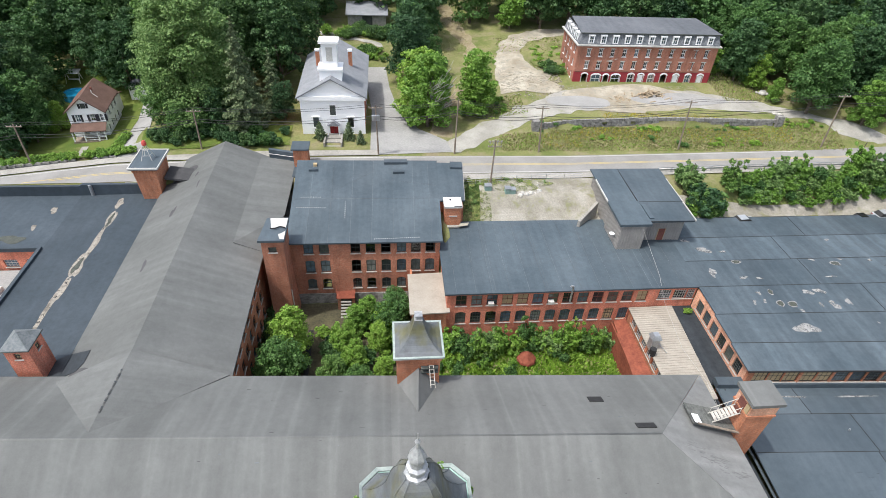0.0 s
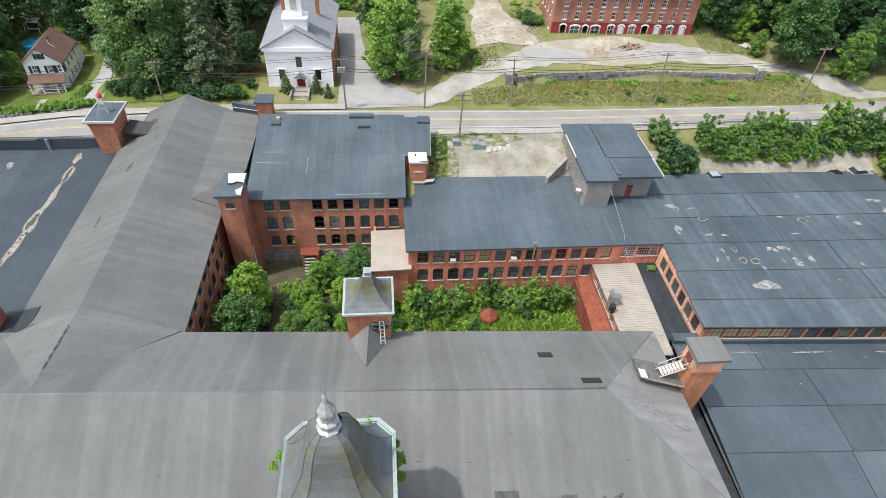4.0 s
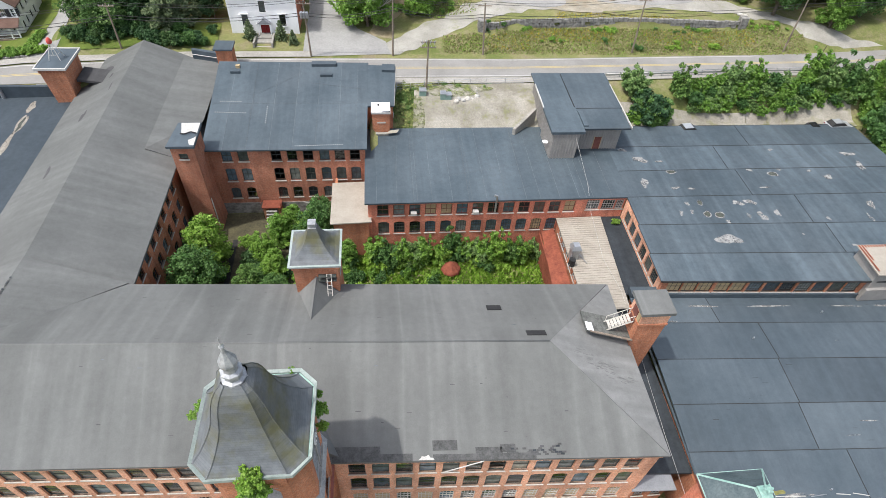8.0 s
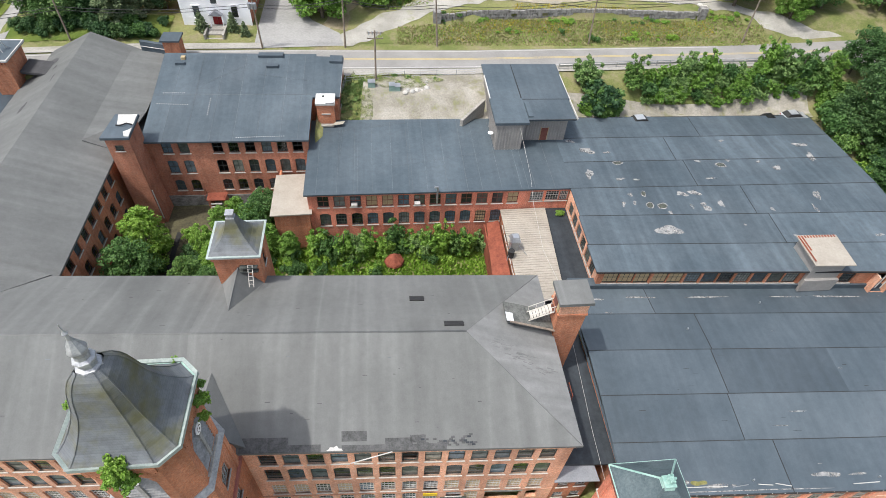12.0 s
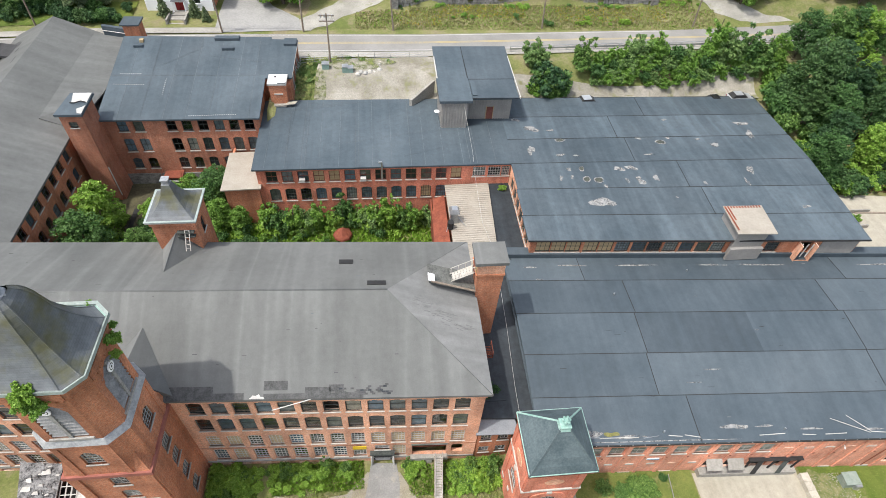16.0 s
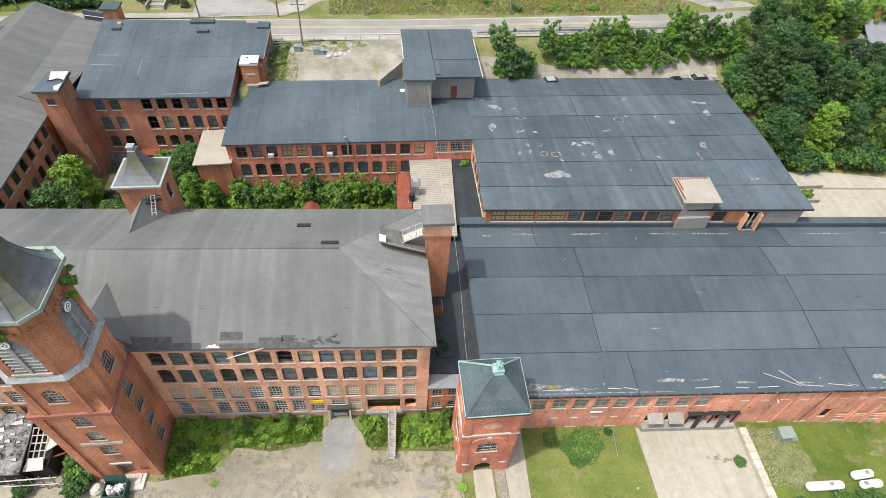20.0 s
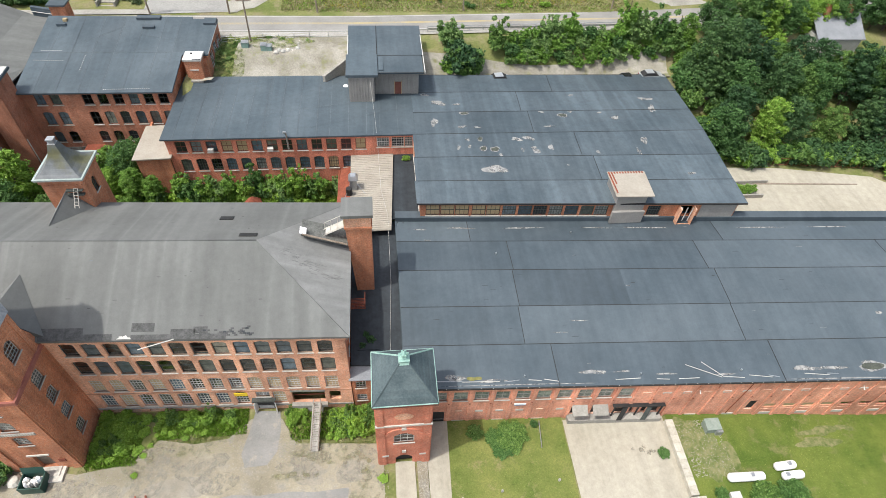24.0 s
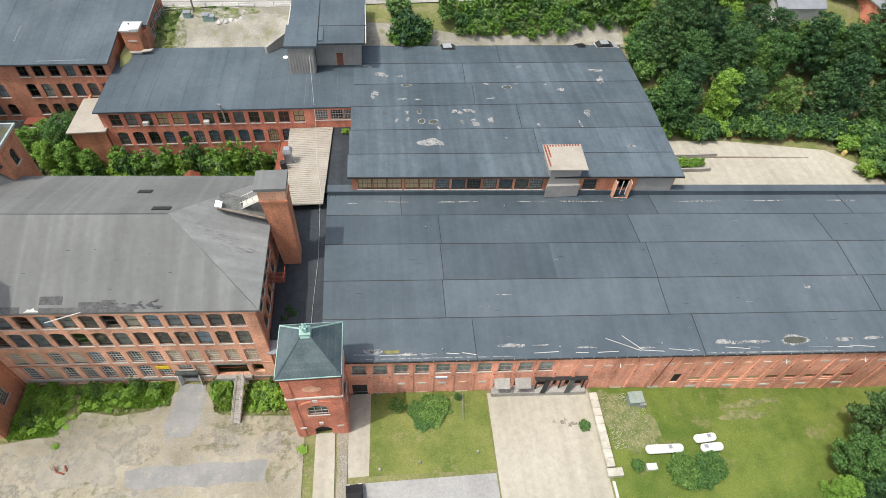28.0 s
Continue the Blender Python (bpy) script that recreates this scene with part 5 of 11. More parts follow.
def ep(x, y, lift=0.0):
    return Vector((x, ey(x, y), ez(y) + lift))


# rows of sheets: the breaks along each row, which breaks are welded flush, and which sheets are the older, paler ones
EAST_ROWS = [(4.4, 9.6, (33.2, 50.4, 76.9, 105, 136), (), (2, 3)), (9.6, 14.6, (33.2, 47.4, 74.2, 101, 136), (), (1, 2, 3)), (14.6, 20.0, (33.2, 47.6, 53.0, 61.6, 74.3, 100.4, 136), (53.0, 61.6), (4, 5)), (20.0, 25.2, (33.2, 47.8, 73.6, 100, 136), (), (2, 3)), (25.2, 29.3, (33.2, 43.0, 49.0, 78.0, 106, 136), (49.0,), (0, 3, 4))]
for y0, y1, xs, flush, pale in EAST_ROWS:
    for k, (x0, x1) in enumerate(zip(xs, xs[1:])):
        part("roof_sheet", Solid().slab([ep(x0, y0), ep(x1, y0), ep(x1, y1), ep(x0, y1)], 0.2), PALE_FELT if k in pale else DEEP_FELT if x1 == 61.6 else DARK_FELT, east)
        if x0 > 34 and x0 not in flush:
            part("seam", Solid().slab([ep(x0 - 0.035, y0, 0.03), ep(x0 + 0.035, y0, 0.03), ep(x0 + 0.035, y1, 0.03), ep(x0 - 0.035, y1, 0.03)], 0.03), BLACK, east)
        if y0 > 5:
            part("seam", Solid().slab([ep(x0, y0 - 0.04, 0.03), ep(x1, y0 - 0.04, 0.03), ep(x1, y0 + 0.025, 0.03), ep(x0, y0 + 0.025, 0.03)], 0.03), BLACK, east)
for k in range(46):
    # thin lap lines and scuffs across the sheets
    x, y = prand.uniform(36, 104), prand.uniform(6, 28.5)
    w_, d_ = prand.uniform(0.2, 0.9), prand.uniform(0.02, 0.05)
    part("scuff", Solid().slab([ep(x, y, 0.014), ep(x + w_, y, 0.014), ep(x + w_, y + d_, 0.014), ep(x, y + d_, 0.014)], 0.008), (BLACK, PALE_STAIN, BLACK, BLACK)[k % 4], east)
part("gutter", Solid().slab([(33.2, ey(33.2, 4.3), 8.1), (136, ey(136, 4.3), 8.1), (136, ey(136, 4.4), 8.14), (33.2, ey(33.2, 4.4), 8.14)], 0.2), BLACK, east, "dark eaves gutter")
part("edge_roll", Solid().tube(ep(33.25, 4.5, 0.05), ep(33.25, 29.2, 0.05), 0.14, None, 6), DARK_FELT, east)
part("back_kerb", Solid().slab([(33.2, ey(33.2, 29.3), 10.1), (136, ey(136, 29.3), 10.1), (136, ey(136, 30.4), 10.3), (33.2, ey(33.2, 30.4), 10.3)], 0.9), DARK_FELT, east)
rnd = random.Random(5)
for k, (x, y, rx, ry) in enumerate(((36.5, 27.6, 0.8, 0.25), (42.0, 27.9, 2.2, 0.22), (50.5, 27.9, 3.2, 0.2), (37.2, 25.4, 0.5, 0.2), (61.0, 27.9, 2.2, 0.2), (67.6, 27.9, 3.3, 0.25), (85, 27.9, 3.6, 0.2), (95, 28, 3.0, 0.2), (106, 28, 3.0, 0.2),
                                   (38.8, 5.6, 1.6, 0.5), (43.0, 5.2, 2.0, 0.3), (54.6, 6.0, 1.6, 0.45), (58.0, 6.0, 1.0, 0.2), (63, 5.6, 1.2, 0.2), (70, 5.4, 1.6, 0.15), (80.0, 5.9, 1.9, 0.5), (83.4, 5.9, 1.8, 0.35), (88.3, 6.0, 2.4, 0.9), (94.3, 6.0, 1.6, 0.35), (98, 6.1, 1.2, 0.4), (101, 6.1, 1.4, 0.45), (84.5, 4.6, 9.0, 0.12), (46, 4.7, 9.0, 0.1), (62.0, 17.4, 0.3, 0.1), (54.5, 12.5, 1.4, 0.08), (52.0, 11.0, 0.9, 0.08), (93, 13, 0.6, 0.3))):
    stain(east, (x, y), lambda dx, dy, x=x, y=y: ep(x + dx, y + dy), rx * 0.85, ry * 0.6, PALE_STAIN, k + 60, 0.012, rough=0.3)
for k in range(26):
    x = 36.5 + 2.55 * k + rnd.uniform(-0.6, 0.6)
    if rnd.random() < 0.8:
        part("loose_strip", Solid().tube(ep(x, 5.1 + rnd.uniform(-0.15, 0.2), 0.04), ep(x + rnd.uniform(1.2, 3.0), 5.05 + rnd.uniform(-0.15, 0.2), 0.04), 0.045, None, 4), OFFWHITE if k % 3 else STEEL, east, "loose pale edging strip")
for k in range(52):
    x = 36.4 + 1.3 * k
    part("edge_clip", Solid().box(x - 0.03, ey(x, 4.3), 8.1, x + 0.03, ey(x, 4.36), 8.15), OFFWHITE, east)
stain(east, (88.3, 6.0), lambda dx, dy: ep(88.3 + dx, 6.0 + dy), 1.55, 0.4, WET, 78, 0.018, "puddle", rough=0.1)
stain(east, (40.9, 5.5), lambda dx, dy: ep(40.9 + dx, 5.5 + dy), 0.75, 0.26, plain("yellow_moss", (0.13, 0.13, 0.04), (0.25, 0.23, 0.09), 2, 8), 90, 0.02, "moss")
for k, (x, y) in enumerate(((46.6, 5.6), (60.0, 5.6), (72.0, 5.8), (82.0, 5.9), (92, 6.0), (57.0, 26.8), (46.0, 22.8))):
    part("roof_vent", Solid().tube(ep(x, y, -0.05), ep(x, y, 0.3), 0.09, None, 8), STEEL, east)
for a, b in (((65.6, 6.6), (69.4, 5.0)), ((67.6, 6.9), (69.6, 5.1))):
    part("loose_batten", Solid().tube(ep(*a, 0.1), ep(*b, 0.1), 0.04, None, 4), OFFWHITE, east)
F0, F1 = (35.6, ey(35.6, 4.6)), (136.0, ey(136, 4.6))
mf, LF = wall_frame(F0, F1)
top_w = [(37.09 + 2.41 * i - 35.6, 4.95, 1.65, 1.95, 0.0) for i in range(10)]
low_w = [(u - 35.6, 1.25, 1.7, 0.75, 0.0) for u in (78.2, 80.7, 83.2, 85.7, 88.2, 90.7, 93.2, 95.6, 98.1)]
dock = [(53.9 - 35.6, 0.9, 1.7, 2.2, 0.0), (56.4 - 35.6, 0.9, 1.7, 2.2, 0.0), (59.6 - 35.6, 0.9, 2.4, 2.2, 0.0), (62.9 - 35.6, 0.9, 2.2, 2.2, 0.0), (75.7 - 35.6, 0.9, 1.1, 2.2, 0.0)]
low_w = [(u, 0.9 + 0.35, w, h, r) for u, z, w, h, r in low_w]
wall(east, F0, F1, -2.6, 7.9, SALMON, top_w + dock + [(u, 0.9, 1.7, 2.2, 0.0) for u, *_ in low_w])
for u, *_ in low_w:
    part("infill", Solid().box(u - 0.85, 0.05, 0.9, u + 0.85, 0.3, 1.3, mf).box(u - 0.85, 0.05, 2.1, u + 0.85, 0.3, 3.1, mf), SALMON, east)
windows(east, F0, F1, top_w, cols=2, rows=2, seed=18, frame_mat=STONE, boards=0.12, pane_mat=PALE_PANE)
for k, (u, *_) in enumerate(low_w):
    part("pane", Solid().box(u - 0.85, 0.16, 1.3, u + 0.85, 0.18, 2.1, mf), BOARD if k in (0, 1, 2, 3) else GLASS, east)
for k in range(27):
    u = 38.2 - 35.6 + 2.43 * k
    part("pier", Solid().box(u - 0.19, -0.11, -2.5, u + 0.19, -0.002, 7.85, mf), SALMON, east)
    part("tie_plate", Solid().box(u - 0.09, -0.15, 4.25, u + 0.09, -0.11, 4.43, mf), RUST, east)
for k in range(26):
    u = 39.45 - 35.6 + 2.43 * k
    if u > 60.2 - 35.6:
        part("blocked_window", Solid().box(u - 0.5, -0.05, 5.45, u + 0.5, -0.002, 5.85, mf), SILL if k % 3 else BRICK_PALE, east, "bricked-up opening with pale surround")
        part("blocked_panel", Solid().box(u - 0.36, -0.058, 5.55, u + 0.36, -0.05, 5.75, mf), SALMON, east)
    else:
        part("vent_panel", Solid().box(u - 0.45, -0.05, 2.2, u + 0.45, -0.002, 2.55, mf), SILL if k % 4 else BRICK_PALE, east)
    if k % 2 == 0:
        part("base_stone", Solid().box(u - 0.7, -0.06, -0.4, u + 0.7, -0.002, 0.1, mf), SILL, east)
for u, z, w, h, r in dock[:2]:
    part("awning", Solid().slab([mf @ Vector(p) for p in ((u - 0.95, -1.1, 2.5), (u + 0.95, -1.1, 2.5), (u + 0.95, 0, 3.15), (u - 0.95, 0, 3.15))], 0.06), CONCRETE, east, "pale sloping awning")
part("dock_canopy", Solid().box(22.3, -0.45, 3.1, 28.7, -0.01, 3.25, mf), BLACK, east, "dark canopy over the loading doors")
for u in (22.6, 25.5, 28.4):
    part("canopy_post", Solid().box(u - 0.07, -0.4, 0, u + 0.07, -0.26, 3.1, mf), BLACK, east)
for u, z, w, h, r in dock:
    part("door_leaf", Solid().box(u - w / 2, 0.2, 0.9, u + w / 2, 0.26, 3.1, mf), DARKROOM, east, "dark loading door")
for k, u in enumerate((23.6, 26.6)):
    part("leaning_door", Solid().slab([mf @ Vector(p) for p in ((u - 0.55, -1.0, 0.9), (u + 0.1, -1.0, 0.9), (u + 0.75, -0.2, 3.0), (u + 0.1, -0.2, 3.0))], 0.07), FRAME_DARK if k else BLACK, east, "loading door leaf standing ajar")
part("dock_edge", Solid().box(17.2, -0.9, -0.5, 28.8, -0.01, 0.85, mf), CONCRETE, east)
# flat black panel on the wall; the passage's inner shade is its colour
part("passage", Solid().box(0.45, -0.03, -0.4, 2.2, -0.004, 2.3, mf), BLACK, east, "black panel painting the dark of a passage")
part("passage_rail", Solid().box(0.45, -0.06, 0.5, 2.2, -0.03, 0.58, mf), STEEL, east)
part("notice", Solid().box(45.9 - 35.6, -0.06, 3.55, 47.3 - 35.6, -0.004, 3.95, mf), WHITE, east, "blue and white notice board")
part("notice_band", Solid().box(45.9 - 35.6, -0.068, 3.55, 47.3 - 35.6, -0.062, 3.68, mf), plain("notice_blue", (0.1, 0.3, 0.5), (0.15, 0.36, 0.55), 1, 4), east)
part("downpipe", Solid().tube(mf @ Vector((73.4 - 35.6, -0.1, 7.4)), mf @ Vector((73.1 - 35.6, -0.1, 0.2)), 0.05, None, 6), RUST, east)
for u in (87.6 - 35.6, 97.5 - 35.6, 67.4 - 35.6):
    part("wall_lamp", Solid().tube(mf @ Vector((u, 0, 6.4)), mf @ Vector((u, -0.5, 6.1)), 0.03, 0.08, 6), OFFWHITE, east)
part("end_wall", Solid().box(33.3, 4.6, 0, 33.7, 30, 7.4), BRICK, east)
wall(east, (136, ey(136, 30)), (33.7, ey(33, 30)), 3, 9.0, BRICK, ())
part("floor", Solid().box(34, -1, -2.7, 136, 30, -2.5), CONCRETE, east)
part("partition", Solid().box(36, 8, -2.5, 136, 8.2, 8.0), DARKROOM, east)
for x in (33.45, 34.25):
    part("seam", Solid().slab([ep(x - 0.05, 4.6, 0.035), ep(x + 0.05, 4.6, 0.035), ep(x + 0.05, 29.2, 0.035), ep(x - 0.05, 29.2, 0.035)], 0.035), BLACK, east)
# alley roof between the front range and the shed
alley = thing("alley_building", "narrow link with a dark flat roof", "mill building")
part("roof", Solid().slab([(27.2, 8.6, 7.6), (33.4, 8.2, 7.6), (33.4, 30.9, 8.3), (27.2, 30.9, 8.3)], 0.3), BLACK_FELT, alley)
part("hip_roof", Solid().slab([(26.9, 7.2, 6.55), (31.6, 7.0, 6.55), (31.0, 9.4, 7.62), (27.3, 9.4, 7.62)], 0.15), GREY_SHINGLE, alley, "small grey hipped roof")
wX = grid_wins([1.0, 2.9], [1.2, 4.2], 1.2, 1.5, 0.0)
wall(alley, (27.2, 7.5), (31.0, 7.5), -0.5, 6.4, BRICK, wX)
windows(alley, (27.2, 7.5), (31.0, 7.5), wX, cols=3, rows=3, frame_mat=OFFWHITE)
part("roof_weed_bed", Solid().box(28.0, 10.4, 7.6, 30.6, 13.2, 7.75), BLACK_FELT, alley, "dark soil gathered on the roof")
# beige roofed link, with a dark gutter walk and a rusty lean-to
link = thing("link_building", "low link with a beige corrugated metal roof", "mill building")
lq = lambda u, v: Vector((27.0, 28.0, 9.35)).lerp(Vector((32.6, 28.0, 9.5)), u).lerp(Vector((27.0, 44.4, 9.35)).lerp(Vector((33.5, 44.4, 9.5)), u), v)
part("roof", Solid().slab([lq(0, 0), lq(1, 0), lq(1, 1), lq(0, 1)], 0.15), BEIGE_ROOF, link)
for k in range(40):
    v = (k + 0.5) / 40
    part("rib", Solid().slab([p + Vector((0, 0, 0.05)) for p in (lq(0, v - 0.004), lq(1, v - 0.004), lq(1, v + 0.004), lq(0, v + 0.004))], 0.05), BEIGE_ROOF, link)
wK = grid_wins(spread(1, 12.5, 6), [7.4], 1.5, 1.5, 0)
wall(link, (27.4, 44.4), (27.4, 28.4), 3, 9.2, BRICK, wK)
windows(link, (27.4, 44.4), (27.4, 28.4), wK, cols=3, rows=3, frame_mat=OFFWHITE)
part("gutter_roof", Solid().slab([(32.3, 30.5, 9.0), (36.7, 30.5, 9.0), (36.7, 44.6, 9.2), (33.2, 44.6, 9.2)], 0.2), BLACK_FELT, link)
lean = thing("lean_to", "lean-to with a rusted red metal roof", "lean-to")
part("roof", Solid().slab([(24.3, 28.4, 6.7), (27.0, 28.4, 7.3), (27.0, 44.3, 7.3), (25.3, 44.3, 6.8)], 0.08), RUST, lean)
part("wall", Solid().box(24.9, 28.6, 2.8, 25.1, 44.2, 6.7), RUST, lean)
porch = thing("dock_canopy", "flat tan canopy over the courtyard corner", "canopy")
part("roof", Solid().slab([(-4.8, 43.8, 9.9), (0.8, 43.8, 10.1), (0.8, 52.3, 10.1), (-4.8, 52.3, 9.9)], 0.2), BEIGE_ROOF, porch)
part("wall", Solid().box(-4.4, 44.2, 3, -4.1, 53.6, 9.7).box(-4.1, 44.2, 3, 0.4, 44.5, 9.7), BRICK, porch)

# ---------- head house on the roof ----------
head = thing("head_house", "grey ribbed metal head house with a dark flat roof", "head house")
hz = lambda y: 17.75 + (y - 54.0) * 0.012
for x0, x1, y0, y1 in ((26.9, 31.6, 59.2, 69.2), (31.6, 39.1, 59.2, 69.2), (31.6, 38.8, 54.0, 59.2)):
    part("roof_sheet", Solid().slab([(x0, y0, hz(y0)), (x1, y0, hz(y0)), (x1, y1, hz(y1)), (x0, y1, hz(y1))], 0.25), EVEN_FELT, head)
    part("seam", Solid().slab([(x0, y0 - 0.05, hz(y0) + 0.03), (x1, y0 - 0.05, hz(y0) + 0.03), (x1, y0 + 0.05, hz(y0) + 0.03), (x0, y0 + 0.05, hz(y0) + 0.03)], 0.03), BLACK, head)
part("seam", Solid().box(31.55, 54.1, 17.76, 31.65, 69.0, 17.95), BLACK, head)
part("roof_sheet", Solid().slab([(26.7, 53.0, 17.95), (31.62, 53.0, 17.95), (31.62, 59.2, 18.02), (26.7, 59.2, 18.02)], 0.4), EVEN_FELT, head, "raised roof over the shaft")
part("roof_hatch", Solid().box(31.8, 54.6, 17.74, 32.5, 58.4, 17.95), EVEN_FELT, head)
for x in (26.85, 38.98):
    part("rake_trim", Solid().slab([(x, 54.2, hz(54.2) + 0.01), (x + 0.12, 54.2, hz(54.2) + 0.01), (x + 0.12, 66, hz(66) + 0.01), (x, 66, hz(66) + 0.01)], 0.3), OFFWHITE, head, "pale metal edge strip")


def ribbed(parent, p0, p1, z0, z1, mat, pitch=0.4, name="wall"):
    """A wall of ribbed metal sheet, bent out of one piece."""
    m, length = wall_frame(p0, p1)
    n = int(length / pitch)
    pts = [(0.0, 0.0)]
    for k in range(n):
        u = (k + 0.5) * length / n
        pts += [(u - 0.1, 0.0), (u - 0.07, -0.06), (u + 0.07, -0.06), (u + 0.1, 0.0)]
    ring = pts + [(length, 0.0), (length, 0.08), (0.0, 0.08)]
    return part(name, Solid().loft([m @ Vector((u, v, z0)) for u, v in ring], [m @ Vector((u, v, z1)) for u, v in ring]), mat, parent)


ribbed(head, (27.1, 53.2), (31.0, 53.2), 12.9, 17.6, SIDING)
ribbed(head, (27.1, 59.0), (27.1, 53.3), 12.9, 17.6, SIDING)
ribbed(head, (31.0, 53.3), (31.0, 55.4), 12.9, 17.6, SIDING)
ribbed(head, (31.1, 55.4), (38.1, 55.4), 12.9, 17.5, SIDING)
ribbed(head, (38.1, 55.5), (38.1, 68.6), 12.0, 17.6, SIDING)
ribbed(head, (27.5, 68.6), (27.5, 59.1), 12.0, 17.6, SIDING)
ribbed(head, (38.0, 68.7), (27.5, 68.7), 12.0, 17.6, SIDING)
part("door", Solid().box(34.3, 55.26, 13.25, 35.3, 55.32, 15.4), FRAME_RED, head, "rusted steel door")
part("door_frame", Solid().box(34.2, 55.28, 13.22, 34.3, 55.33, 15.5).box(35.3, 55.28, 13.22, 35.4, 55.33, 15.5), BOARD, head)
dish = thing("satellite_dish", "small white satellite dish on the head house wall", "satellite dish")
part("dish", Solid().turned(26.5, 54.6, [(0.05, 15.0), (0.4, 15.15), (0.42, 15.2)], 10), WHITE, dish)
part("arm", Solid().tube((26.5, 54.6, 15.0), (27.1, 54.6, 14.7), 0.03), STEEL, dish)

# ---------- towers ----------
def chamfered(cx, cy, q, c, z):
    x0, y0, x1, y1 = cx - q, cy - q, cx + q, cy + q
    return [(x0 + c, y0, z), (x1 - c, y0, z), (x1, y0 + c, z), (x1, y1 - c, z), (x1 - c, y1, z), (x0 + c, y1, z), (x0, y1 - c, z), (x0, y0 + c, z)]


def spire_faces(parent, cx, cy, prof, cham, mat, name="spire_face"):
    """The curved faces of a spire, a mesh for each side."""
    rings = [chamfered(cx, cy, q, cham * q, z) for q, z in prof]
    for k in range(8):
        s_ = Solid()
        for lo, hi in zip(rings, rings[1:]):
            n = (k + 1) % 8
            s_.quad(lo[k], lo[n], hi[n], hi[k])
        part(name, s_, mat, parent, smooth=True)


tower = thing("clock_tower", "tall square brick tower with a curved slate spire and louvred belfry", "tower")
TCX, TCY, TH = -6.1, 5.95, 3.45
TX0, TX1, TY0, TY1 = TCX - TH, TCX + TH, TCY - TH, TCY + TH
sides = (((TX0, TY0), (TX1, TY0)), ((TX1, TY0), (TX1, TY1)), ((TX1, TY1), (TX0, TY1)), ((TX0, TY1), (TX0, TY0)))
for k, (p0, p1) in enumerate(sides):
    m_, L_ = wall_frame(p0, p1)
    c_ = L_ / 2 + (0.35 if k == 0 else 0)
    w_ = [(c_, z, 1.5, 1.9, 0.35) for z in (5.9, 9.2, 12.3)] + ([(c_, 0.4, 1.7, 3.2, 0.8)] if k == 0 else [(c_, 2.3, 1.5, 1.9, 0.35)])
    i0, i1 = inset(p0, p1, 0.5) if k % 2 else (p0, p1)
    w_ = [(q[0] - (0.5 if k % 2 else 0), *q[1:]) for q in w_]
    wall(tower, i0, i1, -0.6, 15.05, BRICK, w_, 0.5)
    windows(tower, i0, i1, [q for q in w_ if q[1] > 2], cols=4, rows=5, seed=k, sill_mat=STONE, frame_mat=STONE)
    part("belt", Solid().box(0 if k % 2 else -0.2, -0.2, 14.55, L_ + (0 if k % 2 else 0.2), -0.002, 15.05, m_), BELT, tower, "dull red belt course")
    for u in (0.45, L_ - 0.45):
        part("pilaster", Solid().box(u - 0.45, -0.16, -0.5, u + 0.45, -0.002, 14.5, m_), BRICK, tower)
# the stage above the belt has cut corners, each standing on a sloping brick broach
oc = chamfered(TCX, TCY, TH - 0.02, 1.25, 15.05)
for k in range(8):
    p0, p1 = oc[k][:2], oc[(k + 1) % 8][:2]
    L_ = math.dist(p0, p1)
    w_ = [(L_ / 2, 17.0, 1.6, 2.3, 0.7)] if k % 2 == 0 else []
    wall(tower, p0, p1, 15.05, 21.0, BRICK, w_, 0.4, "stage_wall")
    windows(tower, p0, p1, w_, cols=4, rows=5, seed=k, sill_mat=STONE, frame_mat=STONE)
    m_, _ = wall_frame(p0, p1)
    if w_:
        for u in (0.25, L_ - 0.25):
            part("pilaster", Solid().box(u - 0.25, -0.1, 15.06, u + 0.25, -0.002, 20.4, m_), BRICK, tower)
        part("frieze", Solid().box(0, -0.1, 20.4, L_, -0.002, 20.95, m_), BRICK, tower)
    else:
        a_, b_ = Vector(oc[k]), Vector(oc[(k + 1) % 8])
        c_ = Vector((max(a_.x, b_.x) if a_.x + b_.x > 2 * TCX else min(a_.x, b_.x), max(a_.y, b_.y) if a_.y + b_.y > 2 * TCY else min(a_.y, b_.y), 15.05))
        t_ = (a_ + b_) / 2 + Vector((0, 0, 2.6))
        part("broach", Solid().quad(a_, c_, t_).quad(c_, b_, t_).quad(b_, a_, t_).quad(a_, b_, c_), BRICK, tower)
part("belt_cap", Solid().loft(chamfered(TCX, TCY, TH + 0.2, 1.33, 20.95), chamfered(TCX, TCY, TH - 0.1, 1.22, 21.45)), ZINC, tower, "sloping grey weathering")
BH = 3.3
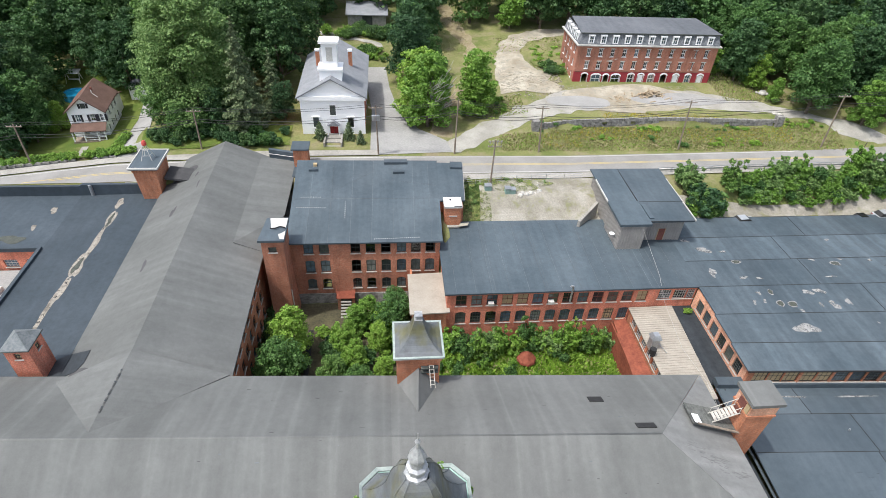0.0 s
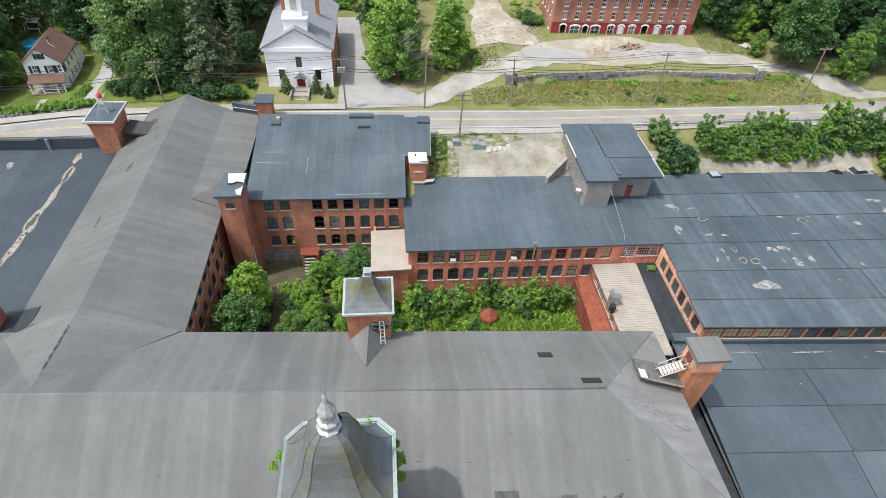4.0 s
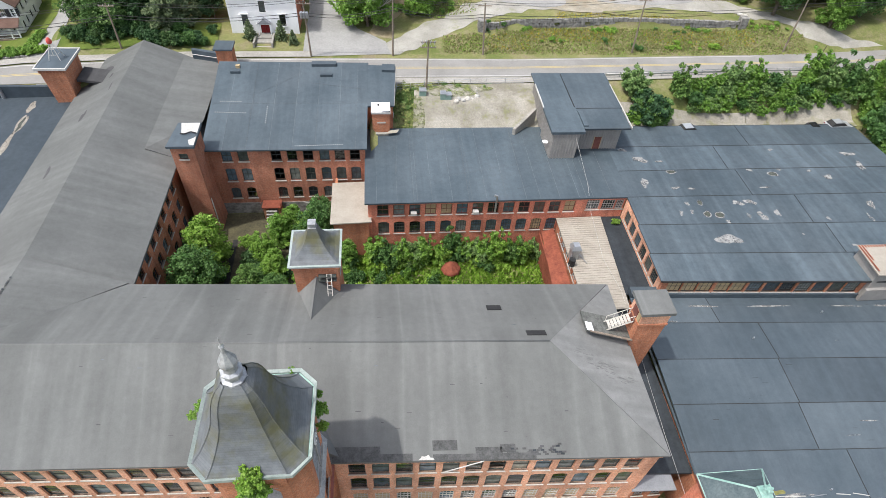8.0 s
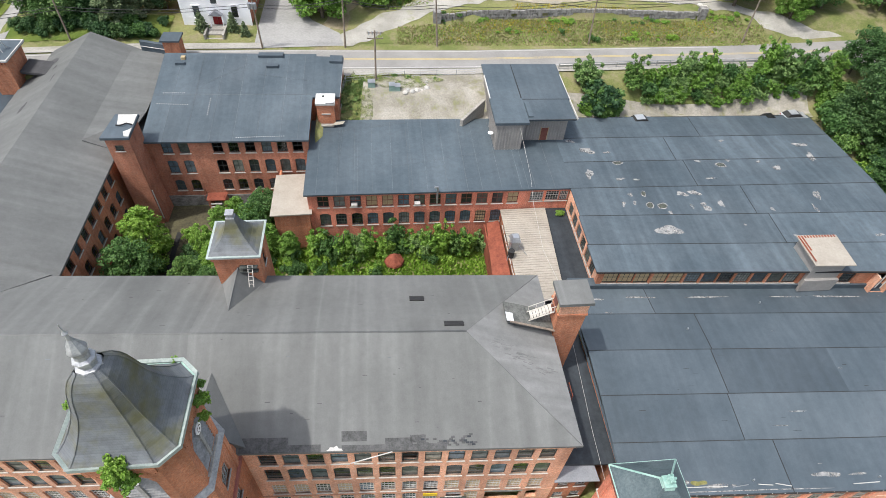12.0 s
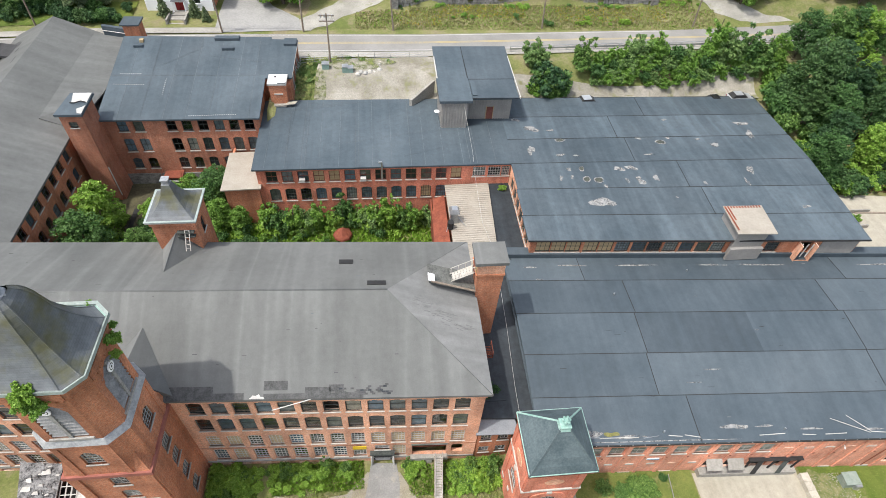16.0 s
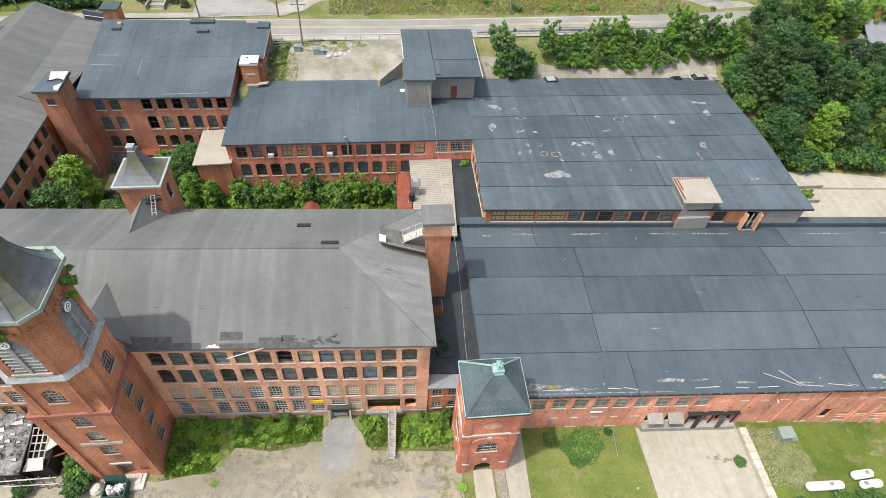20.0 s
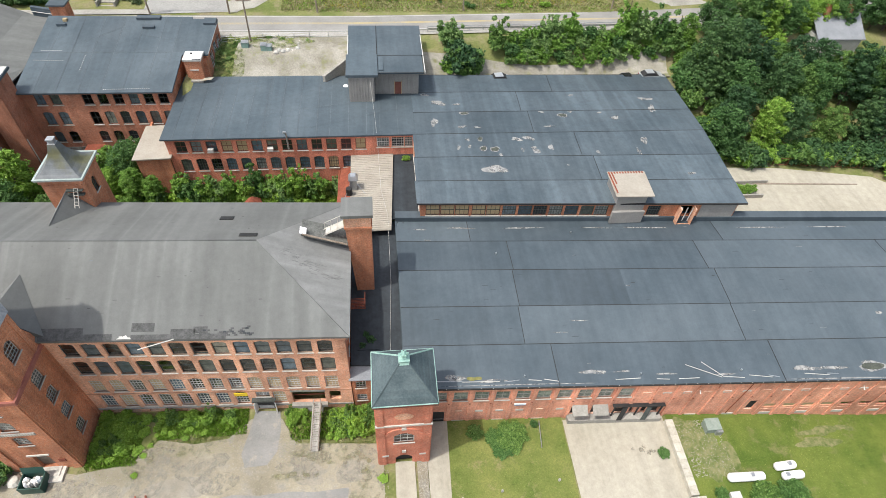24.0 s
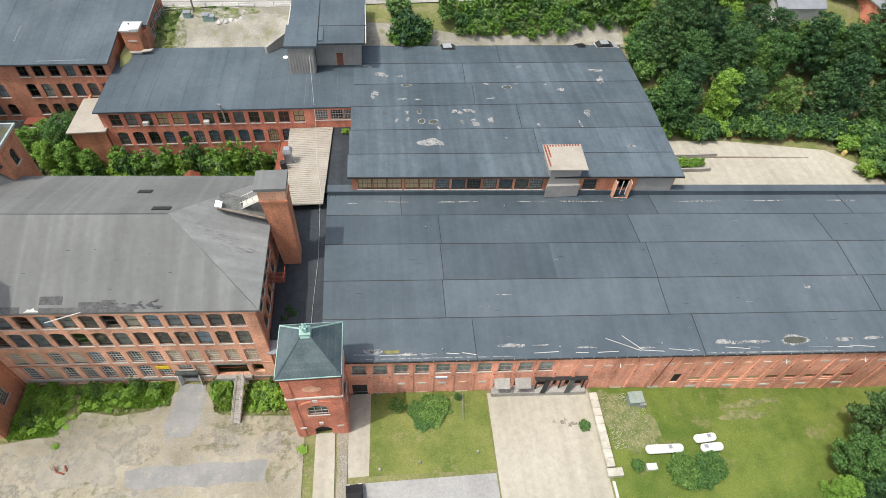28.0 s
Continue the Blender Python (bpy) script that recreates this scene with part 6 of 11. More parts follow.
for k in range(8):
    lo, n = chamfered(TCX, TCY, BH, 1.25, 21.4), (k + 1) % 8
    p0, p1 = lo[k][:2], lo[n][:2]
    L_ = math.dist(p0, p1)
    w_ = [(L_ / 2, 21.9, 2.7, 5.2, 1.3)] if k % 2 == 0 else []
    wall(tower, p0, p1, 21.4, 28.7, BRICK, w_, 0.35, "belfry_wall")
    m_, _ = wall_frame(p0, p1)
    if w_:
        for j in range(10):
            part("louvre", Solid().box(-1.3, 0, -0.03, 1.3, 0.5, 0.03, m_ @ Matrix.Translation((L_ / 2, 0.0, 22.15 + 0.48 * j)) @ Matrix.Rotation(0.62, 4, "X")), LOUVRE, tower)
        part("mullion", Solid().box(L_ / 2 - 0.14, -0.06, 21.9, L_ / 2 + 0.14, 0.3, 27.0, m_), LOUVRE, tower)
        part("louvre_back", Solid().box(L_ / 2 - 1.35, 0.3, 21.9, L_ / 2 + 1.35, 0.34, 27.1, m_), DARKROOM, tower)
        part("belfry_sill", Solid().box(L_ / 2 - 1.6, -0.15, 21.65, L_ / 2 + 1.6, 0.0, 21.9, m_), STONE, tower)
    part("corbel_band", Solid().box(-0.06, -0.25, 27.9, L_ + 0.06, -0.002, 28.7, m_), BRICK, tower)
    for j in range(int(L_ / 0.5)):
        part("corbel", Solid().box(0.2 + 0.5 * j, -0.2, 27.5, 0.42 + 0.5 * j, -0.002, 27.9, m_), BRICK, tower)
for c_, d_ in ((Vector((TX1, TCY, 26.3)), Vector((1, 0, 0))), (Vector((TCX, TY0, 26.3)), Vector((0, -1, 0)))):
    for k, (r_, q_) in enumerate(((0.44, WHITE), (0.28, BLACK), (0.22, WHITE), (0.09, BLACK))):
        part("clock_face" if k == 0 else "clock_ring", Solid().tube(c_ - d_ * 0.05, c_ + d_ * (0.04 + 0.012 * k), r_, None, 20), q_, tower)
part("soffit", Solid().loft(chamfered(TCX, TCY, 3.42, 1.2, 28.6), chamfered(TCX, TCY, 3.7, 1.1, 29.2)), COPPER, tower)
ro, ri = chamfered(TCX, TCY, 3.74, 1.12, 0), chamfered(TCX, TCY, 3.54, 1.05, 0)
for k in range(8):
    n = (k + 1) % 8
    part("gutter", Solid().loft([(ro[k][0], ro[k][1], 29.15), (ro[n][0], ro[n][1], 29.15), (ri[n][0], ri[n][1], 29.15), (ri[k][0], ri[k][1], 29.15)],
                                [(ro[k][0], ro[k][1], 29.5), (ro[n][0], ro[n][1], 29.5), (ri[n][0], ri[n][1], 29.35), (ri[k][0], ri[k][1], 29.35)]), GUTTER, tower, "green copper gutter")
SPIRE = [(3.56, 29.25), (3.3, 29.45), (2.9, 29.95), (2.46, 30.7), (2.08, 31.5), (1.8, 32.3), (1.64, 33.1), (1.5, 33.8), (1.32, 34.4), (1.06, 34.95), (0.68, 35.4)]
spire_faces(tower, TCX - 0.1, TCY - 0.1, SPIRE, 0.3, SLATE)
for k in range(8):
    part("hip_roll", Solid().path([Vector(chamfered(TCX - 0.1, TCY - 0.1, q, 0.3 * q, z)[k]) for q, z in SPIRE], 0.05, 5), SLATE, tower)
part("finial", Solid().turned(TCX - 0.12, TCY - 0.12, [(0.72, 35.2), (0.78, 35.32), (0.74, 35.42), (0.54, 35.5), (0.5, 35.85), (0.66, 35.98), (0.64, 36.08), (0.44, 36.2), (0.4, 36.5), (0.5, 36.72), (0.55, 36.95), (0.46, 37.2), (0.3, 37.55), (0.14, 37.9), (0.09, 38.25), (0.17, 38.4), (0.08, 38.55), (0.03, 38.7), (0.025, 39.2)], 8), ZINC, tower, "weathered metal finial")
part("door", Solid().box(TCX - 0.5, TY0 + 0.35, 0.4, TCX + 1.2, TY0 + 0.42, 3.2), TIMBER, tower)
part("door_arch", Solid().box(TCX - 0.75, TY0 - 0.12, 3.4, TCX + 1.45, TY0 - 0.002, 3.65), SILL, tower)
part("step", Solid().box(TCX - 1.2, TY0 - 1.7, -0.4, TCX + 1.9, TY0 - 0.003, 0.3).box(TCX - 0.8, TY0 - 1.1, 0.3, TCX + 1.5, TY0 - 0.003, 0.42), SILL, tower, "pale stone doorstep")
part("nameboard", Solid().box(TCX - 1.6, TY0 - 0.1, 8.3, TCX + 2.4, TY0 - 0.004, 8.75), STONE, tower, "weathered board of raised letters")
for k in range(15):
    part("letter_bar", Solid().box(TCX - 1.5 + 0.26 * k, TY0 - 0.14, 8.36, TCX - 1.34 + 0.26 * k, TY0 - 0.1, 8.69), SILL, tower)
part("plaque", Solid().box(TCX + 2.0, TY0 - 0.24, 2.0, TCX + 2.7, TY0 - 0.17, 2.6), RUST, tower)
A_, T_, R_, L0_ = (-5.3, 15.1, 18.25), (-5.6, 9.3, 19.0), (-2.0, 9.0, 15.75), (-9.8, 9.3, 15.9)
part("saddle_roof", welded(Solid().quad(T_, R_, A_).quad(L0_, T_, A_).quad(A_, R_, L0_).quad(L0_, R_, T_)), GREY_FELT, tower, "grey felt saddle behind the tower")

cup = thing("stair_tower", "square brick stair tower with a flared slate roof", "tower")
CX, CY = -4.65, 29.35
for p0, p1 in (((-6.9, 27.1), (-2.4, 27.1)), ((-2.4, 27.1), (-2.4, 31.6)), ((-2.4, 31.6), (-6.9, 31.6)), ((-6.9, 31.6), (-6.9, 27.1))):
    w_ = [(2.25, 17.0, 1.1, 2.0, 0.5)] if p0[0] > -3 and p1[0] > -3 else []
    i0, i1 = inset(p0, p1, 0.3) if p0[0] == p1[0] else (p0, p1)
    w_ = [(q[0] - 0.3, *q[1:]) for q in w_]
    wall(cup, i0, i1, 3, 20.3, BRICK, w_, 0.3)
    windows(cup, i0, i1, w_, cols=2, rows=3)
    m_, L_ = wall_frame(p0, p1)
    e_ = 0 if p0[0] == p1[0] else 0.14
    part("corbel_band", Solid().box(-e_, -0.14, 19.9, L_ + e_, -0.002, 20.3, m_), BRICK, cup)
    for j in range(9):
        part("corbel", Solid().box(0.15 + 0.5 * j, -0.12, 19.6, 0.35 + 0.5 * j, -0.002, 19.9, m_), BRICK, cup)
part("eave", Solid().box(CX - 2.62, CY - 2.62, 20.45, CX + 2.62, CY + 2.62, 20.62), OFFWHITE, cup)
part("gutter", Solid().box(CX - 2.68, CY - 2.68, 20.62, CX + 2.68, CY + 2.68, 20.74), GUTTER, cup, "green copper edge")
prof = [(2.45, 20.75), (2.0, 21.0), (1.55, 21.4), (1.1, 22.0), (0.72, 22.8), (0.42, 23.9)]
rings = [[(CX - q, CY - q, z), (CX + q, CY - q, z), (CX + q, CY + q, z), (CX - q, CY + q, z)] for q, z in prof]
for k in range(4):
    s_ = Solid()
    for lo, hi in zip(rings, rings[1:]):
        s_.quad(lo[k], lo[(k + 1) % 4], hi[(k + 1) % 4], hi[k])
    part("spire_face", s_, SLATE, cup, smooth=True)
part("cap", Solid().box(CX - 0.42, CY - 0.42, 23.8, CX + 0.42, CY + 0.42, 23.95).box(CX - 0.32, CY - 0.32, 23.95, CX + 0.32, CY + 0.32, 24.4).box(CX - 0.4, CY - 0.4, 24.4, CX + 0.4, CY + 0.4, 24.52), ZINC, cup, "pale capped finial")
rear_z = lambda y: EZ + (RZ - EZ) * (AY1 + EO - (y - ay(CX, 0.0))) / (AY1 + EO - RY)
sd = [Vector((CX, 27.15, 18.75)), Vector((-6.9, 27.15, rear_z(27.15) - 0.1)), Vector((CX - 0.3, 22.0, rear_z(22.0) + 0.02)), Vector((-2.4, 27.15, rear_z(27.15) - 0.1))]
for a_, b_ in ((1, 2), (2, 3)):
    part("saddle_roof", Solid().slab([sd[a_], sd[b_], sd[0]], 0.06), GREY_FELT, cup, "small grey felt gable")
part("ridge_roll", Solid().tube(sd[0], sd[2], 0.05, None, 6), GREY_FELT, cup)
ladder = thing("roof_ladder", "pale timber ladder against the stair tower", "ladder")
for x in (-3.55, -3.1):
    part("rail", Solid().tube((x, 26.9, 19.3), (x + 0.11, 25.2, 17.75), 0.04, None, 4), SILL, ladder)
for k in range(6):
    part("rung", Solid().tube((-3.55 + 0.02 * k, 26.9 - 0.29 * k, 19.25 - 0.26 * k), (-3.1 + 0.02 * k, 26.9 - 0.29 * k, 19.25 - 0.26 * k), 0.028, None, 4), SILL, ladder)
for z_ in (18.4, 19.0):
    part("vent_ledge", Solid().box(-4.4, 26.6, z_, -2.6, 27.05, z_ + 0.12), FRAME_DARK, cup)

gate = thing("gate_tower", "red brick entrance tower with a slate pyramid roof", "tower")
GX0, GX1, GY0, GY1 = 30.0, 35.6, 0.0, 5.1
for k, (p0, p1) in enumerate((((GX0, GY0), (GX1, GY0)), ((GX1, GY0), (GX1, GY1)), ((GX1, GY1), (GX0, GY1)), ((GX0, GY1), (GX0, GY0)))):
    m_, L_ = wall_frame(p0, p1)
    w_ = [(L_ / 2, 5.4, 2.2, 2.3, 0.7)] + ([(L_ / 2, -0.3, 1.9, 2.5, 0.7)] if k == 0 else [])
    i0, i1 = inset(p0, p1, 0.4) if k % 2 else (p0, p1)
    w_ = [(q[0] - (0.4 if k % 2 else 0), *q[1:]) for q in w_]
    wall(gate, i0, i1, -0.5, 14.5, BRICK_RED, w_, 0.4)
    windows(gate, i0, i1, w_[:1], cols=3, rows=3, frame_mat=OFFWHITE)
    part("belt", Solid().box(0 if k % 2 else -0.14, -0.14, 9.55, L_ + (0 if k % 2 else 0.14), -0.002, 9.8, m_), SILL, gate, "pale belt course")
    for u in (0.4, L_ - 0.4):
        part("pilaster", Solid().box(u - 0.4, -0.12, -0.4, u + 0.4, -0.002, 9.5, m_), BRICK_RED, gate)
        part("pilaster", Solid().box(u - 0.35, -0.1, 9.82, u + 0.35, -0.002, 14.2, m_), BRICK_RED, gate)
    for j in range(9):
        a0, a1 = math.pi * j / 9, math.pi * (j + 1) / 9
        q = lambda a, r_: (L_ / 2 + r_ * math.cos(a), 7.2 + r_ * 0.85 * math.sin(a))
        a_, b_, c_, d_ = q(a0, 1.75), q(a0, 2.05), q(a1, 2.05), q(a1, 1.75)
        part("arch_brick", Solid().loft([m_ @ Vector((x, -0.1, z)) for x, z in (a_, b_, c_, d_)], [m_ @ Vector((x, -0.002, z)) for x, z in (a_, b_, c_, d_)]), BRICK_RED, gate)
    part("round_panel", Solid().loft([m_ @ Vector((L_ / 2 + 0.95 * math.cos(t), -0.07, 11.6 + 0.62 * math.sin(t))) for t in (2 * math.pi * i / 20 for i in range(20))], [m_ @ Vector((L_ / 2 + 0.95 * math.cos(t), -0.002, 11.6 + 0.62 * math.sin(t))) for t in (2 * math.pi * i / 20 for i in range(20))]), BRICK_PALE, gate, "oval brick panel")
    for u in (0.75, L_ - 0.75):
        part("stone_block", Solid().box(u - 0.35, -0.18, 2.3, u + 0.35, -0.12, 2.6, m_), SILL, gate)
    part("keystone", Solid().box(L_ / 2 - 0.22, -0.1, 3.0, L_ / 2 + 0.22, -0.002, 3.5, m_), SILL, gate)
    part("keystone", Solid().box(L_ / 2 - 0.25, -0.15, 8.7, L_ / 2 + 0.25, -0.002, 9.15, m_), SILL, gate)
# near-black sheet that paints the dark inside the doorway
part("doorway", Solid().box(31.7, 0.45, -0.4, 33.9, 0.55, 2.3), DARKROOM, gate)
part("eave", Solid().box(29.75, -0.5, 14.4, 36.1, 5.6, 14.75), FRAME_RED, gate)
ap = (32.95, 2.5, 18.7)
cn = [(29.8, -0.5, 14.85), (36.05, -0.5, 14.85), (36.05, 5.55, 14.85), (29.8, 5.55, 14.85)]
for k in range(4):
    n = (k + 1) % 4
    # each slope carries its courses of slates, every course a little proud of the one below
    c0, c1, rows_ = Vector(cn[k]), Vector(cn[n]), 17
    A_ = Vector(ap)
    for j in range(rows_):
        t0, t1 = j / rows_ * 0.9, (j + 1) / rows_ * 0.9
        lo0, lo1, hi0, hi1 = c0.lerp(A_, t0), c1.lerp(A_, t0), c0.lerp(A_, t1), c1.lerp(A_, t1)
        nrm = (lo1 - lo0).cross(hi0 - lo0).normalized()
        s_ = Solid()
        s_.quad(lo0 + nrm * 0.05, lo1 + nrm * 0.05, hi1 + nrm * 0.01, hi0 + nrm * 0.01)
        s_.quad(lo0 - nrm * 0.02, lo1 - nrm * 0.02, lo1 + nrm * 0.05, lo0 + nrm * 0.05)
        part("slate_course", s_, SLATE_GREEN, gate)
    part("hip_roll", Solid().tube(c0, c0.lerp(A_, 0.93), 0.09, None, 6), COPPER if k in (2, 3) else SLATE_GREEN, gate, "green copper hip roll")
    part("gutter", Solid().tube(c0, c1, 0.08, None, 6), COPPER, gate, "green copper gutter")
part("cap", Solid().loft([(32.15, 1.7, 17.5), (33.75, 1.7, 17.5), (33.75, 3.3, 17.5), (32.15, 3.3, 17.5)], [(32.55, 2.1, 18.4), (33.35, 2.1, 18.4), (33.35, 2.9, 18.4), (32.55, 2.9, 18.4)]).box(32.45, 2.0, 18.4, 33.45, 3.0, 18.55), COPPER, gate, "green copper cap")
part("finial", Solid().turned(32.95, 2.5, [(0.25, 18.55), (0.36, 18.75), (0.2, 18.95), (0.3, 19.15), (0.18, 19.35), (0.05, 19.55)], 8), COPPER, gate)
for k in range(6):
    a_ = k * math.pi / 3
    part("finial_knob", Solid().turned(32.95 + 0.3 * math.cos(a_), 2.5 + 0.3 * math.sin(a_), [(0.03, 19.0), (0.1, 19.08), (0.12, 19.18), (0.08, 19.27), (0.02, 19.3)], 7), COPPER, gate)

lift = thing("lift_tower", "brick lift tower rising above the hip of the roof", "tower")
part("shaft", Solid().loft([(28.0, 19.1, 7.5), (30.1, 19.1, 7.5), (30.1, 21.0, 7.5), (28.0, 21.0, 7.5)], [(27.3, 18.7, 19.7), (30.2, 18.7, 19.7), (30.2, 21.1, 19.7), (27.3, 21.1, 19.7)]), BRICK, lift)
part("corbel_band", Solid().box(27.2, 18.62, 19.3, 30.3, 21.2, 19.55), BRICK, lift)
part("head", Solid().box(27.3, 18.7, 19.55, 30.2, 21.1, 21.2), BRICK_PALE, lift, "pale rendered brick head")
part("cap", Solid().box(27.0, 18.4, 21.2, 30.45, 21.4, 21.6), GREY_FELT, lift, "flat grey felt roof")
part("door", Solid().box(27.22, 19.5, 18.6, 27.3, 20.5, 20.6), FRAME_RED, lift, "red door")
part("side_window", Solid().box(27.2, 18.85, 19.7, 27.3, 19.35, 20.8), BOARD, lift)
escape = thing("fire_balcony", "rusty iron fire balcony on the end wall", "balcony")
for k in range(8):
    part("grating_bar", Solid().box(27.2, 13.6 + 0.2 * k, 11.42, 29.1, 13.68 + 0.2 * k, 11.48), RUST, escape)
for x in (27.6, 28.9):
    part("bracket", Solid().tube((27.15, 14.4, 10.3), (x, 14.4, 11.4), 0.04, None, 4), RUST, escape)
for k in range(5):
    part("baluster", Solid().tube((29.1, 13.6 + 0.4 * k, 11.5), (29.1, 13.6 + 0.4 * k, 12.4), 0.03, None, 4), RUST, escape)
for k in range(7):
    part("baluster", Solid().tube((27.3 + 0.29 * k, 13.6, 11.5), (27.3 + 0.29 * k, 13.6, 12.4), 0.03, None, 4), RUST, escape)
part("handrail", Solid().tube((27.2, 13.6, 12.4), (29.1, 13.6, 12.4), 0.04, None, 4).tube((29.1, 13.6, 12.4), (29.1, 15.2, 12.4), 0.04, None, 4), RUST, escape)

stack = thing("stair_stack", "brick stair stack with a torn white roof cover", "tower")
wk_ = [(1.4, 16.4, 1.1, 0.9, 0.0)]
wall(stack, (-24.7, 50.0), (-21.75, 50.0), 2, 18.4, BRICK_DULL, wk_, 0.4)
windows(stack, (-24.7, 50.0), (-21.75, 50.0), wk_, frame_mat=FRAME_DARK)
part("side_wall", Solid().box(-22.15, 50.4, 2, -21.75, 54.2, 18.4), BRICK_DULL, stack)
part("side_wall", Solid().box(-24.7, 50.4, 2, -24.3, 54.2, 18.4), BRICK_DULL, stack)
part("buttress", Solid().loft([(-21.75, 50.2, 2), (-21.25, 50.2, 2), (-21.25, 53.8, 2), (-21.75, 53.8, 2)], [(-21.75, 50.2, 9), (-21.73, 50.2, 9), (-21.73, 53.8, 9), (-21.75, 53.8, 9)]), BRICK_DULL, stack)
part("cap", Solid().slab([(-25.0, 49.6, 18.75), (-21.45, 49.6, 18.75), (-21.4, 54.6, 18.95), (-24.4, 54.6, 18.95)], 0.35), DARK_FELT, stack)
part("torn_cover", Solid().slab([(-23.5, 52.2, 18.9), (-22.4, 52.6, 18.93), (-21.55, 52.3, 18.93), (-21.5, 54.4, 19.05), (-23.9, 54.4, 19.05)], 0.05), OFFWHITE, stack, "torn white roof cover")
part("torn_cover", Solid().slab([(-22.1, 49.9, 18.84), (-21.5, 49.8, 18.84), (-21.5, 51.6, 18.93), (-21.8, 51.2, 18.92), (-22.4, 50.8, 18.9)], 0.05), OFFWHITE, stack, "torn white roof cover")
part("curled_edge", Solid().path([(-23.6, 52.1, 18.98), (-22.9, 51.9, 19.1), (-22.3, 52.4, 19.05), (-21.6, 52.1, 19.08)], 0.09, 5), BLACK, stack, "curled black felt")
part("drainpipe", Solid().tube((-21.6, 50.1, 9.4), (-21.6, 50.1, 4.0), 0.07), OFFWHITE, stack)
vent = thing("brick_chimney", "square brick chimney with a white painted cap", "chimney")
part("shaft", Solid().box(1.25, 59.7, 12.8, 3.8, 62.15, 16.75), BRICK, vent)
part("panel", Solid().box(1.9, 59.62, 15.1, 3.2, 59.69, 15.3), SILL, vent)
part("cap", Solid().box(1.1, 59.55, 16.75, 3.95, 62.3, 17.05), OFFWHITE, vent, "flaking white cap")
part("cap_skin", Solid().slab([(1.2, 59.75, 17.08), (2.3, 59.6, 17.08), (3.8, 59.9, 17.08), (3.85, 62.1, 17.08), (1.25, 62.2, 17.08)], 0.03), WHITE, vent, "peeling white paint")
part("flue_pot", Solid().tube((2.2, 61.4, 17.05), (2.2, 61.4, 17.25), 0.16, None, 8), BLACK, vent)
part("torn_edge", Solid().slab([(2.6, 59.6, 17.1), (3.9, 59.58, 17.1), (3.88, 59.8, 17.12), (2.8, 59.76, 17.12)], 0.04), BLACK_FELT, vent)
part("side_pier", Solid().box(3.8, 61.0, 12.8, 4.3, 62.15, 16.0), BRICK, vent)
part("flashing", Solid().box(1.2, 59.1, 13.3, 3.6, 59.65, 13.55), CONCRETE, vent)
part("loose_slab", Solid().slab([(3.2, 58.9, 13.75), (4.9, 59.2, 13.78), (5.2, 59.9, 13.8), (3.8, 59.7, 13.8)], 0.06), SAND_CONC, vent)
beacon = thing("beacon_tower", "broad brick chimney stack with a flat dark top", "tower")
part("shaft", Solid().loft([(-46.6, 68.6, 12), (-43.8, 68.6, 12), (-43.8, 73.2, 12), (-46.6, 73.2, 12)], [(-47.0, 68.2, 18.9), (-43.4, 68.2, 18.9), (-43.4, 73.6, 18.9), (-47.0, 73.6, 18.9)]), BRICK, beacon)
for k in range(8):
    part("corbel", Solid().box(-47.0 + 0.46 * k, 68.0, 18.4, -46.8 + 0.46 * k, 68.25, 18.9), BRICK, beacon)
part("cap", Solid().box(-47.4, 67.8, 18.9, -43.0, 74.0, 19.2), DARK_FELT, beacon)
part("rim", Solid().box(-47.45, 67.75, 19.0, -42.95, 67.95, 19.3).box(-47.45, 73.9, 19.0, -42.95, 74.1, 19.3).box(-43.1, 67.95, 19.0, -42.95, 73.9, 19.3).box(-47.45, 67.95, 19.0, -47.3, 73.9, 19.3), OFFWHITE, beacon)
part("lean_roof", Solid().slab([(-43.3, 69.9, 16.3), (-39.1, 69.1, 16.35), (-38.9, 72.5, 16.45), (-43.3, 73.6, 16.4)], 0.35), SHADE_FELT, beacon, "small dark felt roof")
siren = thing("warning_beacon", "red lamp on a white lattice stand", "beacon")
for dx, dy in ((-0.8, -0.8), (0.8, -0.8), (0.8, 0.8), (-0.8, 0.8)):
    part("leg", Solid().tube((-45.2 + dx, 71.0 + dy, 19.2), (-45.2 + dx * 0.15, 71.0 + dy * 0.15, 21.6), 0.05, None, 5), OFFWHITE, siren)
for z, q in ((20.0, 0.57), (20.8, 0.34)):
    part("brace", Solid().tube((-45.2 - q, 71 - q, z), (-45.2 + q, 71 - q, z), 0.035, None, 4).tube((-45.2 + q, 71 - q, z), (-45.2 + q, 71 + q, z), 0.035, None, 4), OFFWHITE, siren)
part("lamp", Solid().turned(-45.2, 71.0, [(0.34, 21.6), (0.38, 21.8), (0.34, 22.1), (0.22, 22.35), (0.05, 22.45)], 12), plain("red_lamp_paint", (0.45, 0.06, 0.05), (0.55, 0.1, 0.08), 1, 4), siren)
MANS_GREY = plain("worn_grey_slates", (0.11, 0.125, 0.13), (0.2, 0.215, 0.22), 1.2, 4)
hut = thing("roof_hut", "small brick hut on the roof with a hipped slate roof", "roof hut")
hw = [(1.2, 17.0, 0.7, 0.9, 0.0)]
wall(hut, (-48.2, 31.8), (-45.7, 31.8), 12, 18.45, BRICK_RED, hw, 0.3)
windows(hut, (-48.2, 31.8), (-45.7, 31.8), hw, boards=1.0)
wall(hut, (-45.7, 32.1), (-45.7, 34.6), 12, 18.45, BRICK_RED, [(1.3, 17.0, 0.7, 0.9, 0.0)], 0.3)
windows(hut, (-45.7, 32.1), (-45.7, 34.6), [(1.3, 17.0, 0.7, 0.9, 0.0)], boards=1.0)
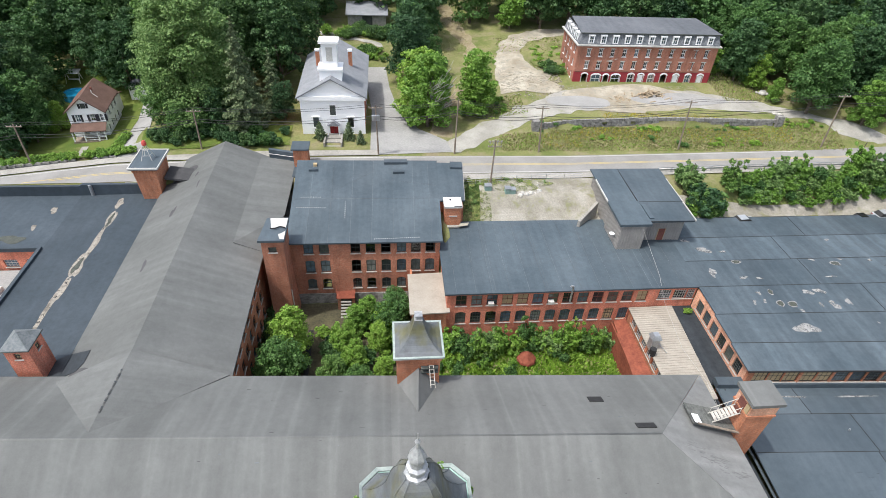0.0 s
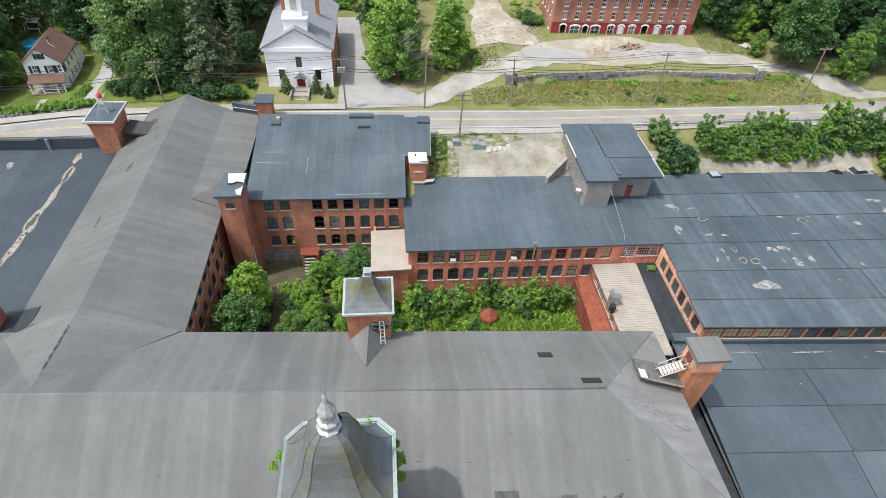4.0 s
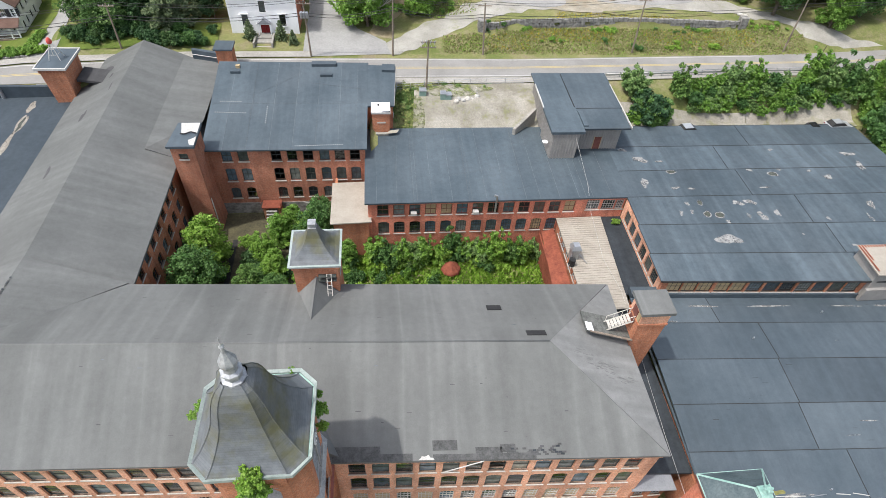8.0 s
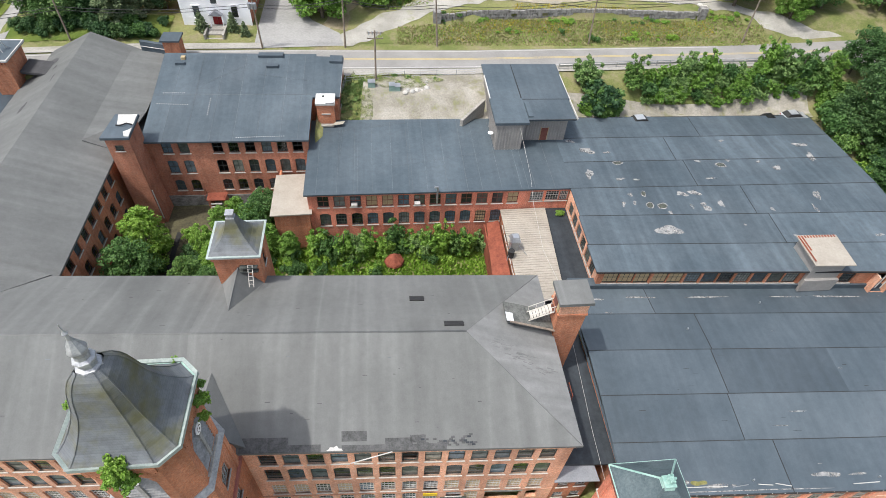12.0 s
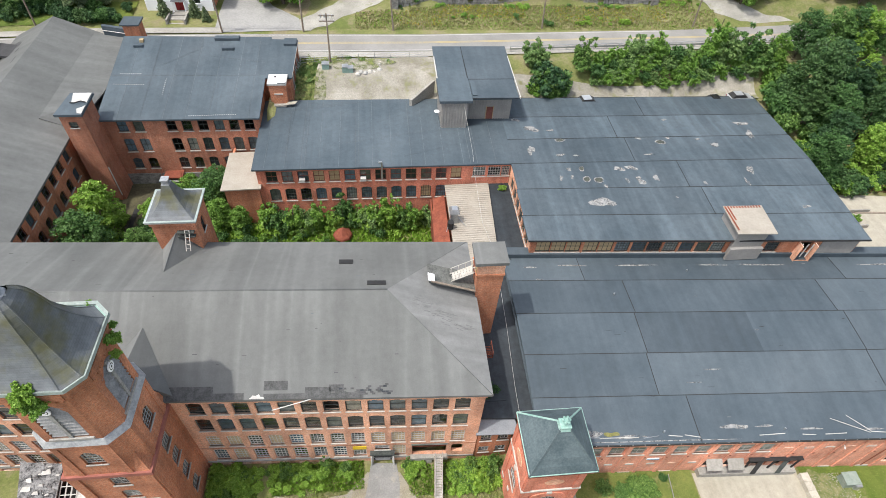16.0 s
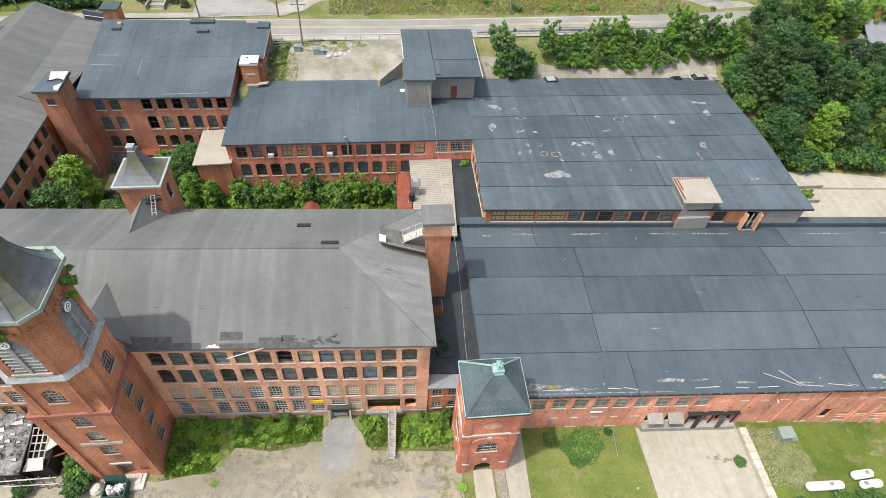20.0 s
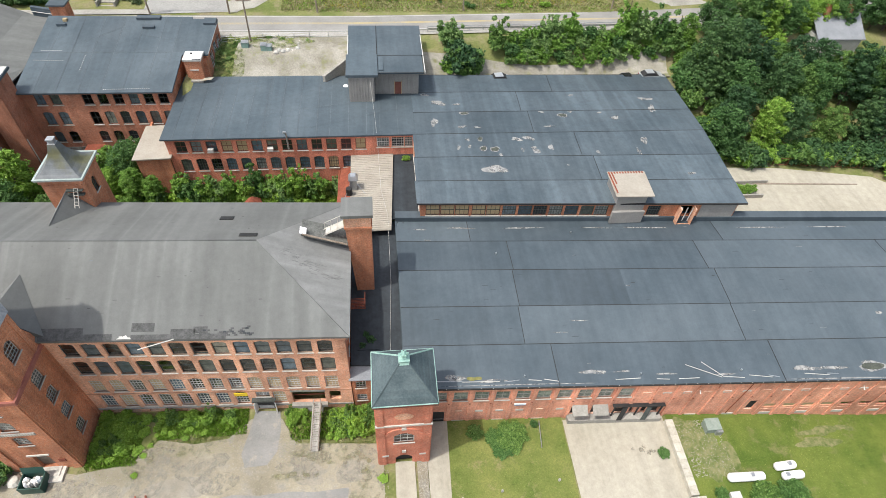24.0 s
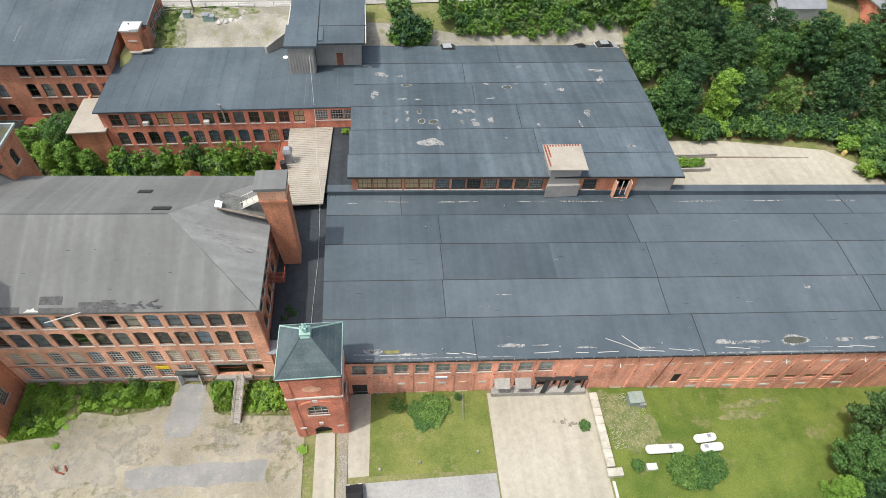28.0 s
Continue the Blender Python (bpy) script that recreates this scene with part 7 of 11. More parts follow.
part("back_wall", Solid().box(-48.2, 34.3, 12, -46.0, 34.6, 18.45), BRICK_RED, hut)
part("side_wall", Solid().box(-48.2, 32.1, 12, -47.9, 34.3, 18.45), BRICK_RED, hut)
hc = [(-48.4, 31.6, 18.5), (-45.5, 31.6, 18.5), (-45.5, 34.8, 18.5), (-48.4, 34.8, 18.5)]
for k in range(4):
    part("roof_face", Solid().slab([hc[k], hc[(k + 1) % 4], (-46.95, 33.2, 19.75)], 0.1), MANS_GREY, hut)
part("eave", Solid().box(-48.45, 31.55, 18.36, -45.45, 34.85, 18.44), FRAME_DARK, hut)

# weathering on the wing and the low west roof


def on_wing(x, y, lift=0.03):
    s_ = abs(x - WXR) / (WX1 - WXR if x > WXR else WXR - WX0)
    return Vector((x, y, 18.4 - 4.3 * s_ + lift))


for k, (x, y, rx, ry) in enumerate(((-40.5, 72.0, 1.6, 2.0), (-41.6, 29.6, 1.8, 2.2), (-36.4, 24.5, 0.15, 2.0), (-39.2, 60, 0.3, 1.3), (-39.6, 48, 0.22, 1.5), (-36.8, 66, 0.12, 1.1), (-38, 70, 0.2, 0.6), (-28.5, 27, 0.6, 0.2))):
    stain(wing, (x, y), lambda dx, dy, x=x, y=y: on_wing(x + dx, y + dy, 0.02), rx, ry, SHADE_FELT, k + 200, 0.012, "felt_patch")
part("felt_saddle", Solid().slab([on_wing(*p, 0.08) for p in ((-43.9, 31.2), (-41.8, 31.4), (-41.2, 32.4), (-41.2, 34.2), (-43.9, 34.8))], 0.05), BLACK_FELT, wing, "dark felt saddle beside the roof hut")
part("felt_saddle", Solid().slab([(-45.65, 31.7, 13.6), (-43.8, 31.2, 14.3), (-43.8, 34.8, 14.3), (-45.65, 34.6, 13.6)], 0.06), BLACK_FELT, wing, "dark felt saddle beside the roof hut")
for k in range(34):
    part("corbel", Solid().box(WX1 - 0.6, 29.0 + 0.68 * k, 13.35, WX1 - 0.42, 29.25 + 0.68 * k, 13.75), BRICK, wing)
DUST = deposit("brown_silt", (0.17, 0.155, 0.13), (0.36, 0.33, 0.28), 0.3, 0.46)
for k, (x, y, rx, ry) in enumerate(((-50.2, 67.5, 0.8, 1.2), (-50.0, 63.0, 0.6, 3.0), (-50.1, 57, 0.7, 3.4), (-50.5, 52.0, 0.8, 3.0), (-50.6, 46.5, 0.6, 3.6), (-50.8, 41.5, 0.5, 2.8), (-59.5, 66, 0.6, 0.9), (-60.5, 61.5, 0.4, 0.8))):
    stain(west, (x, y), lambda dx, dy, x=x, y=y: Vector((x + dx, y + dy, 12.9 + 0.4 * (x + dx + 57) / 13.7)) if x > -57 else Vector((x + dx, y + dy, 12.9)), rx * 0.75, ry, DUST, k + 220, 0.012)
    if k in (1, 3):
        stain(west, (x, y), lambda dx, dy, x=x, y=y: Vector((x + dx, y + dy, 12.9 + 0.4 * (x + dx + 57) / 13.7)), rx * 0.5, ry * 0.5, WET, k + 240, 0.018, "puddle")
part("flashing", Solid().slab([(-44.25, 28.6, 13.42), (-43.6, 28.6, 13.42), (-43.6, 70.4, 13.42), (-44.25, 70.4, 13.42)], 0.1), LAP_FELT, west, "pale worn felt flashing")
# a single dark uneven patch on the low roof, in the puddle colour
stain(west, (-62.2, 58.6), lambda dx, dy: Vector((-62.2 + dx, 58.6 + dy, 12.91)), 1.7, 1.0, WET, 261, 0.014, "puddle", rough=0.3)
flue = thing("roof_flue", "grey steel flue on the low roof", "flue")
part("pipe", Solid().tube((-55.2, 70.2, 12.8), (-55.2, 70.2, 14.9), 0.28), STEEL, flue)
# back lean-to roofs behind the block
dorm = thing("roof_shed", "small brick roof shed with a dark roof behind the block", "roof shed")
part("wall", Solid().box(-23.4, 75.2, 13, -21.0, 77.6, 18.4), BRICK, dorm)
part("roof", Solid().box(-23.7, 74.9, 18.4, -20.7, 77.9, 18.65), DARK_FELT, dorm)
part("parapet", Solid().loft([(-28.0, 78.0, 14.2), (-21.6, 76.6, 14.2), (-21.6, 77.3, 14.2), (-28.0, 78.6, 14.2)], [(-28.0, 78.0, 17.0), (-21.6, 76.6, 16.7), (-21.6, 77.3, 16.7), (-28.0, 78.6, 17.0)]), DARK_FELT, dorm, "dark felt-covered parapet")
part("flashing", Solid().path([(-28.0, 77.95, 16.2), (-21.7, 76.5, 16.0)], 0.06, 5), OFFWHITE, dorm, "pale metal flashing")
part("valley_roof", Solid().slab([(-23.5, 72.0, 15.1), (-20.8, 72.0, 15.1), (-20.8, 76.8, 15.2), (-23.5, 77.2, 15.2)], 0.3), DARK_FELT, dorm)


# ---------- church ----------
church = thing("church", "white clapboard church with a square steeple and grey roof", "church")
HX0, HX1, HY0, HY1, HZ0, HZ1 = -23.1, -11.5, 86.9, 108.0, 15.0, 22.3
CLAP = WHITE


def clapboards(parent, p0, p1, z0, z1, wins, mat, step=0.3):
    """A boarded wall: a plain wall with every board's lower edge standing proud."""
    wall(parent, p0, p1, z0, z1, mat, wins, 0.25)
    m, length = wall_frame(p0, p1)
    z = z0
    while z < z1 - 0.05:
        cut = [(w[0] - w[2] / 2 - 0.05, w[0] + w[2] / 2 + 0.05) for w in wins if w[1] - 0.1 < z < w[1] + w[3] + 0.1]
        u = 0.0
        for a_, b_ in sorted(cut) + [(length, length)]:
            if a_ > u:
                part("clapboard", Solid().box(u, -0.014, z, a_, -0.002, z + 0.2, m), mat, parent)
            u = b_
        z += step
    return m, length


FW = [(2.6, 16.8, 1.05, 2.0, 0.0), (9.0, 16.8, 1.05, 2.0, 0.0), (5.8, 19.2, 1.05, 2.0, 0.0), (5.8, 15.1, 1.5, 1.9, 0.0)]
mc, _ = clapboards(church, (HX0, HY0), (HX1, HY0), 14.4, HZ1, FW, CLAP)
windows(church, (HX0, HY0), (HX1, HY0), FW[:3], cols=3, rows=4, frame_mat=FRAME_DARK, sill_mat=WHITE)
part("door", Solid().box(5.05, 0.1, 15.1, 5.77, 0.16, 17.0, mc), plain("dark_red_door", (0.2, 0.02, 0.02), (0.26, 0.03, 0.03), 1, 4), church, "dark red door leaf")
part("door", Solid().box(5.83, 0.1, 15.1, 6.55, 0.16, 17.0, mc), plain("dark_red_door", (0.2, 0.02, 0.02), (0.26, 0.03, 0.03), 1, 4), church, "dark red door leaf")
for u, z in ((2.6, 18.9), (9.0, 18.9), (5.8, 21.3)):
    part("window_hood", Solid().box(u - 0.75, -0.2, z, u + 0.75, -0.04, z + 0.16, mc), WHITE, church)
part("door_gable", Solid().loft([mc @ Vector(q) for q in ((4.6, -0.9, 17.5), (7.0, -0.9, 17.5), (5.8, -0.9, 18.4))], [mc @ Vector(q) for q in ((4.6, 0, 17.5), (7.0, 0, 17.5), (5.8, 0, 18.4))]), GREY_SHINGLE, church, "small gabled door hood")
for u in (4.75, 6.85):
    part("hood_post", Solid().box(u - 0.09, -0.85, 15.1, u + 0.09, -0.67, 17.5, mc), WHITE, church)
SWN = [(u, 16.8, 1.1, 3.2, 0.0) for u in (3, 7, 11, 15, 18.5)]
for p0, p1 in (((HX1, HY0 + 0.25), (HX1, HY1 - 0.4)), ((HX0, HY1 - 0.4), (HX0, HY0 + 0.25))):
    wall(church, p0, p1, 14.4, HZ1, BRICK_RED, SWN, 0.3)
    windows(church, p0, p1, SWN, cols=3, rows=6, frame_mat=WHITE)
wall(church, (HX1, HY1), (HX0, HY1), 14.4, HZ1, WHITE, ())
for u in (0.0, 11.3):
    part("corner_board", Solid().box(u, -0.08, 14.4, u + 0.35, -0.04, HZ1, mc), WHITE, church)
part("entablature", Solid().box(-0.3, -0.45, HZ1, 11.9, 0.0, HZ1 + 0.7, mc), WHITE, church)
XM = (HX0 + HX1) / 2
part("pediment", Solid().loft([(HX0, HY0 - 0.1, HZ1 + 0.7), (HX1, HY0 - 0.1, HZ1 + 0.7), (XM, HY0 - 0.1, HZ1 + 3.9)], [(HX0, HY0 + 0.2, HZ1 + 0.7), (HX1, HY0 + 0.2, HZ1 + 0.7), (XM, HY0 + 0.2, HZ1 + 3.9)]), WHITE, church)
for x0, x1 in ((HX0 - 0.6, XM), (HX1 + 0.6, XM)):
    q = [(x0, HY0 - 0.6, HZ1 + 0.55), (x1, HY0 - 0.6, HZ1 + 4.15), (x1, HY1 + 0.4, HZ1 + 4.15), (x0, HY1 + 0.4, HZ1 + 0.55)]
    part("roof", Solid().slab(q, 0.25), GREY_SHINGLE, church, "grey shingle slope")
part("steeple_base", Solid().box(XM - 2.0, 88.0, 24.0, XM + 2.0, 91.2, 27.3), WHITE, church)
part("steeple_cornice", Solid().box(XM - 2.2, 87.8, 27.3, XM + 2.2, 91.4, 27.6), WHITE, church)
part("belfry", Solid().box(XM - 1.35, 88.6, 27.7, XM + 1.35, 90.8, 31.9), WHITE, church)
part("louvre", Solid().box(XM - 0.55, 88.54, 28.8, XM + 0.55, 88.6, 31.2), OFFWHITE, church)
part("belfry_roof", Solid().box(XM - 1.75, 88.2, 31.9, XM + 1.75, 91.0, 32.3), WHITE, church)
for dx in (-3.1, 3.1):
    ch_ = part("chimney", Solid().box(XM + dx - 0.35, 97.4, 23.2, XM + dx + 0.35, 98.1, 27.4), BRICK, church, "red brick chimney")
    part("chimney_cap", Solid().box(XM + dx - 0.42, 97.33, 27.4, XM + dx + 0.42, 98.17, 27.75), WHITE, ch_, "white chimney cap")
part("steps", Solid().box(-18.7, 82.6, 14.4, -15.9, 83.7, 15.1).box(-18.7, 83.7, 14.4, -15.9, 85.0, 15.35).box(-18.7, 85.0, 14.4, -15.9, 86.85, 15.6), CONCRETE, church, "concrete entrance steps")
for x in (-18.9, -15.8):
    part("step_cheek", Solid().box(x - 0.15, 82.4, 14.4, x + 0.15, 86.0, 15.9), CONCRETE, church)

# ---------- derelict brick block ----------
hotel = thing("brick_block", "four-storey derelict brick block with a grey slate mansard", "apartment block")
BX0, BX1, BY0, BY1, BZ = 34.0, 65.7, 106.9, 118.8, 17.2
cols = [36.5 + 2.68 * i - BX0 for i in range(11)]
W2 = [(u, 21.15, 0.9, 1.65, 0.2) for u in cols] + [(u, 23.85, 0.9, 1.65, 0.2) for u in cols]
W1 = [(cols[0], 17.9, 1.2, 2.1, 0.4), (cols[1], 17.9, 2.0, 1.9, 0.2), (cols[2] - 0.4, 17.9, 1.1, 1.9, 0.0), (cols[3] - 0.8, 17.9, 1.9, 1.9, 0.1), (cols[4], 17.9, 1.3, 2.1, 0.4), (cols[5] - 0.4, 17.9, 1.2, 2.1, 0.4), (cols[6] - 0.6, 17.9, 1.3, 2.1, 0.4), (cols[7] - 0.4, 17.9, 1.3, 2.1, 0.4), (cols[8] - 0.2, 17.9, 1.2, 2.1, 0.4), (cols[9], 17.9, 1.2, 2.1, 0.4), (cols[10] + 0.2, 17.9, 1.2, 2.1, 0.4)]
wall(hotel, (BX0, BY0), (BX1, BY0), 20.5, 26.2, BROWN_BRICK, W2, 0.35)
wall(hotel, (BX0, BY0), (BX1, BY0), BZ - 0.6, 20.5, SHOP_RED, W1, 0.35, label="red painted ground floor")
windows(hotel, (BX0, BY0), (BX1, BY0), W2, cols=2, rows=2, frame_mat=WHITE, sill_mat=WHITE)
windows(hotel, (BX0, BY0), (BX1, BY0), [W1[i] for i in (1, 3, 4, 6, 9)], cols=2, rows=2, frame_mat=WHITE, sill_mat=WHITE)
mh, LH = wall_frame((BX0, BY0), (BX1, BY0))
for i in (5, 8, 10):
    part("door", Solid().box(W1[i][0] - 0.55, 0.1, 17.5, W1[i][0] + 0.55, 0.16, 19.8, mh), WHITE, hotel, "white panelled door")
    part("door_step", Solid().box(W1[i][0] - 0.8, -0.9, 16.8, W1[i][0] + 0.8, -0.01, 17.5, mh), SILL, hotel)
for u, z, w, h, r in W1:
    arc_ = [(u + (w / 2 + 0.25) * math.cos(t), z + h - 0.25 + 0.6 * math.sin(t)) for t in (math.pi * i / 8 for i in range(9))] + [(u + (w / 2 - 0.02) * math.cos(t), z + h - 0.25 + 0.3 * math.sin(t)) for t in (math.pi * i / 8 for i in range(8, -1, -1))]
    part("window_hood", Solid().loft([mh @ Vector((a_, -0.14, b_)) for a_, b_ in arc_], [mh @ Vector((a_, -0.01, b_)) for a_, b_ in arc_]), WHITE, hotel, "white arched hood")
    for e_ in (u - w / 2 - 0.18, u + w / 2):
        part("surround", Solid().box(e_, -0.06, z, e_ + 0.18, -0.005, z + h - 0.1, mh), OFFWHITE, hotel)
part("plinth", Solid().box(0, -0.08, BZ - 0.5, LH, -0.01, 17.5, mh), SILL, hotel)
part("shop_cornice", Solid().box(0.2, -0.1, 20.4, LH - 3, -0.01, 20.55, mh), FRAME_RED, hotel)
W3 = [(u, z, 0.9, 1.5, 0.2) for u in (2.2, 4.6, 7.0, 9.6) for z in (18.4, 21.15, 23.9)]
for p0, p1 in (((BX0, BY1), (BX0, BY0 + 0.35)), ((BX1, BY0 + 0.35), (BX1, BY1))):
    wall(hotel, p0, p1, BZ - 0.6, 26.2, BROWN_BRICK, W3, 0.35)
    windows(hotel, p0, p1, W3, cols=2, rows=2, frame_mat=WHITE, sill_mat=WHITE)
wall(hotel, (BX1 - 0.35, BY1), (BX0 + 0.35, BY1), BZ - 0.6, 26.2, BROWN_BRICK, ())
part("cornice", Solid().box(BX0 - 0.5, BY0 - 0.5, 26.15, BX1 + 0.5, BY1 + 0.5, 26.4), OFFWHITE, hotel, "white timber cornice")
MANS = plain("patched_grey_slates", (0.09, 0.1, 0.112), (0.24, 0.25, 0.265), 1.6, 3)
ml, mu = [(BX0 - 0.1, BY0 - 0.1), (BX1 + 0.1, BY0 - 0.1), (BX1 + 0.1, BY1 + 0.1), (BX0 - 0.1, BY1 + 0.1)], [(BX0 + 0.5, BY0 + 0.5), (BX1 - 0.5, BY0 + 0.5), (BX1 - 0.5, BY1 - 0.5), (BX0 + 0.5, BY1 - 0.5)]
for k in range(4):
    n = (k + 1) % 4
    part("mansard_face", Solid().slab([(*ml[k], 26.5), (*ml[n], 26.5), (*mu[n], 28.7), (*mu[k], 28.7)], 0.1), MANS, hotel, "patched grey slate slope")
rx0, rx1, ry0, ry1 = BX0 + 0.1, BX1 - 0.1, BY0 + 0.1, BY1 - 0.1
RF = membrane("grey_block_roofing", (0.085, 0.092, 0.102), (0.125, 0.132, 0.143))
part("roof", Solid().slab([(rx0, ry0, 28.85), (rx1, ry0, 28.85), (rx1 - 1.2, ry1 - 0.8, 29.15), (rx0 + 0.8, ry1 - 0.8, 29.15)], 0.2), RF, hotel)
part("roof_trim", Solid().box(rx0, ry0 - 0.1, 28.62, rx1, ry0, 28.86), FRAME_DARK, hotel)
for u in cols:
    x = BX0 + u
    d = Solid().box(x - 0.62, BY0 - 0.12, 26.65, x - 0.42, BY0 + 0.5, 28.2).box(x + 0.42, BY0 - 0.12, 26.65, x + 0.62, BY0 + 0.5, 28.2).box(x - 0.7, BY0 - 0.16, 28.15, x + 0.7, BY0 + 0.7, 28.42).box(x - 0.42, BY0 - 0.1, 26.65, x + 0.42, BY0 + 0.4, 26.8)
    dm = part("dormer", d, WHITE, hotel, "white dormer window")
    part("pane", Solid().box(x - 0.42, BY0 - 0.02, 26.8, x + 0.42, BY0 + 0.0, 28.15), GLASS, dm)
    part("sash_bar", Solid().box(x - 0.42, BY0 - 0.05, 27.42, x + 0.42, BY0 - 0.02, 27.5).box(x - 0.03, BY0 - 0.05, 26.8, x + 0.03, BY0 - 0.02, 28.15), WHITE, dm)
for y in (109.2, 111.6, 114.0, 116.4):
    dm = part("dormer", Solid().box(BX0 - 0.12, y - 0.6, 26.65, BX0 + 0.5, y - 0.42, 28.2).box(BX0 - 0.12, y + 0.42, 26.65, BX0 + 0.5, y + 0.6, 28.2).box(BX0 - 0.16, y - 0.7, 28.15, BX0 + 0.7, y + 0.7, 28.42), WHITE, hotel, "white dormer window")
    part("pane", Solid().box(BX0 - 0.02, y - 0.42, 26.7, BX0, y + 0.42, 28.15), GLASS, dm)
part("gable_trim", Solid().loft([mh @ Vector(q) for q in ((6.9, -0.06, 22.9), (9.2, -0.06, 23.45), (9.2, -0.06, 23.3), (6.9, -0.06, 22.75))], [mh @ Vector(q) for q in ((6.9, -0.01, 22.9), (9.2, -0.01, 23.45), (9.2, -0.01, 23.3), (6.9, -0.01, 22.75))]), OFFWHITE, hotel)
part("partition", Solid().box(BX0 + 1, BY0 + 4, BZ, BX1 - 1, BY0 + 4.2, 26), DARKROOM, hotel)

for u in (8.4, 14.4, 20.6, 26.4):
    part("pilaster", Solid().box(u - 0.2, -0.1, 20.6, u + 0.2, -0.003, 26.1, mh), BROWN_BRICK, hotel)
for u, z, w, h, r in W2:
    part("window_hood", Solid().box(u - w / 2 - 0.12, -0.1, z + h - 0.05, u + w / 2 + 0.12, -0.004, z + h + 0.12, mh), OFFWHITE, hotel)

# ---------- white house ----------
house = thing("house", "white clapboard house with a brown shingle roof and porch", "house")
PA, PB = (-65.2, 89.2), (-59.2, 89.9)
mw, LW = wall_frame(PA, PB)
dirn = Vector((PB[0] - PA[0], PB[1] - PA[1], 0)).normalized()
inn = Vector((-dirn.y, dirn.x, 0))
PC, PD = Vector((*PB, 0)) + inn * 8.8, Vector((*PA, 0)) + inn * 8.8
HB, HE, HR = 12.8, 18.8, 21.3
FWN = [(u, 16.6, 0.85, 1.35, 0.0) for u in (1.5, 4.0, 5.6)] + [(u, 14.1, 0.85, 1.45, 0.0) for u in (2.2, 4.6)]
clapboards(house, PA, PB, HB, HE, FWN, WHITE)
windows(house, PA, PB, FWN, cols=2, rows=2, frame_mat=WHITE, sill_mat=WHITE)
SHUT = plain("black_shutter_paint", (0.025, 0.025, 0.03), (0.04, 0.04, 0.045), 1, 4)
for u, z, w, h, r in FWN[:3]:
    for sgn in (-1, 1):
        part("shutter", Solid().box(u + sgn * 0.66 - 0.19, -0.07, z, u + sgn * 0.66 + 0.19, -0.04, z + h, mw), SHUT, house, "black shutter")
SD = [(u, z, 0.8, 1.3, 0.0) for u in (1.2, 3.2, 5.4, 7.4) for z in (14.1, 16.6)]
clapboards(house, PB, PC.to_2d(), HB, HE, SD, WHITE)
windows(house, PB, PC.to_2d(), SD, cols=2, rows=2, frame_mat=FRAME_DARK, sill_mat=WHITE)
wall(house, PC.to_2d(), PD.to_2d(), HB, HE, WHITE, (), 0.25)
wall(house, PD.to_2d(), PA, HB, HE, WHITE, (), 0.25)
part("gable", Solid().loft([mw @ Vector(q) for q in ((0, 0, HE), (LW, 0, HE), (LW / 2, 0, HR - 0.1))], [mw @ Vector(q) for q in ((0, 0.25, HE), (LW, 0.25, HE), (LW / 2, 0.25, HR - 0.1))]), WHITE, house)
part("attic_window", Solid().box(LW / 2 - 0.4, -0.06, 19.15, LW / 2 + 0.4, -0.01, 20.1, mw), FRAME_DARK, house)
for sgn in (-1, 1):
    part("shutter", Solid().box(LW / 2 + sgn * 0.65 - 0.18, -0.07, 19.15, LW / 2 + sgn * 0.65 + 0.18, -0.02, 20.1, mw), SHUT, house, "black shutter")
for u0, u1 in ((-0.5, LW / 2), (LW + 0.5, LW / 2)):
    part("roof", Solid().slab([mw @ Vector(q) for q in ((u0, -0.5, HE - 0.35), (u1, -0.5, HR), (u1, 9.2, HR), (u0, 9.2, HE - 0.35))], 0.18), BROWN_SHINGLE, house, "brown shingle slope")
part("roof_vent", Solid().box(LW / 2 + 0.5, 4.4, 20.6, LW / 2 + 0.8, 4.7, 21.3, mw), FRAME_RED, house)
part("roof_vent", Solid().tube(mw @ Vector((LW / 2 + 0.9, 3.6, 20.3)), mw @ Vector((LW / 2 + 0.9, 3.6, 21.1)), 0.09, None, 6), OFFWHITE, house)
part("fallen_pipe", Solid().tube(mw @ Vector((LW / 2 + 1.0, 3.3, 20.65)), mw @ Vector((LW / 2 + 1.9, 3.0, 19.95)), 0.06, None, 5), OFFWHITE, house)
part("porch_roof", Solid().slab([mw @ Vector(q) for q in ((0.2, -2.2, 15.7), (LW + 0.2, -2.2, 15.7), (LW, -0.02, 16.4), (0.2, -0.02, 16.4))], 0.15), BROWN_SHINGLE, house, "brown porch roof")
part("porch_floor", Solid().box(0.2, -2.1, HB, LW, -0.02, 13.6, mw), TIMBER, house)
for u in (0.4, 2.3, 4.6, LW - 0.2):
    part("porch_post", Solid().box(u - 0.09, -2.05, 13.6, u + 0.09, -1.87, 15.55, mw), WHITE, house)
for u0, u1 in ((2.4, 4.5), (4.7, LW - 0.3)):
    part("porch_rail", Solid().box(u0, -2.0, 14.3, u1, -1.93, 14.4, mw).box(u0, -2.0, 13.8, u1, -1.93, 13.87, mw), WHITE, house)
part("rear_wing", Solid().box(1.2, 9.0, HB, LW - 0.4, 12.4, 17.0, mw), WHITE, house, "white rear wing")
part("rear_roof", Solid().slab([mw @ Vector(q) for q in ((0.8, 8.7, 18.0), (LW, 8.7, 18.0), (LW, 12.8, 16.9), (0.8, 12.8, 16.9))], 0.15), BROWN_SHINGLE, house, "brown shingle rear roof")
shack = thing("garage", "small white garage with a grey roof", "garage")
part("wall", Solid().box(-57.8, 101, 14, -53.8, 106, 17), WHITE, shack)
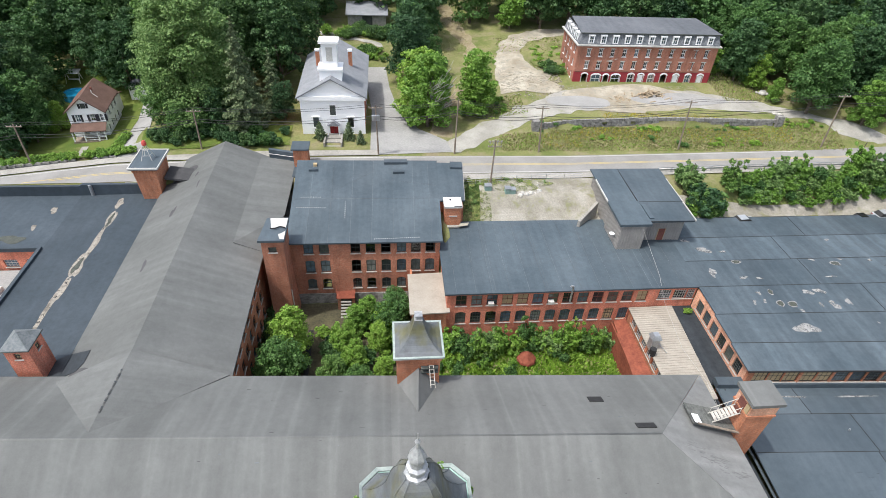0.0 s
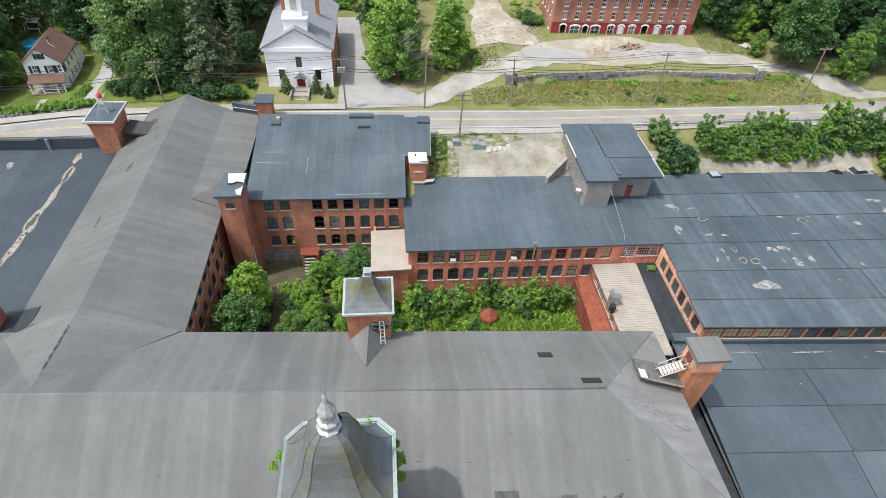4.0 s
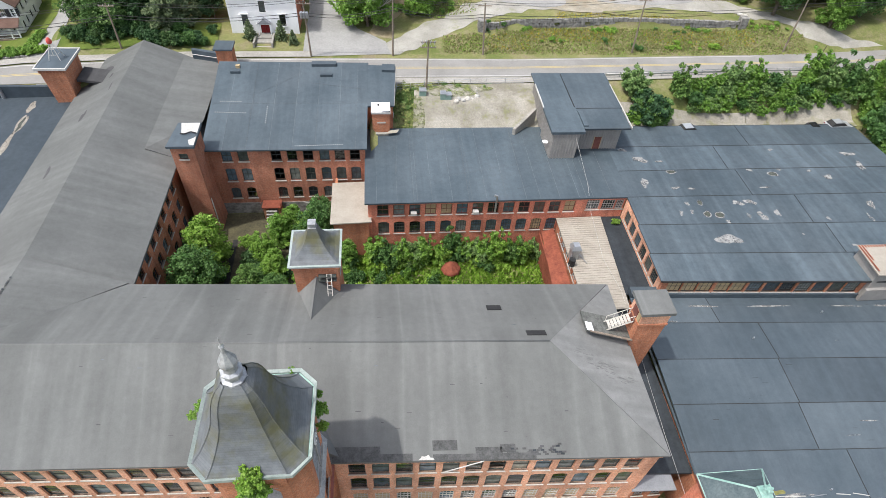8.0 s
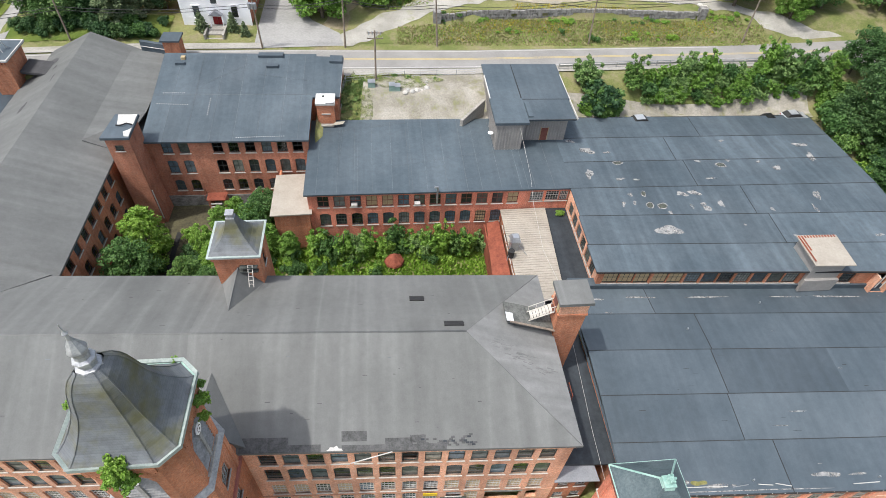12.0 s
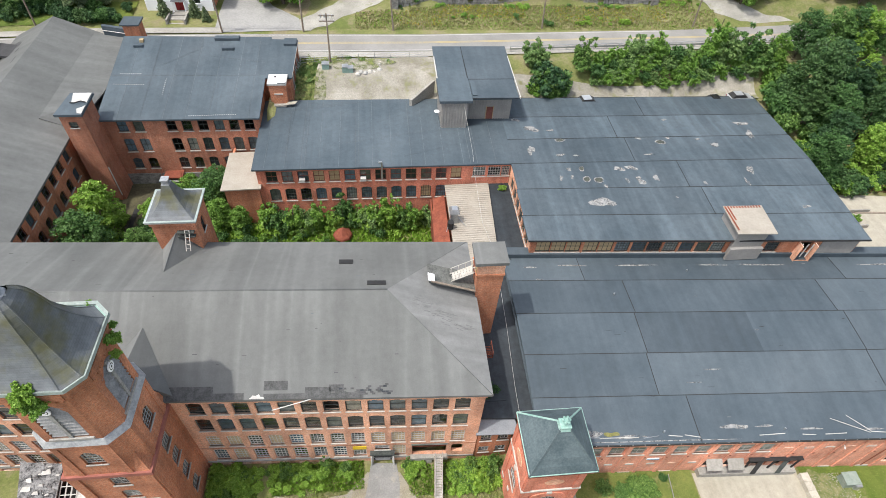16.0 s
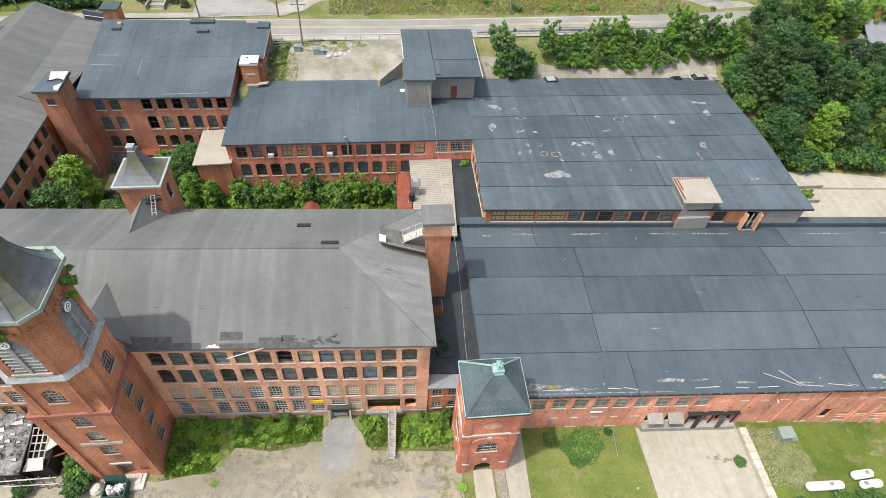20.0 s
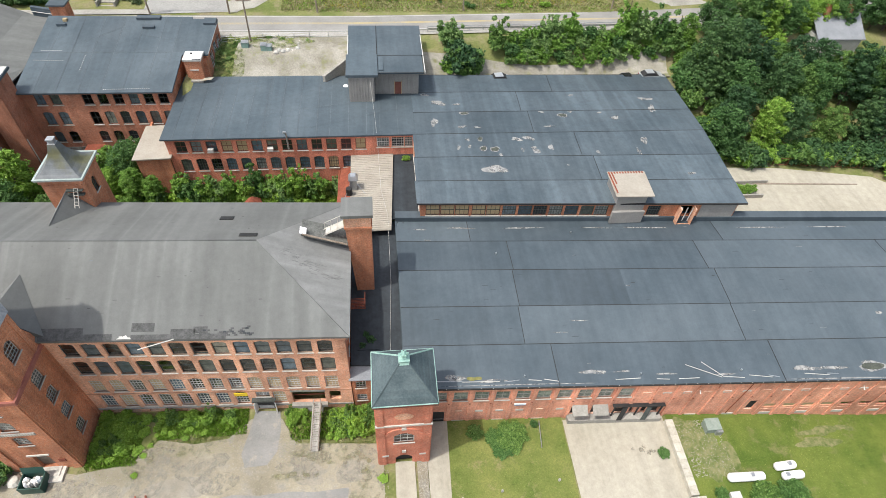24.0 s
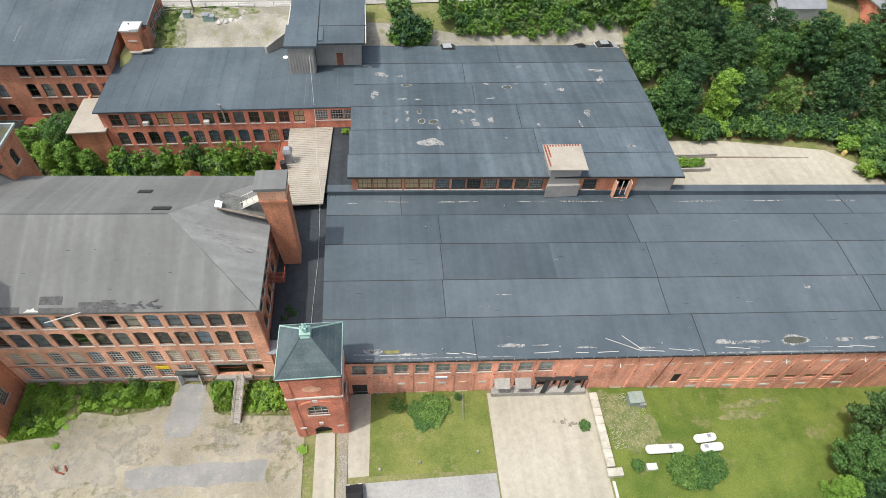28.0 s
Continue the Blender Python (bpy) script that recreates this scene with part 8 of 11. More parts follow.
part("roof", Solid().slab([(-58.2, 100.6, 16.9), (-55.8, 100.6, 18.4), (-55.8, 106.4, 18.4), (-58.2, 106.4, 16.9)], 0.15), GREY_SHINGLE, shack)
part("roof", Solid().slab([(-53.4, 100.6, 16.9), (-55.8, 100.6, 18.4), (-55.8, 106.4, 18.4), (-53.4, 106.4, 16.9)], 0.15), GREY_SHINGLE, shack)
pool = thing("swimming_pool", "round blue above-ground pool on the lawn", "pool")
pz = ground_z(-72.4, 107.4)
part("wall", Solid().turned(-72.4, 107.4, [(2.3, pz - 0.2), (2.3, pz + 1.2), (2.2, pz + 1.25), (2.15, pz + 1.0)], 20), plain("pool_liner", (0.03, 0.25, 0.45), (0.05, 0.32, 0.52), 1, 4), pool)
part("water", Solid().turned(-72.4, 107.4, [(2.14, pz + 0.9), (2.14, pz + 1.02)], 20), plain("pool_water", (0.02, 0.28, 0.5), (0.03, 0.34, 0.56), 1, 3, 0.1), pool)
tent = thing("garden_swing", "white garden swing frame on the lawn", "swing")
sz = ground_z(-74.5, 113)
for dx in (-1.4, 1.4):
    for dy in (-0.9, 0.9):
        part("leg", Solid().tube((-74.5 + dx, 113 + dy, sz - 0.1), (-74.5 + dx, 113.0, sz + 2.3), 0.07, None, 5), WHITE, tent)
part("canopy", Solid().slab([(-76.1, 112.0, sz + 2.2), (-72.9, 112.0, sz + 2.2), (-72.9, 114.0, sz + 2.5), (-76.1, 114.0, sz + 2.5)], 0.08), WHITE, tent, "white sloping canopy")
part("bench", Solid().box(-75.6, 112.7, sz + 0.5, -73.4, 113.3, sz + 0.6), WHITE, tent)
strip("lawn", "green lawn round the white house", "lawn", [(-90, 112), (-72, 118), (-57, 116)], [(-90, 72), (-70, 77.5), (-55, 79.8)], GRASS, 0.05)
strip("drive", "grey asphalt drive beside the white house", "drive", [(-54.3, 78.5), (-56.0, 90), (-57.6, 99.7), (-58.4, 108)], [(-50.4, 79.2), (-51.6, 90), (-52.8, 97), (-54.6, 108)], PALE_ASPHALT, 0.07)
garden_wall = thing("garden_wall", "low stone wall below the hedge", "wall", kind="structure")
for k in range(16):
    x = -74 + 1.25 * k
    if not -60.6 < x < -58.6:
        y = 75.9 + (x + 70) * 0.2
        part("stone", Solid().box(x, y, 14.0, x + 1.2, y + 0.45, 15.25), RUBBLE, garden_wall)
strip("footpath", "pale path from the pavement to the porch", "footpath", [(-61.6, 78.0), (-63.0, 86)], [(-60.6, 78.2), (-61.8, 86)], CONCRETE, 0.09)

# ---------- stone retaining wall, log pile, rubble ----------
rw = thing("retaining_wall", "long dry stone retaining wall along the upper terrace", "wall", kind="structure")
WP = [(21.5, 86.6), (28, 88.0), (36, 88.6), (42, 88.9), (48, 89.2), (54, 89.3), (62, 88.9), (72, 88.2)]
rnd = random.Random(8)
for (x0, y0), (x1, y1) in zip(WP, WP[1:]):
    n = int((x1 - x0) / 0.95)
    for k in range(n):
        for r_ in range(3):
            t0, t1 = (k + (0.5 if r_ == 1 else 0)) / n, (k + 0.94 + (0.5 if r_ == 1 else 0)) / n
            if t1 > 1.02:
                continue
            xa, ya, xb, yb = x0 + (x1 - x0) * t0, y0 + (y1 - y0) * t0, x0 + (x1 - x0) * t1, y0 + (y1 - y0) * t1
            zb = ground_z(xa, ya - 1.2) - 0.25 + 0.62 * r_
            h = 0.58 + rnd.uniform(-0.04, 0.1)
            o = rnd.uniform(-0.06, 0.06)
            part("stone", Solid().loft([(xa, ya + o, zb), (xb, yb + o, zb), (xb, yb + 0.55, zb), (xa, ya + 0.55, zb)], [(xa + 0.03, ya + o + 0.05, zb + h), (xb - 0.03, yb + o + 0.05, zb + h * 0.95), (xb - 0.02, yb + 0.5, zb + h), (xa + 0.02, ya + 0.5, zb + h)]), RUBBLE, rw)
for x, y in ((21.3, 86.6), (72.6, 88.3)):
    part("pier", Solid().box(x - 0.7, y - 0.5, ground_z(x, y) - 1, x + 0.7, y + 0.8, ground_z(x, y) + 1.9), RUBBLE, rw)
logs = thing("log_pile", "heap of cut logs on the gravel terrace", "log pile")
for k in range(70):
    x, y = 49.5 + rnd.gauss(0, 1.9), 100.2 + rnd.gauss(0, 0.9)
    z = ground_z(x, y) + 0.1 + max(0, 1.4 - 0.45 * abs(x - 49.5) - 0.6 * abs(y - 100.2)) * rnd.random()
    a = rnd.uniform(-0.5, 0.5) + 0.9
    part("log", Solid().tube((x, y, z), (x + 1.5 * math.cos(a), y + 1.5 * math.sin(a) * 0.6, z + rnd.uniform(-0.1, 0.2)), rnd.uniform(0.09, 0.17), None, 6), LOGWOOD, logs)
logs2 = thing("log_pile", "small heap of broken timber on the terrace", "log pile")
for k in range(26):
    x, y = 42.8 + rnd.gauss(0, 0.9), 98.5 + rnd.gauss(0, 0.6)
    a = rnd.uniform(0, 3)
    part("log", Solid().tube((x, y, ground_z(x, y) + 0.1), (x + math.cos(a), y + math.sin(a), ground_z(x, y) + 0.25), 0.08, None, 5), LOGWOOD, logs2)
RUB = Solid()
for k in range(420):
    x, y = rnd.uniform(18, 31.5), rnd.gauss(107, 2.6)
    q = rnd.uniform(0.06, 0.22)
    z = ground_z(x, y)
    RUB.box(-q, -q * 0.8, -0.1, q, q * 0.8, q * 0.8, Matrix.Translation((x, y, z)) @ Matrix.Rotation(rnd.uniform(0, 3), 4, "Z") @ Matrix.Rotation(rnd.uniform(-0.4, 0.4), 4, "X"))
tagged(RUB.make("rubble", SANDY), "scattered broken stones on the bare track", "rubble", kind="stuff")
patch("gravel_patch", "bare stony ground beside the brick block", "ground patch", 24.0, 107.5, 7.0, 5.5, SANDY, 0.08, 5)
patch("gravel_patch", "bare sandy ground before the brick block", "ground patch", 44, 98.8, 15, 6.2, SANDY, 0.07, 6, 0.12)
patch("asphalt_patch", "worn grey asphalt on the upper terrace", "ground patch", 55, 98.6, 9.5, 3.2, PALE_ASPHALT, 0.085, 16, 0.14)
patch("asphalt_patch", "worn grey asphalt on the upper terrace", "ground patch", 33, 97.2, 7.0, 2.8, PALE_ASPHALT, 0.085, 17, 0.16)
patch("grass_patch", "green grass strip above the retaining wall", "ground patch", 57, 92.2, 9.5, 1.7, FIELD, 0.09, 18, 0.2)

# ---------- poles and wires ----------
def pole(x, y, h, lean=(0, 0), arms=1, label="grey wooden utility pole with a crossarm", z=None):
    z = ground_z(x, y) if z is None else z
    t = thing("utility_pole", label, "utility pole", "utility poles along the road")
    topp = (x + lean[0], y + lean[1], z + h)
    part("post", Solid().tube((x, y, z - 0.5), topp, 0.17, 0.11), TIMBER, t)
    for k in range(arms):
        zz = topp[2] - 0.5 - 0.9 * k
        part("crossarm", Solid().box(topp[0] - 1.2, topp[1] - 0.07, zz, topp[0] + 1.2, topp[1] + 0.07, zz + 0.13), TIMBER, t)
        for dx in (-1.1, -0.45, 0.45, 1.1):
            part("insulator", Solid().tube((topp[0] + dx, topp[1], zz + 0.13), (topp[0] + dx, topp[1], zz + 0.34), 0.05, None, 6), OFFWHITE, t)
    return t, topp


POLES = [(-66.9, 76.8, 7.6, (0.0, 0.0)), (-40.5, 81.9, 7.6, (0.1, 0.0)), (-9.0, 79.6, 9.5, (-0.3, 0)), (4.9, 80.0, 10.4, (0.1, 0)), (20.9, 80.4, 9.2, (-0.6, 0)), (48.7, 81.3, 10.0, (-0.5, 0)), (78.6, 81.7, 11.0, (-0.4, 0))]
tops = []
for k, (x, y, h, l) in enumerate(POLES):
    t, tp = pole(x, y, h, l, 1 if k not in (3,) else 0)
    tops.append(tp)
    if k == 2:
        for dx in (-0.45, 0.0, 0.45):
            part("transformer", Solid().turned(tp[0] + dx, tp[1] - 0.35, [(0.24, tp[2] - 2.6), (0.26, tp[2] - 1.7), (0.2, tp[2] - 1.6)], 10), STEEL, t, "grey transformer can")
yard_pole, tpy = pole(10.0, 69.6, 8.6, (0.1, 0.0), 2, "dark wooden pole with two crossarms in the gravel lot")
for dx in (-0.9, -0.3, 0.3, 0.9):
    part("fuse", Solid().tube((tpy[0] + dx, tpy[1] - 0.15, tpy[2] - 0.2), (tpy[0] + dx, tpy[1] - 0.15, tpy[2] - 0.7), 0.08), STEEL, yard_pole)
for a, b in zip([(-110, 66, tops[0][2])] + tops, tops + [(150, 92, tops[-1][2])]):
    for dz, dx in ((0.1, -1.1), (0.1, 1.1), (-1.9, 0.1), (-2.4, 0.1)):
        w = Solid()
        pts = []
        for i in range(9):
            u = i / 8
            sag = -3.2 * u * (1 - u)
            pts.append((a[0] + (b[0] - a[0]) * u, a[1] + (b[1] - a[1]) * u + dx * 0.4, a[2] + (b[2] - a[2]) * u + dz + sag))
        w.path(pts, 0.03 if dz > 0 else 0.045)
        tagged(w.make("overhead_wire", BLACK), "black overhead wire between utility poles", "wire", "overhead wires")

# ---------- roadside fence, boxes in the lot ----------
fence = thing("wire_fence", "low steel mesh fence beside the road", "fence")
FP = [(4.6, 66.2), (5.2, 69.4), (12, 70.4), (20, 70.8), (26.5, 71.0)]
for (x0, y0), (x1, y1) in zip(FP, FP[1:]):
    n = max(2, int(math.dist((x0, y0), (x1, y1)) / 2.2))
    for k in range(n):
        x, y = x0 + (x1 - x0) * k / n, y0 + (y1 - y0) * k / n
        part("post", Solid().tube((x, y, ground_z(x, y) - 0.2), (x, y, ground_z(x, y) + 1.15), 0.045, None, 6), STEEL, fence)
    for h in (0.25, 0.7, 1.1):
        part("rail", Solid().tube((x0, y0, ground_z(x0, y0) + h), (x1, y1, ground_z(x1, y1) + h), 0.025, None, 4), STEEL, fence)
guard = thing("guard_rail", "galvanised guard rail along the road", "guard rail")
GP = [(41, 72.6), (54, 73.3), (66, 73.9), (78, 74.3), (92, 75.0)]
for (x0, y0), (x1, y1) in zip(GP, GP[1:]):
    z0, z1 = ground_z(x0, y0), ground_z(x1, y1)
    part("beam", Solid().loft([(x0, y0, z0 + 0.5), (x0, y0 - 0.08, z0 + 0.5), (x0, y0 - 0.08, z0 + 0.8), (x0, y0, z0 + 0.8)], [(x1, y1, z1 + 0.5), (x1, y1 - 0.08, z1 + 0.5), (x1, y1 - 0.08, z1 + 0.8), (x1, y1, z1 + 0.8)]), STEEL, guard)
    part("beam", Solid().tube((x0, y0, z0 + 1.1), (x1, y1, z1 + 1.1), 0.05, None, 5), STEEL, guard)
    for k in range(5):
        x, y = x0 + (x1 - x0) * k / 5, y0 + (y1 - y0) * k / 5
        part("post", Solid().box(x - 0.06, y - 0.02, ground_z(x, y) - 0.2, x + 0.06, y + 0.1, ground_z(x, y) + 1.1), STEEL, guard)
GREEN_BOX = plain("green_box_paint", (0.16, 0.26, 0.22), (0.24, 0.34, 0.3), 1, 5, 0.5)
for x, y, w, h in ((9.3, 67.9, 1.1, 1.2), (12.5, 67.0, 0.9, 1.2), (13.4, 67.0, 0.8, 1.0)):
    b_ = thing("utility_box", "green metal utility cabinet with a pale lid", "utility box")
    part("body", Solid().box(x - w / 2, y - 0.5, 14.4, x + w / 2, y + 0.5, 14.5 + h), GREEN_BOX, b_)
    part("lid", Solid().box(x - w / 2 - 0.05, y - 0.55, 14.5 + h, x + w / 2 + 0.05, y + 0.55, 14.58 + h), STEEL, b_)
for k in range(16):
    x, y = (14.5 + 0.32 * k, 66.4 + 0.07 * k) if k < 11 else (18.0 + 0.1 * (k - 11), 67.4 + 0.55 * (k - 11))
    x, y = x + rnd.uniform(-0.15, 0.15), y + rnd.uniform(-0.25, 0.25)
    q = rnd.uniform(0.25, 0.5)
    b_ = tagged(Solid().turned(x, y, [(q * 0.8, 14.5), (q, 14.5 + q * 0.5), (q * 0.6, 14.5 + q), (q * 0.1, 14.5 + q * 1.15)], 7, k).make("boulder", STONE if k % 3 else SILL), "pale boulder edging the gravel lot", "boulder", "boulders edging the lot")
ramp_wall = tagged(Solid().loft([(22.6, 59.2, 12.5), (23.0, 59.0, 12.5), (26.9, 62.6, 12.5), (26.5, 62.8, 12.5)], [(22.6, 59.2, 14.3), (23.0, 59.0, 14.3), (26.9, 62.6, 15.6), (26.5, 62.8, 15.6)]).make("ramp_wall", CONCRETE), "stained concrete ramp wall", "wall", kind="structure")

# ---------- front yard ----------
def tank(x, y, length, r, yaw=0.0, dome=0.5):
    t = thing("propane_tank", "white horizontal gas tank lying on the lawn", "gas tank", "gas tanks on the lawn")
    z = ground_z(x, y) + r + 0.15
    m = Matrix.Translation((x, y, z)) @ Matrix.Rotation(yaw, 4, "Z") @ Matrix.Rotation(math.pi / 2, 4, "Y")
    prof = [(0.02, -length / 2), (r * 0.55, -length / 2 + r * 0.12), (r * 0.88, -length / 2 + r * 0.4), (r, -length / 2 + r * 0.8), (r, length / 2 - r * 0.8), (r * 0.88, length / 2 - r * 0.4), (r * 0.55, length / 2 - r * 0.12), (0.02, length / 2)]
    s_ = Solid().turned(0, 0, prof, 18)
    s_.v = [tuple(m @ Vector(v)) for v in s_.v]
    part("body", s_, TANK_WHITE, t, smooth=True)
    for dx in (-length * 0.3, length * 0.3):
        q = Matrix.Translation((x, y, 0)) @ Matrix.Rotation(yaw, 4, "Z")
        part("saddle", Solid().box(dx - 0.1, -r * 0.7, z - r - 0.2, dx + 0.1, r * 0.7, z - r * 0.6, q), CONCRETE, t)
    q = Matrix.Translation((x, y, z + r - 0.05)) @ Matrix.Rotation(yaw, 4, "Z") @ Matrix.Translation((dome, 0, 0))
    part("valve_dome", Solid().box(-0.2, -0.2, 0, 0.2, 0.2, 0.22, q), STEEL if dome else TANK_WHITE, t)


tank(71.9, -5.0, 4.5, 0.52, -0.03)
tank(77.4, -4.0, 2.75, 0.5, 0.05, 0.3)
tank(77.8, -5.15, 2.75, 0.5, 0.03, -0.9)
GREY_GREEN = plain("faded_grey_green_paint", (0.17, 0.215, 0.185), (0.27, 0.31, 0.275), 1, 5, 0.6)
cab = thing("transformer_cabinet", "grey green metal transformer cabinet on the lawn", "cabinet")
z = ground_z(70.3, 1.3)
part("body", Solid().box(69.5, 0.6, z - 0.1, 71.2, 1.9, z + 1.1), GREY_GREEN, cab)
part("lid", Solid().slab([(69.42, 0.52, z + 1.16), (71.28, 0.52, z + 1.16), (71.28, 1.98, z + 1.28), (69.42, 1.98, z + 1.28)], 0.07), GREY_GREEN, cab)
part("side_box", Solid().box(70.7, 0.32, z - 0.1, 71.5, 0.6, z + 0.8), STEEL, cab)
crate = thing("white_box", "small white box on the lawn", "box")
part("body", Solid().box(69.2, -7.2, ground_z(69, -7) - 0.1, 70.3, -6.55, 0.45), OFFWHITE, crate)
part("lid", Solid().box(69.15, -7.25, 0.42, 70.35, -6.5, 0.5), OFFWHITE, crate)
BLOCK_CONC = plain("cream_concrete_blocks", (0.36, 0.335, 0.27), (0.5, 0.475, 0.41), 1.2, 6, 0.9, vary=0.1)
aw_ = thing("apron_wall", "low pale concrete block wall along the apron", "wall", kind="structure")
for k in range(9):
    part("block", Solid().box(64.75 - 0.03 * k, 2.4 - 1.0 * k - 0.97, -0.3, 65.7 - 0.03 * k, 2.4 - 1.0 * k, 0.75), BLOCK_CONC, aw_)
part("end_block", Solid().box(64.4, -7.6, -0.3, 66.2, -6.7, 0.6), BLOCK_CONC, aw_)
ramp = thing("timber_ramp", "pale grey timber ramp with handrails up to the dock", "ramp")
PALE_BOARD = plain("bleached_boards", (0.3, 0.28, 0.25), (0.46, 0.44, 0.4), 1.5, 8)
for k in range(20):
    t = k / 20
    y, z = 2.0 + 5.0 * t, 0.25 + 2.0 * t
    part("plank", Solid().box(22.25 + 0.35 * t, y, z - 0.05, 23.05 + 0.35 * t, y + 0.24, z + 0.02), PALE_BOARD, ramp)
for dx in (0.0, 0.8):
    part("stringer", Solid().tube((22.25 + dx, 2.0, 0.2), (22.6 + dx, 7.0, 2.2), 0.07, None, 4), TIMBER, ramp)
    part("handrail", Solid().tube((22.25 + dx, 2.0, 1.15), (22.6 + dx, 7.0, 3.15), 0.045, None, 4), PALE_BOARD, ramp)
    part("mid_rail", Solid().tube((22.25 + dx, 2.0, 0.7), (22.6 + dx, 7.0, 2.7), 0.035, None, 4), PALE_BOARD, ramp)
    for k in range(5):
        part("post", Solid().tube((22.27 + dx + 0.08 * k, 2.1 + 1.15 * k, -0.1), (22.27 + dx + 0.08 * k, 2.1 + 1.15 * k, 1.2 + 0.46 * k), 0.045, None, 4), PALE_BOARD, ramp)
strip("asphalt_patch", "dark asphalt drive before the mill entrance", "asphalt patch", [(15.4, 7.6), (15.0, 5.0), (14.4, 2.4), (15.0, 0.8)], [(18.3, 7.4), (18.6, 5.0), (18.4, 2.4), (17.4, 0.9)], PATCH, 0.06, 1.5)
strip("asphalt_patch", "worn asphalt trench patch across the gravel", "asphalt patch", [(11.4, -2.5), (14, -2.1), (17, -2.4), (20, -2.2), (23, -2.5), (26.6, -2.3)], [(11.8, -4.3), (14, -4.7), (17, -4.5), (20, -4.9), (23, -4.6), (26.4, -4.8)], PATCH, 0.06, 1.5)
EARTH = soil("pale_dry_earth", (0.22, 0.195, 0.145), (0.36, 0.33, 0.255), (0.26, 0.24, 0.19), 0.3, 0.8, 7.0)
DUSTY = soil("grey_stony_dust", (0.22, 0.2, 0.16), (0.31, 0.285, 0.235), (0.21, 0.2, 0.175), 0.3, 0.9, 8.0, (0.5, 0.64), 0.32)
for k, (x, y, rx, ry) in enumerate(((7, -2, 5, 2), (2, -6, 4, 2), (27, -0.5, 2, 1.2), (10, 1.5, 3, 1.2), (22, -0.5, 2.4, 1.0), (-1, -1.0, 3, 1.5), (13, -7, 6, 2), (25, -7.5, 3.5, 1.6))):
    patch("bare_earth", "dry bare earth worn into the gravel", "ground patch", x, y, rx, ry, EARTH if k % 2 else DUSTY, 0.042 + 0.002 * k, 20 + k, 0.3)
strip("gravel_bed", "grey gravel bed beside the footpath", "gravel bed", [(34.25, 0.0), (34.25, -12)], [(35.45, 0.0), (35.4, -12)], GRAVEL, 0.06, 2.0)
THIN_WEEDS = deposit("sparse_weeds_over_gravel", (0.17, 0.175, 0.07), (0.26, 0.245, 0.13), 0.48, 0.72)
STONY = deposit("grey_stony_spread", (0.22, 0.206, 0.168), (0.36, 0.335, 0.282), 0.42, 0.7)
for k, (x, y, rx, ry) in enumerate(((5.0, 1.4, 3.4, 2.2), (-2.0, -1.5, 4.5, 2.6), (11.0, 0.4, 3.2, 2.0), (21.5, 0.8, 3.0, 1.4), (2.0, -6.0, 6.0, 2.4), (27.5, 0.2, 2.2, 1.8))):
    patch("stony_patch", "grey stones spread over the dusty yard", "ground patch", x, y, rx, ry, STONY, 0.072 + 0.003 * k, 140 + k, 0.4)
for k, (x, y, rx, ry) in enumerate(((8.6, 3.9, 4.6, 1.2), (24.5, 2.0, 5.4, 1.2), (28.6, -2.6, 1.8, 2.6), (3.2, 2.2, 1.6, 1.8), (20.6, -0.6, 2.4, 0.7), (8.0, -4.6, 4.0, 0.9))):
    patch("weedy_patch", "thin weeds over the dusty yard", "ground patch", x, y, rx, ry, THIN_WEEDS, 0.094 + 0.003 * k, 150 + k, 0.4)
LITTER = plain("dry_leaf_litter", (0.075, 0.11, 0.024), (0.215, 0.205, 0.1), 0.9, 3)
for k, (x, y, rx, ry) in enumerate(((68.0, -0.6, 1.9, 3.6), (70.4, -2.2, 1.5, 3.4), (66.8, 1.6, 1.2, 0.6), (85, 0.2, 2.4, 0.6), (88.5, 0.5, 1.2, 0.4), (84, -1.2, 2.4, 0.8))):
    patch("dry_grass", "patch of dry leaves and straw on the lawn", "ground patch", x, y, rx, ry, LITTER, 0.055, 40 + k, 0.4)
for x0, y0, x1, y1 in ((65.0, -8, 64.2, -40),):
    tagged(Solid().slab([(x0 - 0.15, y0, 0.12), (x0 + 0.15, y0, 0.12), (x1 + 0.15, y1, 0.12), (x1 - 0.15, y1, 0.12)], 0.2).make("kerb", SILL), "pale kerb along the apron", "kerb", kind="structure")
for x in (39.0, 43.5, 50.2):
    b_ = tagged(Solid().turned(x, -4.6 + 0.1 * (x - 39), [(0.14, -0.1), (0.14, 0.35), (0.05, 0.42)], 8).make("bollard", STONE), "small pale stone post on the lawn", "post")
tagged(Solid().tube((48.95, 0.3, 0.35), (49.3, 3.6, 0.45), 0.05, None, 6).tube((48.97, 0.5, -0.1), (48.97, 0.5, 0.36), 0.04, None, 6).tube((49.25, 3.3, -0.1), (49.25, 3.3, 0.44), 0.04, None, 6).make("pipe_rail", STEEL), "thin steel rail on the lawn", "rail")

